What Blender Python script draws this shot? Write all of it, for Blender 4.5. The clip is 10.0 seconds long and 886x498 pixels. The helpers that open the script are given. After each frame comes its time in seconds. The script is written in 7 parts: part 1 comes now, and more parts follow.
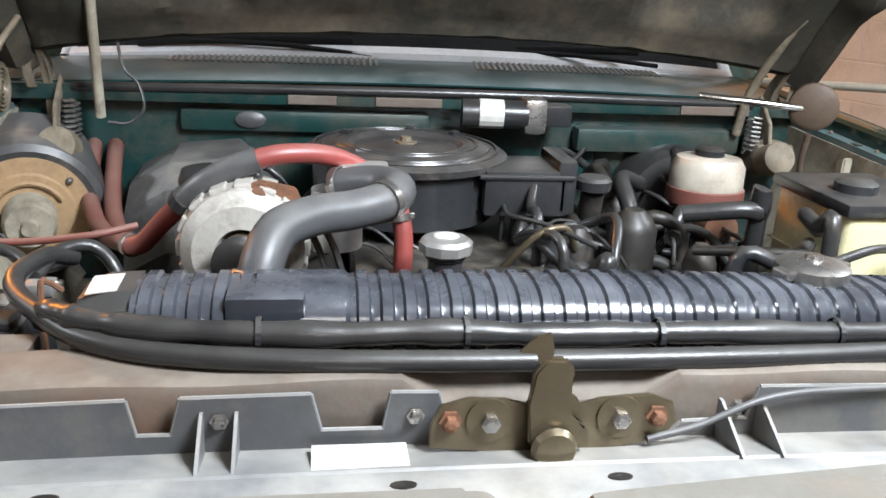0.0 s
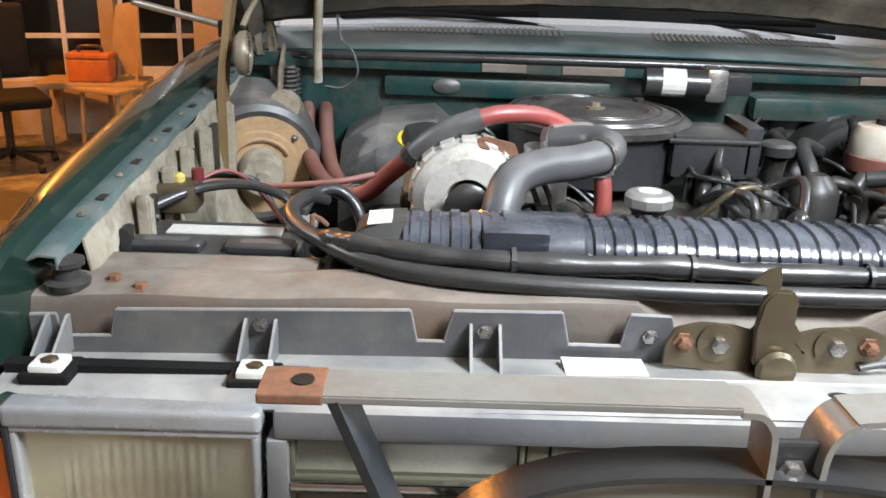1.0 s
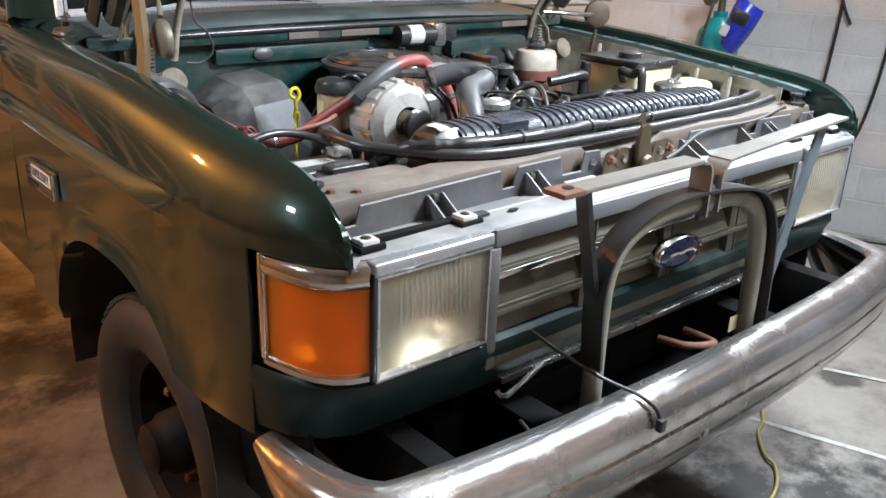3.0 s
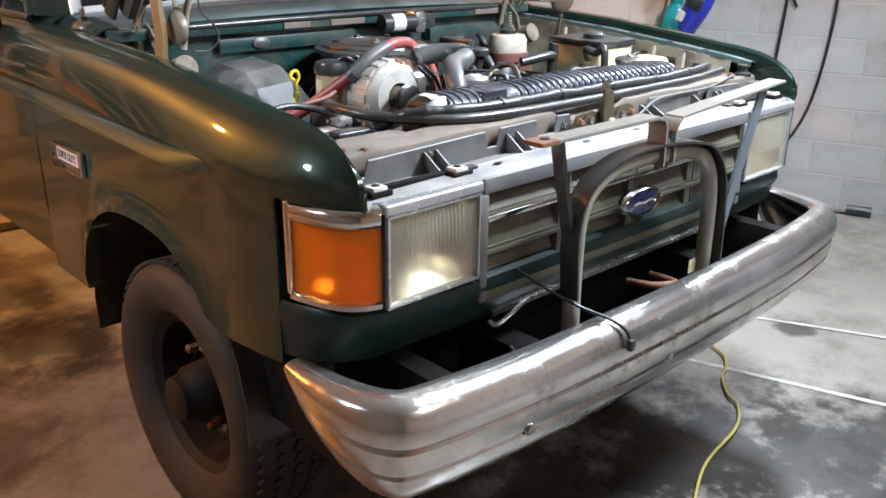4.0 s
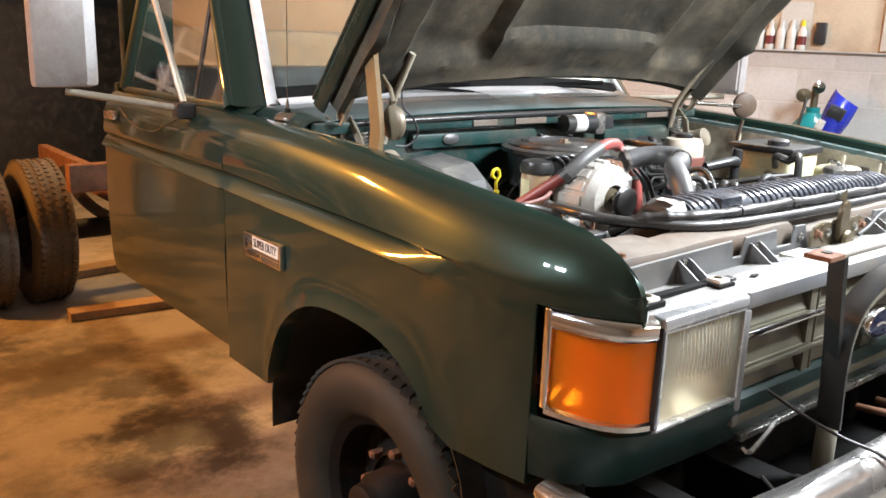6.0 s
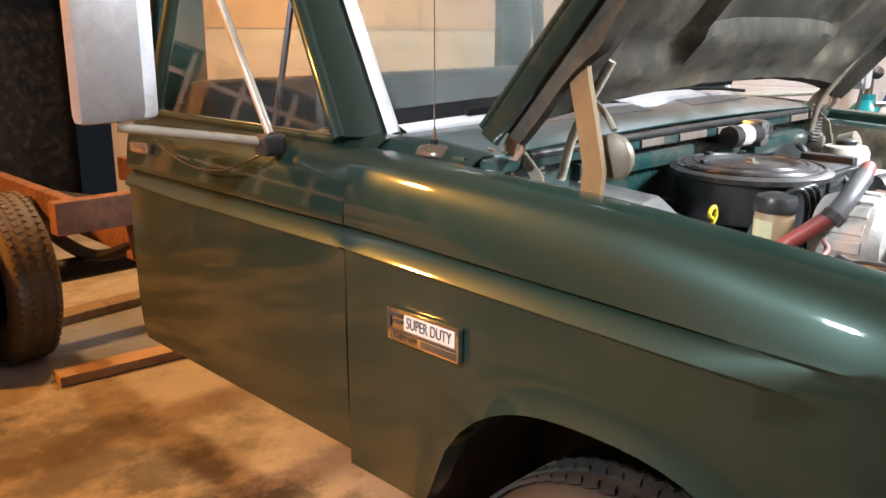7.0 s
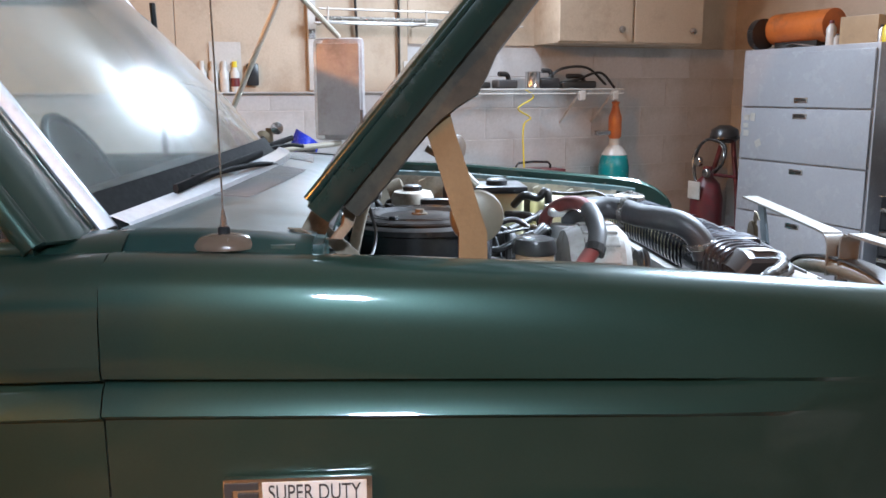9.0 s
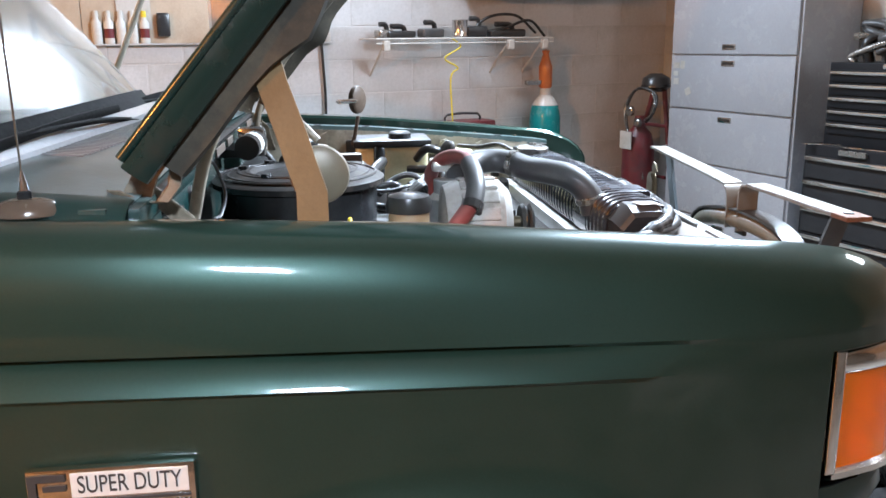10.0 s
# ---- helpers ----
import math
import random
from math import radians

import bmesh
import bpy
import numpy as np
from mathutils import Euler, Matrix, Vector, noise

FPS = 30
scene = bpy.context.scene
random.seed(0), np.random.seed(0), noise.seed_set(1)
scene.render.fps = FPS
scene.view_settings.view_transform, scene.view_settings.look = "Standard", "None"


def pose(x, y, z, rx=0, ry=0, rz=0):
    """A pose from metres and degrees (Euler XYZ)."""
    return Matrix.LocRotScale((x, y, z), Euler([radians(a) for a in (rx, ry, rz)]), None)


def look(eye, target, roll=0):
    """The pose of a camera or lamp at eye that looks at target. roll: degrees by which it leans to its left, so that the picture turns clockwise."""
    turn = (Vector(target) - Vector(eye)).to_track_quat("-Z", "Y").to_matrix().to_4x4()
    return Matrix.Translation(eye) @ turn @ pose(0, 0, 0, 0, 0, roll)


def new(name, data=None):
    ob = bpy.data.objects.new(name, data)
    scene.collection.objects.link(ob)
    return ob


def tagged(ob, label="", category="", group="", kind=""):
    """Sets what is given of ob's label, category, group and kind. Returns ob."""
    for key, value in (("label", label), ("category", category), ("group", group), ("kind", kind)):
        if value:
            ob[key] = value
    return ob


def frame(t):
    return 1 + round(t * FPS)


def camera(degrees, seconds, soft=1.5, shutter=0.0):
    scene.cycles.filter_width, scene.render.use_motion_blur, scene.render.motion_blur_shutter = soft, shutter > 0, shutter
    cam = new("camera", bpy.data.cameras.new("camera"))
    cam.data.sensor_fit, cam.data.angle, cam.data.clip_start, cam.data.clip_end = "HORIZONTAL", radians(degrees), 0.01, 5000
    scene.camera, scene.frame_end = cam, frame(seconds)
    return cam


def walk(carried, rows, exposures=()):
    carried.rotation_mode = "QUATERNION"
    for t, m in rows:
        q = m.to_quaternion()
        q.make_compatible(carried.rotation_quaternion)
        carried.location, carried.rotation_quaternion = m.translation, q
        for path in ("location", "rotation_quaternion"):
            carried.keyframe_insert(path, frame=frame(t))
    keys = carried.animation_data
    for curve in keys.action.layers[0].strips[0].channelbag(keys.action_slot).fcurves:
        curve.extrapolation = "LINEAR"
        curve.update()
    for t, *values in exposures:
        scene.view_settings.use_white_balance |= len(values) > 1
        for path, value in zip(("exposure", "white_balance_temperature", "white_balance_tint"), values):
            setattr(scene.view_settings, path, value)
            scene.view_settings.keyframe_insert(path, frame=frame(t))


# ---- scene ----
cam = camera(55.3, 10.0, soft=1.6)
PATH = [
    (0, (-0.24, -0.735, 1.551), (0.055, 1.143, 0.93), 2.9),
    (0.5, (-0.298, -0.824, 1.552), (-0.222, 1.065, 0.901), 2.6),
    (1, (-0.404, -0.875, 1.549), (-0.371, 1.005, 0.866), 2.2),
    (1.2, (-0.495, -0.884, 1.535), (-0.340, 0.982, 0.833), 2.0),
    (1.5, (-0.704, -0.913, 1.543), (-0.437, 0.913, 0.773), 1.2),
    (1.7, (-0.782, -0.914, 1.536), (-0.357, 0.870, 0.738), 0.9),
    (2, (-1.001, -0.899, 1.543), (-0.272, 0.793, 0.767), 1.4),
    (2.2, (-1.105, -0.939, 1.562), (-0.224, 0.684, 0.795), 1.3),
    (2.5, (-1.357, -0.972, 1.56), (-0.247, 0.521, 0.826), 2.9),
    (3, (-1.588, -1.122, 1.591), (-0.348, 0.279, 0.883), 2.2),
    (4.5, (-1.909, -1.309, 1.569), (-0.589, 0.033, 0.896), 1.2),
    (5, (-2.014, -1.313, 1.579), (-0.647, 0.035, 1.019), 2.3),
    (5.5, (-2.063, -1.252, 1.57), (-0.71, 0.137, 1.08), 2.7),
    (6, (-2.03, -0.945, 1.553), (-0.798, 0.552, 1.06), 2.1),
    (7.5, (-2.127, 0.381, 1.575), (-0.568, 1.533, 1.082), -0.8),
    (8, (-2.13, 0.812, 1.532), (-0.288, 1.497, 1.158), 0.0),
    (8.5, (-2.125, 0.985, 1.54), (-0.169, 1.177, 1.171), -0.2),
    (9, (-2.114, 0.942, 1.53), (-0.152, 0.807, 1.165), -0.2),
    (9.5, (-2.102, 0.897, 1.514), (-0.168, 0.599, 1.098), 0.4),
    (10, (-2.023, 0.767, 1.519), (-0.094, 0.53, 1.045), -0.7),
]
walk(cam, [(t, look(eye, target, roll)) for t, eye, target, roll in PATH],
     exposures=[(0.0, -0.05, 6150, 10), (1.0, 0.03, 6150, 10), (1.5, 0.03, 6200, 10), (2.0, -0.04, 6450, 10), (3.0, 0.10, 5900, 10), (4.5, 0.32, 5850, 10), (5.5, 0.35, 6000, 10), (6.0, 0.7, 6250, 10), (6.5, 0.8, 6200, 10),
                (7.5, 1.0, 5650, 10), (8.0, 0.66, 5400, 9), (8.5, 0.45, 5400, 9), (9.0, 0.46, 5350, 8), (10.0, 0.62, 5450, 8)])

# ---- light ----
world = bpy.data.worlds.new("night")
scene.world = world
world.use_nodes = True
world.node_tree.nodes["Background"].inputs[0].default_value = (0.55, 0.6, 0.75, 1)
world.node_tree.nodes["Background"].inputs[1].default_value = 0.01
scene.view_settings.exposure = 0.0


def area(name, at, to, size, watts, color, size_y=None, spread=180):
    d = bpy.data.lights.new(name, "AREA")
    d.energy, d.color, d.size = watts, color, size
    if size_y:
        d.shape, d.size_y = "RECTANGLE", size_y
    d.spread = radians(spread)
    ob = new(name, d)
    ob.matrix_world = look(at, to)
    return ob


WHITE, WARM = (0.93, 0.97, 1.0), (1.0, 0.40, 0.10)
area("work_light_driver_side", (2.85, 0.45, 3.05), (0.5, 0.1, 1.0), 0.42, 90, WHITE)
area("work_light_front", (0.70, -0.80, 2.65), (-0.05, 0.40, 1.1), 0.6, 150, WHITE)
area("work_light_wall", (-0.2, -2.55, 2.75), (0.0, 0.0, 1.0), 0.5, 16, (1.0, 0.93, 0.83))
# added lamp, no known fixture; stands in for a light carried with the camera
area("added_lamp_passenger_side", (-3.6, 0.88, 2.95), (-0.95, 1.0, 1.25), 0.30, 6.8, WHITE, 0.12, 46)
area("warm_lamp_back", (-3.7, 4.2, 3.0), (-2.8, 3.0, 0.0), 0.20, 215, (1.0, 0.34, 0.045))
area("warm_lamp_yard", (0.9, 4.9, 3.26), (0.6, 4.6, 0.0), 0.3, 85, (1.0, 0.52, 0.17))

# ---- materials ----
def surf(name, c1, c2=None, rough=0.5, metal=0.0, scale=6.0, fine=90.0, bump=0.12, dirt=None, dirt_amt=0.0,
         dirt_scale=9.0, coat=0.0, var=0.0, spec=0.5, rough_var=0.15, dust=None, dust_amt=0.0, coat_rough=0.12):
    """Base colour in two tones over large noise, grain, stains of a third tone, dust on what faces up, relief."""
    m = bpy.data.materials.new(name)
    m.use_nodes = True
    nt = m.node_tree
    n, l = nt.nodes, nt.links
    b = n["Principled BSDF"]
    tc = n.new("ShaderNodeTexCoord")
    c2 = c2 or tuple(v * 0.75 for v in c1)

    def noise_node(s, detail=5.0, rgh=0.6, off=0.0):
        t = n.new("ShaderNodeTexNoise")
        t.inputs["Scale"].default_value, t.inputs["Detail"].default_value, t.inputs["Roughness"].default_value = s, detail, rgh
        if off:
            mp = n.new("ShaderNodeMapping")
            mp.inputs["Location"].default_value = (off, off * 1.7, off * 0.6)
            l.new(tc.outputs["Object"], mp.inputs["Vector"])
            l.new(mp.outputs["Vector"], t.inputs["Vector"])
        else:
            l.new(tc.outputs["Object"], t.inputs["Vector"])
        return t.outputs["Fac"]

    def ramp(src, a, z):
        r = n.new("ShaderNodeMapRange")
        r.inputs["From Min"].default_value, r.inputs["From Max"].default_value = a, z
        l.new(src, r.inputs["Value"])
        return r.outputs["Result"]

    def mix(fac, a, z):
        x = n.new("ShaderNodeMix")
        x.data_type = "RGBA"
        for sock, v in ((x.inputs[0], fac), (x.inputs[6], a), (x.inputs[7], z)):
            if isinstance(v, tuple):
                sock.default_value = (*v, 1)
            elif isinstance(v, float):
                sock.default_value = v
            else:
                l.new(v, sock)
        return x.outputs[2]

    def times(src, k):
        x = n.new("ShaderNodeMath")
        x.operation = "MULTIPLY"
        l.new(src, x.inputs[0])
        if isinstance(k, float):
            x.inputs[1].default_value = k
        else:
            l.new(k, x.inputs[1])
        return x.outputs[0]

    big = noise_node(scale)
    col = mix(ramp(big, 0.35, 0.65), tuple(c1), tuple(c2))
    grain = noise_node(fine, 3.0)
    col = mix(times(ramp(grain, 0.3, 0.75), 0.35), col, tuple(v * 0.62 for v in c1))
    rough_out = None
    if dirt:
        d = ramp(noise_node(dirt_scale, 8.0, 0.7, 3.3), 0.62 - 0.35 * dirt_amt, 0.80 - 0.30 * dirt_amt)
        col = mix(times(d, min(1.0, 0.45 + dirt_amt * 0.5)), col, tuple(dirt))
        rough_out = d
    if dust:
        g = n.new("ShaderNodeNewGeometry")
        s = n.new("ShaderNodeSeparateXYZ")
        l.new(g.outputs["Normal"], s.inputs[0])
        up = times(ramp(s.outputs["Z"], 0.25, 0.95), ramp(noise_node(scale * 2.3, 6.0, 0.65, 7.1), 0.25, 0.7))
        col = mix(times(up, dust_amt), col, tuple(dust))
        rough_out = up
    if var:
        oi = n.new("ShaderNodeObjectInfo")
        h = n.new("ShaderNodeHueSaturation")
        l.new(ramp(oi.outputs["Random"], 0.0, 1.0), h.inputs["Value"])
        h.inputs["Value"].default_value = 1.0
        mr = n.new("ShaderNodeMapRange")
        mr.inputs["To Min"].default_value, mr.inputs["To Max"].default_value = 1 - var, 1 + var
        l.new(oi.outputs["Random"], mr.inputs["Value"])
        l.new(mr.outputs["Result"], h.inputs["Value"])
        l.new(col, h.inputs["Color"])
        col = h.outputs["Color"]
    l.new(col, b.inputs["Base Color"])
    mr = n.new("ShaderNodeMapRange")
    mr.inputs["To Min"].default_value, mr.inputs["To Max"].default_value = max(0.03, rough - rough_var), min(1.0, rough + rough_var)
    l.new(grain if rough_out is None else rough_out, mr.inputs["Value"])
    l.new(mr.outputs["Result"], b.inputs["Roughness"])
    b.inputs["Metallic"].default_value = metal
    b.inputs["Specular IOR Level"].default_value = spec
    b.inputs["Coat Weight"].default_value = coat
    b.inputs["Coat Roughness"].default_value = coat_rough
    if bump:
        bp = n.new("ShaderNodeBump")
        bp.inputs["Strength"].default_value, bp.inputs["Distance"].default_value = bump, 0.004
        l.new(grain, bp.inputs["Height"])
        l.new(bp.outputs["Normal"], b.inputs["Normal"])
    return m


def glass(name, tint=(0.9, 0.95, 0.95), rough=0.02, alpha=1.0):
    m = bpy.data.materials.new(name)
    m.use_nodes = True
    b = m.node_tree.nodes["Principled BSDF"]
    b.inputs["Base Color"].default_value = (*tint, 1)
    b.inputs["Roughness"].default_value = rough
    b.inputs["Transmission Weight"].default_value = alpha
    b.inputs["IOR"].default_value = 1.45
    return m


DUST = (0.33, 0.29, 0.23)
M = {
    "paint": surf("green_metallic_paint", (0.0155, 0.0355, 0.0270), (0.0125, 0.0300, 0.0225), rough=0.42, metal=0.36, coat=1.0, coat_rough=0.05, bump=0.012, spec=0.12,
                  scale=2.5, fine=260, dirt=(0.016, 0.027, 0.020), dirt_amt=0.20, dirt_scale=1.7, rough_var=0.07),
    "paint_in": surf("green_inner_paint", (0.013, 0.044, 0.041), (0.009, 0.031, 0.029), rough=0.42, metal=0.1, dirt=(0.075, 0.066, 0.052),
                     dirt_amt=0.5, dirt_scale=7, dust=(0.17, 0.17, 0.15), dust_amt=0.4),
    "inner_fender": surf("dusty_inner_fender", (0.36, 0.33, 0.26), (0.24, 0.21, 0.15), rough=0.8, dirt=(0.09, 0.07, 0.05), dirt_amt=0.5, dirt_scale=12),
    "hood_in": surf("hood_underside", (0.028, 0.027, 0.022), (0.052, 0.046, 0.035), rough=0.9, spec=0.12, dirt=(0.105, 0.085, 0.058), dirt_amt=0.42, dirt_scale=6, scale=5),
    "chrome": surf("worn_chrome", (0.70, 0.69, 0.68), (0.56, 0.55, 0.53), rough=0.28, metal=0.92, bump=0.05, dirt=(0.22, 0.19, 0.15), dirt_amt=0.38,
                   dirt_scale=8, scale=4, rough_var=0.12),
    "bright": surf("bright_trim", (0.75, 0.75, 0.74), (0.66, 0.66, 0.64), rough=0.28, metal=1.0, bump=0.03, dirt=(0.25, 0.22, 0.18), dirt_amt=0.2),
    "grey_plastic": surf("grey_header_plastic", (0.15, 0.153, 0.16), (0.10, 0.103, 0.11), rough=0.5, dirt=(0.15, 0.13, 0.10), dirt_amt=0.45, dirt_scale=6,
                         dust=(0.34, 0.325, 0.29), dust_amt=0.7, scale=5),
    "black_plastic": surf("black_plastic", (0.020, 0.021, 0.023), (0.031, 0.031, 0.032), rough=0.40, dust=(0.13, 0.12, 0.10), dust_amt=0.36, bump=0.06),
    # the pale bluish upper tone paints highlights along with dust
    "duct": surf("ribbed_duct_plastic", (0.016, 0.018, 0.023), (0.028, 0.031, 0.038), rough=0.27, dust=(0.19, 0.20, 0.225), dust_amt=0.40, bump=0.05),
    "rubber": surf("black_rubber", (0.018, 0.018, 0.019), (0.03, 0.029, 0.028), rough=0.42, dust=(0.12, 0.11, 0.09), dust_amt=0.22),
    "grey_hose": surf("dusty_grey_hose", (0.050, 0.051, 0.054), (0.082, 0.080, 0.078), rough=0.55, dust=(0.17, 0.16, 0.145), dust_amt=0.40),
    "red_hose": surf("faded_red_hose", (0.25, 0.045, 0.038), (0.19, 0.048, 0.04), rough=0.55, dirt=(0.13, 0.07, 0.055), dirt_amt=0.3, dust=(0.36, 0.26, 0.22), dust_amt=0.25),
    "brown_hose": surf("dirty_red_brown_hose", (0.17, 0.055, 0.04), (0.12, 0.05, 0.04), rough=0.65, dust=(0.28, 0.2, 0.16), dust_amt=0.4),
    "steel": surf("dull_steel", (0.42, 0.41, 0.39), (0.30, 0.29, 0.27), rough=0.42, metal=0.9, dirt=(0.13, 0.10, 0.07), dirt_amt=0.35),
    "alu": surf("cast_aluminium", (0.55, 0.54, 0.52), (0.44, 0.43, 0.41), rough=0.48, metal=0.75, dirt=(0.2, 0.17, 0.13), dirt_amt=0.35, dust=(0.45, 0.42, 0.38), dust_amt=0.5),
    "zinc": surf("yellow_zinc_steel", (0.17, 0.14, 0.09), (0.12, 0.095, 0.06), rough=0.5, metal=0.7, dirt=(0.10, 0.075, 0.05), dirt_amt=0.4),
    "rust": surf("rusty_steel", (0.20, 0.085, 0.04), (0.12, 0.055, 0.03), rough=0.85, dirt=(0.06, 0.035, 0.022), dirt_amt=0.5, dirt_scale=20, bump=0.3),
    "rustprimer": surf("rusty_support_panel", (0.078, 0.064, 0.052), (0.125, 0.106, 0.086), rough=0.75, dirt=(0.10, 0.055, 0.032), dirt_amt=0.5, dirt_scale=5, scale=7, dust=(0.29, 0.26, 0.215), dust_amt=0.45),
    "tan": surf("tan_motor_plate", (0.38, 0.25, 0.13), (0.30, 0.20, 0.11), rough=0.65, dirt=(0.14, 0.09, 0.05), dirt_amt=0.4, dirt_scale=14),
    "black_steel": surf("black_painted_steel", (0.022, 0.023, 0.024), (0.035, 0.033, 0.03), rough=0.45, dirt=(0.12, 0.09, 0.06), dirt_amt=0.2),
    "guard_steel": surf("worn_guard_steel", (0.205, 0.195, 0.172), (0.155, 0.145, 0.125), rough=0.5, metal=0.12, dirt=(0.15, 0.12, 0.09), dirt_amt=0.35, dirt_scale=12),
    "tan_tube": surf("tan_painted_tube", (0.22, 0.21, 0.165), (0.17, 0.165, 0.13), rough=0.5, dirt=(0.08, 0.07, 0.05), dirt_amt=0.3),
    "gold_grille": surf("dull_grille_plastic", (0.110, 0.104, 0.074), (0.082, 0.077, 0.054), rough=0.45, dirt=(0.115, 0.10, 0.075), dirt_amt=0.3),
    "dark": surf("dark_grease", (0.012, 0.011, 0.010), (0.025, 0.022, 0.018), rough=0.6, dirt=(0.07, 0.055, 0.04), dirt_amt=0.35, dirt_scale=14),
    "engine": surf("greasy_cast_iron", (0.05, 0.047, 0.042), (0.035, 0.032, 0.028), rough=0.6, metal=0.2, dirt=(0.15, 0.12, 0.085), dirt_amt=0.4, dirt_scale=16, bump=0.3),
    "cream": surf("aged_cream_plastic", (0.62, 0.58, 0.36), (0.52, 0.48, 0.29), rough=0.4, dirt=(0.30, 0.25, 0.13), dirt_amt=0.25),
    "white": surf("dirty_white_plastic", (0.58, 0.56, 0.52), (0.48, 0.46, 0.42), rough=0.45, dirt=(0.25, 0.21, 0.17), dirt_amt=0.3),
    "label": surf("paper_label", (0.55, 0.54, 0.51), (0.48, 0.47, 0.43), rough=0.6, dirt=(0.32, 0.29, 0.23), dirt_amt=0.35),
    "yellow": surf("yellow_plastic", (0.75, 0.62, 0.02), (0.6, 0.48, 0.02), rough=0.4),
    "print": surf("dark_print", (0.03, 0.03, 0.03), rough=0.6),
    "tyre": surf("tyre_rubber", (0.017, 0.016, 0.014), (0.028, 0.025, 0.019), rough=0.8, spec=0.3, dirt=(0.058, 0.044, 0.028), dirt_amt=0.42, dirt_scale=7),
    "wood": surf("raw_lumber", (0.165, 0.108, 0.046), (0.125, 0.080, 0.034), rough=0.8, spec=0.25, dirt=(0.10, 0.066, 0.034), dirt_amt=0.35, scale=6, fine=140),
    "furniture_wood": surf("pale_furniture_wood", (0.42, 0.30, 0.165), (0.33, 0.23, 0.12), rough=0.6, dirt=(0.20, 0.14, 0.08), dirt_amt=0.3, scale=6, fine=140),
    "block": surf("painted_block", (0.56, 0.56, 0.56), (0.46, 0.46, 0.455), rough=0.7, dirt=(0.30, 0.285, 0.26), dirt_amt=0.38, dirt_scale=1.6, bump=0.3, fine=60, var=0.05, scale=0.9),
    "mortar": surf("mortar", (0.55, 0.55, 0.545), (0.49, 0.49, 0.485), rough=0.8, bump=0.3),
    "plywood": surf("painted_plywood_wall", (0.52, 0.43, 0.32), (0.45, 0.36, 0.26), rough=0.65, dirt=(0.30, 0.23, 0.16), dirt_amt=0.35, dirt_scale=3, scale=1.5),
    "concrete": surf("stained_concrete", (0.32, 0.30, 0.264), (0.22, 0.206, 0.18), rough=0.5, dirt=(0.075, 0.062, 0.046), dirt_amt=0.46, dirt_scale=2.3, scale=1.1, fine=40, bump=0.15, rough_var=0.2),
    "ceil": surf("ceiling_board", (0.50, 0.46, 0.40), (0.42, 0.38, 0.32), rough=0.8, dirt=(0.30, 0.26, 0.20), dirt_amt=0.3, dirt_scale=1.5),
    "cabinet": surf("grey_cabinet_enamel", (0.40, 0.41, 0.44), (0.36, 0.37, 0.40), rough=0.42, dirt=(0.30, 0.29, 0.28), dirt_amt=0.15, scale=2),
    "chest": surf("black_chest_enamel", (0.012, 0.013, 0.015), (0.017, 0.017, 0.019), rough=0.4, spec=0.15),
    "chest_grey": surf("dark_grey_chest_enamel", (0.028, 0.029, 0.031), (0.022, 0.022, 0.024), rough=0.4, spec=0.2),
    "teal": surf("teal_cylinder_paint", (0.012, 0.22, 0.22), (0.015, 0.17, 0.18), rough=0.4, dirt=(0.1, 0.12, 0.11), dirt_amt=0.2),
    "orange_paint": surf("orange_paint", (0.55, 0.16, 0.03), (0.42, 0.12, 0.03), rough=0.45, dirt=(0.15, 0.07, 0.03), dirt_amt=0.3),
    "blue": surf("blue_helmet_plastic", (0.02, 0.035, 0.42), (0.02, 0.03, 0.3), rough=0.25),
    "red": surf("red_paint", (0.14, 0.018, 0.022), (0.09, 0.015, 0.018), rough=0.5, dirt=(0.05, 0.03, 0.028), dirt_amt=0.4),
    "amber": None,
    "cloth": surf("dark_upholstery", (0.016, 0.015, 0.014), (0.022, 0.020, 0.018), rough=0.9, spec=0.1, bump=0.05, fine=300),
}
M["amber"] = glass("amber_lens", (1.0, 0.29, 0.005), 0.20, 0.60)
M["glass"] = glass("window_glass", (0.95, 0.97, 0.96))
M["lens"] = glass("headlight_lens", (0.78, 0.75, 0.65), 0.14, 0.94)
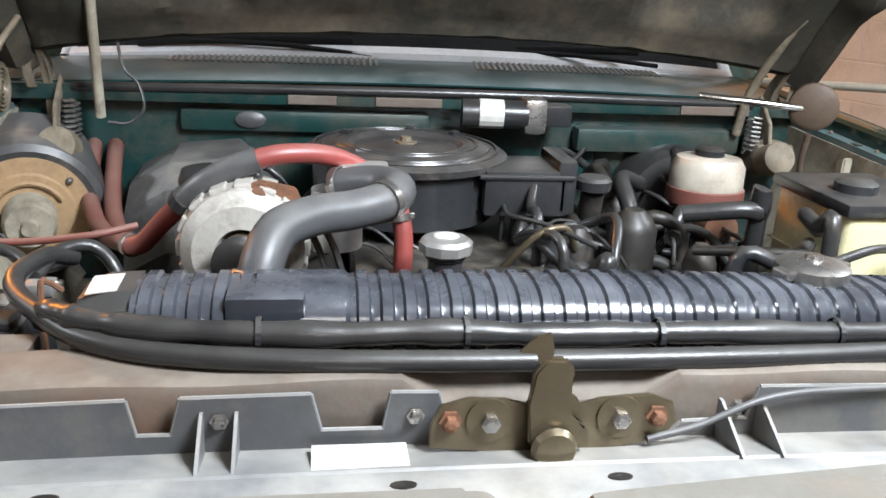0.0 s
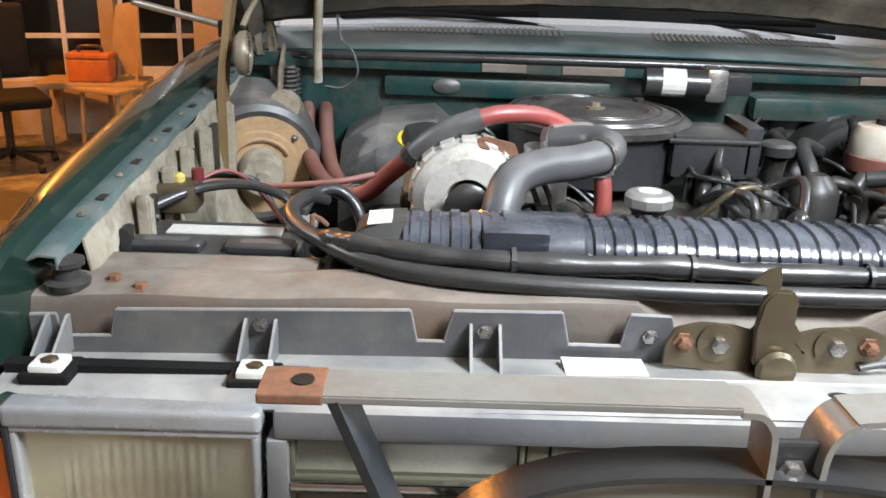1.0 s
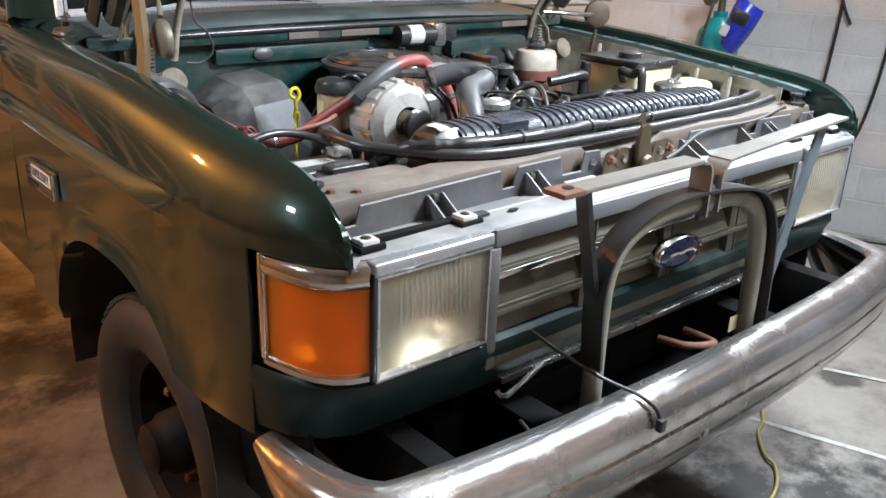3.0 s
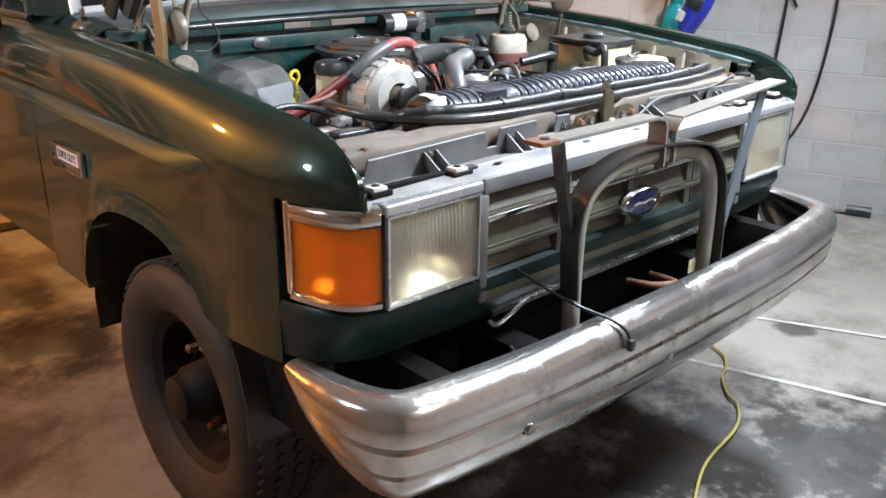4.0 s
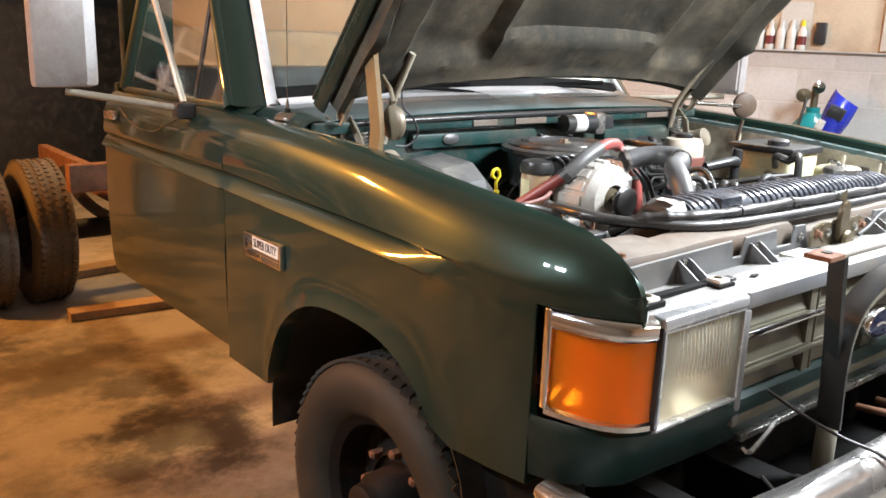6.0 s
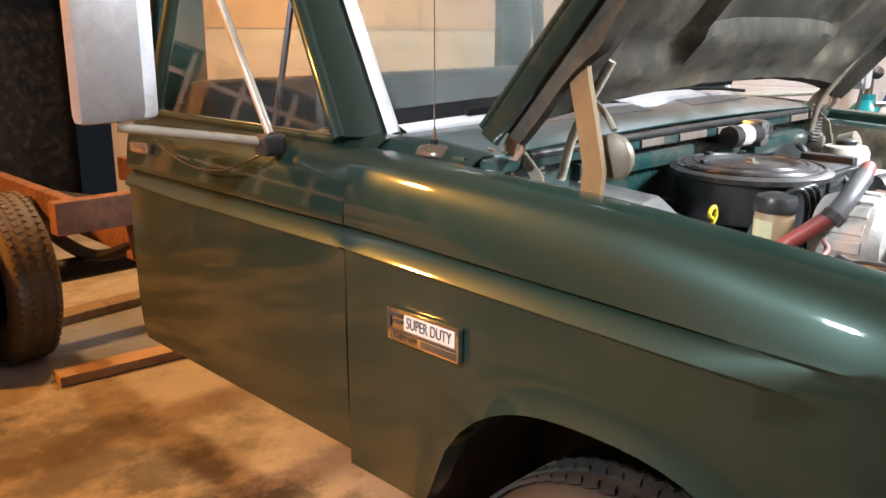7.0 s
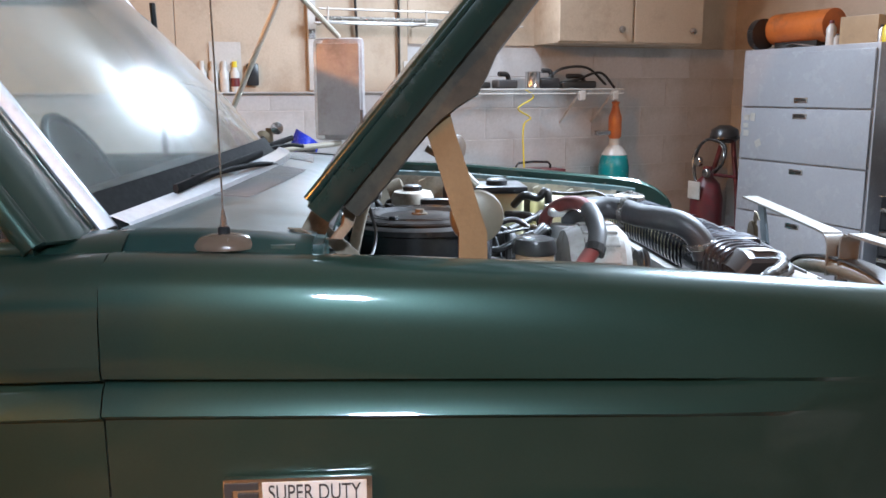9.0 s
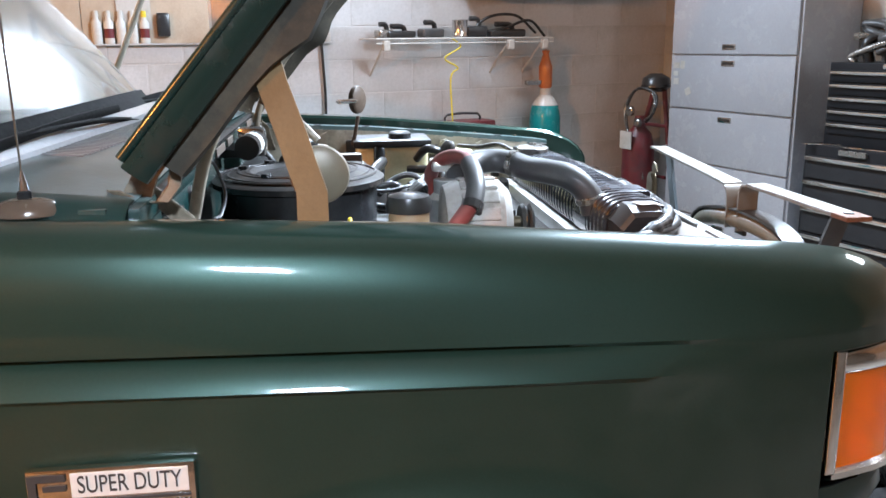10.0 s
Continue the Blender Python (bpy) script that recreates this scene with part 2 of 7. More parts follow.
def dusty_pane(name, tint, dust, low, high):
    """Clear glass under a streaky film of dust, with a soft sheen over the sharp one."""
    m = glass(name, tint, 0.03, 1.0)
    n, l = m.node_tree.nodes, m.node_tree.links
    b = n["Principled BSDF"]
    tc, mp, ns, mr = n.new("ShaderNodeTexCoord"), n.new("ShaderNodeMapping"), n.new("ShaderNodeTexNoise"), n.new("ShaderNodeMapRange")
    mp.inputs["Scale"].default_value = (3.0, 1.0, 1.0)
    ns.inputs["Scale"].default_value, ns.inputs["Detail"].default_value, ns.inputs["Roughness"].default_value = 3.5, 7.0, 0.65
    mr.inputs["From Min"].default_value, mr.inputs["From Max"].default_value = 0.3, 0.7
    mr.inputs["To Min"].default_value, mr.inputs["To Max"].default_value = low, high
    l.new(tc.outputs["Object"], mp.inputs["Vector"])
    l.new(mp.outputs["Vector"], ns.inputs["Vector"])
    l.new(ns.outputs["Fac"], mr.inputs["Value"])
    film = n.new("ShaderNodeBsdfDiffuse")
    film.inputs["Color"].default_value = (*dust, 1)
    mix = n.new("ShaderNodeMixShader")
    l.new(mr.outputs["Result"], mix.inputs[0])
    l.new(b.outputs["BSDF"], mix.inputs[1])
    l.new(film.outputs["BSDF"], mix.inputs[2])
    l.new(mix.outputs["Shader"], n["Material Output"].inputs["Surface"])
    b.inputs["Coat Weight"].default_value, b.inputs["Coat Roughness"].default_value = 0.5, 0.20
    return m


M["dusty_glass"] = dusty_pane("dusty_windshield_glass", (0.72, 0.83, 0.83), (0.36, 0.42, 0.43), 0.035, 0.13)
M["reflector"] = surf("aged_reflector", (0.66, 0.61, 0.47), (0.56, 0.515, 0.39), rough=0.30, metal=1.0, bump=0.0, scale=3, fine=8, rough_var=0.05)
M["dark_rust"] = surf("dark_rusty_steel", (0.010, 0.008, 0.007), (0.007, 0.006, 0.006), rough=0.75, spec=0.2, dirt=(0.045, 0.022, 0.014), dirt_amt=0.3, dirt_scale=18, bump=0.3)
M["heater_plastic"] = surf("dusty_black_moulding", (0.035, 0.036, 0.038), (0.06, 0.06, 0.06), rough=0.55, dirt=(0.17, 0.155, 0.13), dirt_amt=0.35, dirt_scale=9, dust=(0.18, 0.17, 0.155), dust_amt=0.5)
# header grey darkened, so the upright wall's shade is in the colour
M["header_shade"] = surf("shaded_header_plastic", (0.080, 0.080, 0.082), (0.052, 0.053, 0.055), rough=0.5, dirt=(0.14, 0.125, 0.10), dirt_amt=0.35, dirt_scale=7)
M["silver_bezel"] = surf("silver_lamp_bezel", (0.52, 0.53, 0.54), (0.42, 0.43, 0.44), rough=0.38, metal=0.6, bump=0.03, dirt=(0.2, 0.18, 0.15), dirt_amt=0.25)
M["hinge_dust"] = surf("dusty_hinge_steel", (0.20, 0.165, 0.115), (0.13, 0.105, 0.07), rough=0.8, dirt=(0.045, 0.035, 0.025), dirt_amt=0.5, dirt_scale=14)
M["strip"] = surf("weathered_silver_trim", (0.87, 0.89, 0.92), (0.78, 0.80, 0.83), rough=0.30, metal=0.10, bump=0.03, dirt=(0.3, 0.28, 0.25), dirt_amt=0.2)
M["mirror_back"] = surf("matte_aluminium_shell", (0.42, 0.39, 0.38), (0.34, 0.31, 0.30), rough=0.45, metal=0.3, dirt=(0.16, 0.12, 0.10), dirt_amt=0.35, dirt_scale=5)
M["cream_tube"] = surf("worn_cream_tube", (0.48, 0.44, 0.36), (0.38, 0.34, 0.27), rough=0.5, metal=0.3, dirt=(0.18, 0.14, 0.10), dirt_amt=0.35)
M["old_boards"] = surf("dark_brown_boards", (0.15, 0.12, 0.09), (0.11, 0.09, 0.065), rough=0.8, dirt=(0.05, 0.04, 0.03), dirt_amt=0.4, scale=2)
M["gutter"] = surf("dusty_teal_gutter", (0.085, 0.125, 0.125), (0.055, 0.095, 0.095), rough=0.5, dirt=(0.20, 0.19, 0.165), dirt_amt=0.35, dirt_scale=10)
# matt body green, darkened to paint shade on valance and cowl corners
M["paint_dull"] = surf("shaded_dull_green", (0.010, 0.029, 0.026), (0.008, 0.023, 0.021), rough=0.5, metal=0.1, spec=0.35, bump=0.03, dirt=(0.05, 0.055, 0.05), dirt_amt=0.3, dirt_scale=4, scale=3)
M["cowl_paint"] = surf("dusty_cowl_paint", (0.020, 0.060, 0.060), (0.015, 0.048, 0.048), rough=0.42, metal=0.2, coat=0.6, dust=(0.26, 0.29, 0.30), dust_amt=0.55, scale=4)
# body green darkened, with the open hood's shade put into the colour
M["hood_paint"] = surf("shaded_hood_paint", (0.0075, 0.021, 0.0175), (0.006, 0.017, 0.014), rough=0.38, metal=0.1, coat=0.5, coat_rough=0.12, spec=0.3, bump=0.03, dirt=(0.030, 0.026, 0.019), dirt_amt=0.35, dirt_scale=5, scale=3)
M["old_horn"] = surf("rusty_brown_horn", (0.085, 0.060, 0.042), (0.06, 0.042, 0.03), rough=0.7, spec=0.2, dirt=(0.03, 0.02, 0.015), dirt_amt=0.4)
M["antenna_base"] = surf("brown_antenna_base", (0.105, 0.075, 0.052), (0.075, 0.053, 0.038), rough=0.35, spec=0.4, dirt=(0.04, 0.03, 0.022), dirt_amt=0.3)
M["seal_black"] = surf("black_window_seal", (0.014, 0.014, 0.015), (0.022, 0.022, 0.022), rough=0.85, spec=0.15, bump=0.04)
M["dull_yellow"] = surf("faded_yellow_hose", (0.46, 0.39, 0.10), (0.36, 0.30, 0.08), rough=0.5, dirt=(0.15, 0.12, 0.06), dirt_amt=0.3)
M["chalk"] = surf("chalky_joint_filler", (0.46, 0.45, 0.42), (0.38, 0.37, 0.34), rough=0.9, dirt=(0.20, 0.19, 0.17), dirt_amt=0.45, dirt_scale=14)
M["alt_dust"] = surf("dusty_cast_casing", (0.44, 0.42, 0.38), (0.34, 0.32, 0.29), rough=0.7, metal=0.1, dirt=(0.15, 0.13, 0.10), dirt_amt=0.35, dirt_scale=22, bump=0.25)
# rubber lightened to brown, painting the warm light on the rear tyres
M["tyre_lit"] = surf("lit_tyre_rubber", (0.075, 0.060, 0.042), (0.05, 0.042, 0.032), rough=0.85, dirt=(0.12, 0.09, 0.06), dirt_amt=0.4, dirt_scale=8)
M["dark_bar"] = surf("dark_blue_grey_bar", (0.040, 0.046, 0.050), (0.028, 0.031, 0.034), rough=0.45, metal=0.2, dirt=(0.11, 0.085, 0.06), dirt_amt=0.25)
# near-black tone paints the shade behind bumper and grille and in header gaps
M["shade_dark"] = surf("shade_black_steel", (0.006, 0.006, 0.006), (0.009, 0.008, 0.007), rough=0.8, spec=0.15)
M["reservoir"] = surf("stained_reservoir_plastic", (0.46, 0.42, 0.35), (0.36, 0.31, 0.25), rough=0.5, dirt=(0.16, 0.12, 0.09), dirt_amt=0.4, dirt_scale=14)
M["lid_grey"] = surf("dusty_lid_enamel", (0.018, 0.018, 0.020), (0.034, 0.033, 0.032), rough=0.42, scale=9, dirt=(0.11, 0.09, 0.07), dirt_amt=0.30, dirt_scale=11, dust=(0.12, 0.112, 0.10), dust_amt=0.45)
M["horn"] = surf("dusty_horn_metal", (0.21, 0.175, 0.125), (0.15, 0.125, 0.085), rough=0.6, metal=0.2, dirt=(0.10, 0.06, 0.04), dirt_amt=0.4)
M["orange_floor_wood"] = surf("old_planks", (0.30, 0.20, 0.11), (0.22, 0.14, 0.08), rough=0.8, dirt=(0.06, 0.04, 0.025), dirt_amt=0.4)


def oil_stains(m, blobs):
    """Dark ragged oil patches on the slab, in the floor's own coordinates: x, y, radius, strength."""
    nt = m.node_tree
    n, l = nt.nodes, nt.links
    b = n["Principled BSDF"]
    tc = n.new("ShaderNodeTexCoord")
    ns = n.new("ShaderNodeTexNoise")
    ns.inputs["Scale"].default_value, ns.inputs["Detail"].default_value, ns.inputs["Roughness"].default_value = 5.4, 9.0, 0.68
    l.new(tc.outputs["Object"], ns.inputs["Vector"])

    def op(kind, p, q):
        x = n.new("ShaderNodeMath")
        x.operation = kind
        for sock, v in zip(x.inputs, (p, q)):
            if isinstance(v, (int, float)):
                sock.default_value = v
            else:
                l.new(v, sock)
        return x.outputs[0]
    ragged = op("MULTIPLY", op("SUBTRACT", ns.outputs["Fac"], 0.5), 3.4)
    total = None
    for x, y, r, k in blobs:
        d = n.new("ShaderNodeVectorMath")
        d.operation = "DISTANCE"
        d.inputs[1].default_value = (x, y, 0)
        l.new(tc.outputs["Object"], d.inputs[0])
        near = op("SUBTRACT", 1.0, op("DIVIDE", d.outputs["Value"], r))
        mr = n.new("ShaderNodeMapRange")
        mr.inputs["From Min"].default_value, mr.inputs["From Max"].default_value = 0.06, 0.62
        mr.inputs["To Max"].default_value = k
        l.new(op("ADD", near, op("MULTIPLY", ragged, op("MINIMUM", op("MAXIMUM", op("ADD", near, 0.6), 0.0), 1.0))), mr.inputs["Value"])
        total = mr.outputs["Result"] if total is None else op("MAXIMUM", total, mr.outputs["Result"])
    x = n.new("ShaderNodeMix")
    x.data_type = "RGBA"
    l.new(total, x.inputs[0])
    l.new(b.inputs["Base Color"].links[0].from_socket, x.inputs[6])
    x.inputs[7].default_value = (0.022, 0.020, 0.017, 1)
    l.new(x.outputs[2], b.inputs["Base Color"])


# ---- mesh helpers ----
def part(name, bm, material, parent=None, label="", smooth=None, kind=""):
    """Link a bmesh as one mesh object. smooth: degrees below which edges are smoothed."""
    me = bpy.data.meshes.new(name)
    bmesh.ops.recalc_face_normals(bm, faces=bm.faces)
    if smooth:
        for f in bm.faces:
            f.smooth = True
        lim = radians(smooth)
        for e in bm.edges:
            if len(e.link_faces) == 2 and e.calc_face_angle(0) > lim:
                e.smooth = False
    bm.to_mesh(me)
    bm.free()
    me.materials.append(M[material] if isinstance(material, str) else material)
    ob = new(name, me)
    if parent:
        ob.parent = parent
    return tagged(ob, label, kind=kind)


def thing(name, label, category, group="", m=None):
    ob = new(name)
    ob.empty_display_size = 0.1
    if m:
        ob.matrix_world = m
    return tagged(ob, label, category, group)


def box(x0, x1, y0, y1, z0, z1, bev=0.0, bm=None, m=None, seg=2):
    bm = bm or bmesh.new()
    r = bmesh.ops.create_cube(bm, size=1.0, matrix=Matrix.Translation(((x0 + x1) / 2, (y0 + y1) / 2, (z0 + z1) / 2)) @ Matrix.Diagonal((abs(x1 - x0), abs(y1 - y0), abs(z1 - z0), 1)))
    vs = r["verts"]
    if bev:
        es = list({e for v in vs for e in v.link_edges})
        o = bmesh.ops.bevel(bm, geom=es, offset=bev, segments=seg, affect="EDGES", profile=0.6)
        vs = list({v for f in o["faces"] for v in f.verts} | {v for v in vs if v.is_valid})
    if m:
        bmesh.ops.transform(bm, matrix=m, verts=vs)
    return bm


def smooth_path(pts, n=6):
    """Catmull-Rom points through pts."""
    P = [Vector(p) for p in pts]
    if n <= 1 or len(P) < 3:
        return P
    P = [P[0] * 2 - P[1]] + P + [P[-1] * 2 - P[-2]]
    out = []
    for i in range(1, len(P) - 2):
        a, b, c, d = P[i - 1:i + 3]
        for k in range(n):
            t = k / n
            out.append(0.5 * ((2 * b) + (c - a) * t + (2 * a - 5 * b + 4 * c - d) * t * t + (3 * b - a - 3 * c + d) * t ** 3))
    return out + [P[-2]]


def tube(pts, r, seg=10, n=6, bm=None, caps=True, flat=1.0):
    """A swept tube. r: radius, or a function of 0..1. flat: height over width of its section."""
    bm = bm or bmesh.new()
    P = smooth_path(pts, n)
    rings, up = [], Vector((0, 0, 1))
    t0 = (P[1] - P[0]).normalized()
    if abs(t0.z) > 0.9:
        up = Vector((0, 1, 0))
    side = t0.cross(up).normalized()
    for i, p in enumerate(P):
        t = (P[min(i + 1, len(P) - 1)] - P[max(i - 1, 0)]).normalized()
        side = (side - t * side.dot(t)).normalized()
        nor = side.cross(t)
        rad = r(i / (len(P) - 1)) if callable(r) else r
        rings.append([bm.verts.new(p + (side * math.cos(a) + nor * math.sin(a) * flat) * rad) for a in [2 * math.pi * k / seg for k in range(seg)]])
    for a, b in zip(rings, rings[1:]):
        for k in range(seg):
            bm.faces.new((a[k], a[(k + 1) % seg], b[(k + 1) % seg], b[k]))
    if caps:
        bm.faces.new(rings[0][::-1])
        bm.faces.new(rings[-1])
    return bm


def lathe(profile, m=None, seg=24, bm=None, arc=360.0, caps=True):
    """Turn (radius, height) pairs about z."""
    bm = bm or bmesh.new()
    full = arc >= 359.9
    cols = seg if full else seg + 1
    rings = []
    for r, h in profile:
        rings.append([bm.verts.new((max(r, 1e-4) * math.cos(radians(arc) * k / seg), max(r, 1e-4) * math.sin(radians(arc) * k / seg), h)) for k in range(cols)])
    for a, b in zip(rings, rings[1:]):
        for k in range(seg):
            bm.faces.new((a[k], a[(k + 1) % cols], b[(k + 1) % cols], b[k]))
    for ring, (r, h) in ((rings[0], profile[0]), (rings[-1], profile[-1])):
        if r > 1e-3 and full and caps:
            bm.faces.new(ring)
    if m:
        bmesh.ops.transform(bm, matrix=m, verts=[v for ring in rings for v in ring])
    return bm


def loft(sections, bm=None, closed=False, caps=False):
    """Skin a row of sections, each a list of points of one length."""
    bm = bm or bmesh.new()
    rows = [[bm.verts.new(p) for p in s] for s in sections]
    k = len(rows[0])
    for a, b in zip(rows, rows[1:]):
        for i in range(k if closed else k - 1):
            bm.faces.new((a[i], a[(i + 1) % k], b[(i + 1) % k], b[i]))
    if caps:
        bm.faces.new(rows[0])
        bm.faces.new(rows[-1])
    return bm


def prism(poly, axis, a, b, bm=None, bev=0.0):
    """Extrude a polygon from a to b along an axis; poly holds the other two coordinates in x, y, z order."""
    bm = bm or bmesh.new()

    def at(u, v, w):
        return {"x": (w, u, v), "y": (u, w, v), "z": (u, v, w)}[axis]
    lo = [bm.verts.new(at(u, v, a)) for u, v in poly]
    hi = [bm.verts.new(at(u, v, b)) for u, v in poly]
    fs = [bm.faces.new(lo[::-1]), bm.faces.new(hi)]
    for i in range(len(poly)):
        j = (i + 1) % len(poly)
        fs.append(bm.faces.new((lo[i], lo[j], hi[j], hi[i])))
    if bev:
        bmesh.ops.bevel(bm, geom=list({e for f in fs for e in f.edges}), offset=bev, segments=2, affect="EDGES")
    return bm


def thick(bm, d):
    """Give a skin thickness d on the inner side: an offset copy, closed along the rim."""
    bmesh.ops.recalc_face_normals(bm, faces=bm.faces)
    bm.normal_update()
    faces = list(bm.faces)
    rim = [e for e in bm.edges if len(e.link_faces) == 1]
    twin = {v: bm.verts.new(v.co - v.normal * d) for v in list(bm.verts)}
    for f in faces:
        bm.faces.new([twin[v] for v in reversed(f.verts)])
    for e in rim:
        a, b = e.verts
        bm.faces.new((a, b, twin[b], twin[a]))
    return bm


def mirror_x(bm):
    bmesh.ops.transform(bm, matrix=Matrix.Diagonal((-1, 1, 1, 1)), verts=bm.verts)
    bmesh.ops.reverse_faces(bm, faces=bm.faces)
    return bm


def lerp(table, v):
    """Linear reading of (place, value) pairs."""
    if v <= table[0][0]:
        return table[0][1]
    for (a, p), (b, q) in zip(table, table[1:]):
        if v <= b:
            return p + (q - p) * (v - a) / (b - a)
    return table[-1][1]


def bolt(at, r, direction=(0, 0, 1), h=0.008):
    q = Vector(direction).to_track_quat("Z", "Y").to_matrix().to_4x4()
    bm = lathe([(r * 1.5, 0), (r * 1.5, h * 0.3), (r, h * 0.3), (r, h), (r * 0.5, h * 1.1), (0, h * 1.1)], Matrix.Translation(at) @ q, 6)
    return bm

# ---- the workshop ----
ROOM = pose(4.15, -1.66, 0, 0, 0, 18)   # the corner by the filing cabinet; x' = 0 is the block wall, y' = 0 the front wall
BACK, FAR, HIGH = 9.4, -7.2, 3.3


def setting(name, bm, material, label, smooth=None):
    ob = part(name, bm, material, None, label, smooth, "structure")
    ob.matrix_world = ROOM
    return ob


def sheet(x0, x1, y0, y1, nx, ny, amp, z=0.0):
    rows = [[Vector((x0 + (x1 - x0) * i / nx, y0 + (y1 - y0) * j / ny, 0)) for i in range(nx + 1)] for j in range(ny + 1)]
    for r in rows:
        for v in r:
            v.z = z + amp * noise.noise(v * 0.7)
    return loft(rows)


INTO = ROOM.inverted()
STAINS = [(0.40, -0.15, 0.62, 1.0), (0.75, -0.42, 0.50, 1.0), (0.15, -0.55, 0.55, 0.95), (1.05, -0.55, 0.30, 0.9), (-0.1, 0.0, 0.5, 0.9), (1.55, 0.05, 0.12, 0.8),
          (-0.85, 2.0, 0.46, 0.9), (-0.85, 2.55, 0.32, 0.7), (-1.12, 1.9, 0.2, 0.8), (-1.1, 3.0, 0.5, 0.6), (-1.5, 1.75, 0.25, 0.55), (-2.45, 5.0, 0.42, 0.9), (-2.0, 4.35, 0.3, 0.8), (-2.6, 4.7, 0.3, 0.8), (0.1, 1.0, 0.9, 0.8),
          (-2.2, 3.1, 0.62, 0.65), (-1.75, 2.4, 0.36, 0.7), (-2.9, 3.9, 0.7, 0.75), (-1.7, 4.1, 0.5, 0.8), (-3.3, 2.7, 0.7, 0.6), (-2.5, 1.7, 0.5, 0.45), (-1.35, 3.4, 0.34, 0.8), (-3.7, 5.2, 0.8, 0.8), (-2.0, 5.3, 0.6, 0.75), (-1.25, 1.35, 0.26, 0.6)]
oil_stains(M["concrete"], [(*(INTO @ Vector((x, y, 0))).xy, r, k) for x, y, r, k in STAINS])
setting("floor", sheet(FAR, 0.0, 0.0, BACK + 1.4, 60, 68, 0.004), "concrete", "stained concrete workshop floor with oil patches")
setting("ceiling", box(FAR, 0.0, 0.0, BACK, HIGH, HIGH + 0.1), "ceil", "plain light ceiling boards")
wall_side = setting("wall_east", box(-0.0032, 0.2, -0.2, BACK + 0.2, 0, HIGH), "mortar", "concrete block wall with plywood above")
wall_front = setting("wall_south", box(FAR, 0.0, -0.2, 0.0032, 0, HIGH), "mortar", "concrete block wall behind the filing cabinet")
bm = box(FAR - 0.2, -2.35, BACK, BACK + 0.2, 0, 0.42)
box(FAR - 0.2, 0.0, BACK, BACK + 0.2, 2.3, HIGH, bm=bm)
box(FAR - 0.2, -6.9, BACK, BACK + 0.2, 0.42, 2.3, bm=bm)
box(-2.6, -2.35, BACK, BACK + 0.2, 0.42, 2.3, bm=bm)
wall_back = setting("wall_north", bm, "plywood", "brown boarded back wall with a window and an open doorway")
win = setting("window_1", box(-6.9, -2.6, BACK + 0.10, BACK + 0.106, 0.42, 2.3), "glass", "wide dark window with pale glazing bars")
for i in range(11):
    x = -6.9 + 0.43 * i
    part("glazing_bar", box(x - 0.018, x + 0.018, BACK + 0.07, BACK + 0.13, 0.42, 2.3, 0.004), "white", win)
for i in range(6):
    z = 0.42 + 0.335 * i
    part("glazing_bar", box(-6.9, -2.6, BACK + 0.075, BACK + 0.125, z - 0.018, z + 0.018, 0.004), "white", win)
setting("night_backdrop", box(-9.0, 0.6, BACK + 1.4, BACK + 1.45, -0.5, 4.0), "dark", "dark night outside the window")
# unseen wall, placed and toned for its reflection in the truck's side
setting("wall_west", box(FAR - 0.2, FAR, -0.2, BACK, 0, HIGH), "old_boards", "unseen brown wall facing the passenger side")

# ---- the truck ----
truck = thing("pickup_truck", "dark green pickup truck with its hood propped open on concrete", "truck")
FT = [(-0.104, 1.090), (-0.098, 1.112), (-0.088, 1.138), (-0.075, 1.158), (-0.055, 1.176), (-0.025, 1.196), (0.03, 1.216), (0.105, 1.228), (0.32, 1.250), (0.64, 1.279), (0.93, 1.294), (1.20, 1.305), (1.36, 1.31)]   # fender crest: y, z
AX, AZ, AR = 0.655, 0.372, 0.385     # wheel centre and tyre radius


def flank(y):
    """How far the body side stands out at y; it draws in round the front corner."""
    return 1.0 - 0.075 * max(0.0, (0.35 - y) / 0.44) ** 2.2


NOSE = [(-0.099, 0.878), (-0.094, 0.888), (-0.082, 0.904), (-0.058, 0.922), (-0.03, 0.938), (0.005, 0.953), (0.03, 0.962), (0.079, 0.974)]   # plan of the corner over the lamp


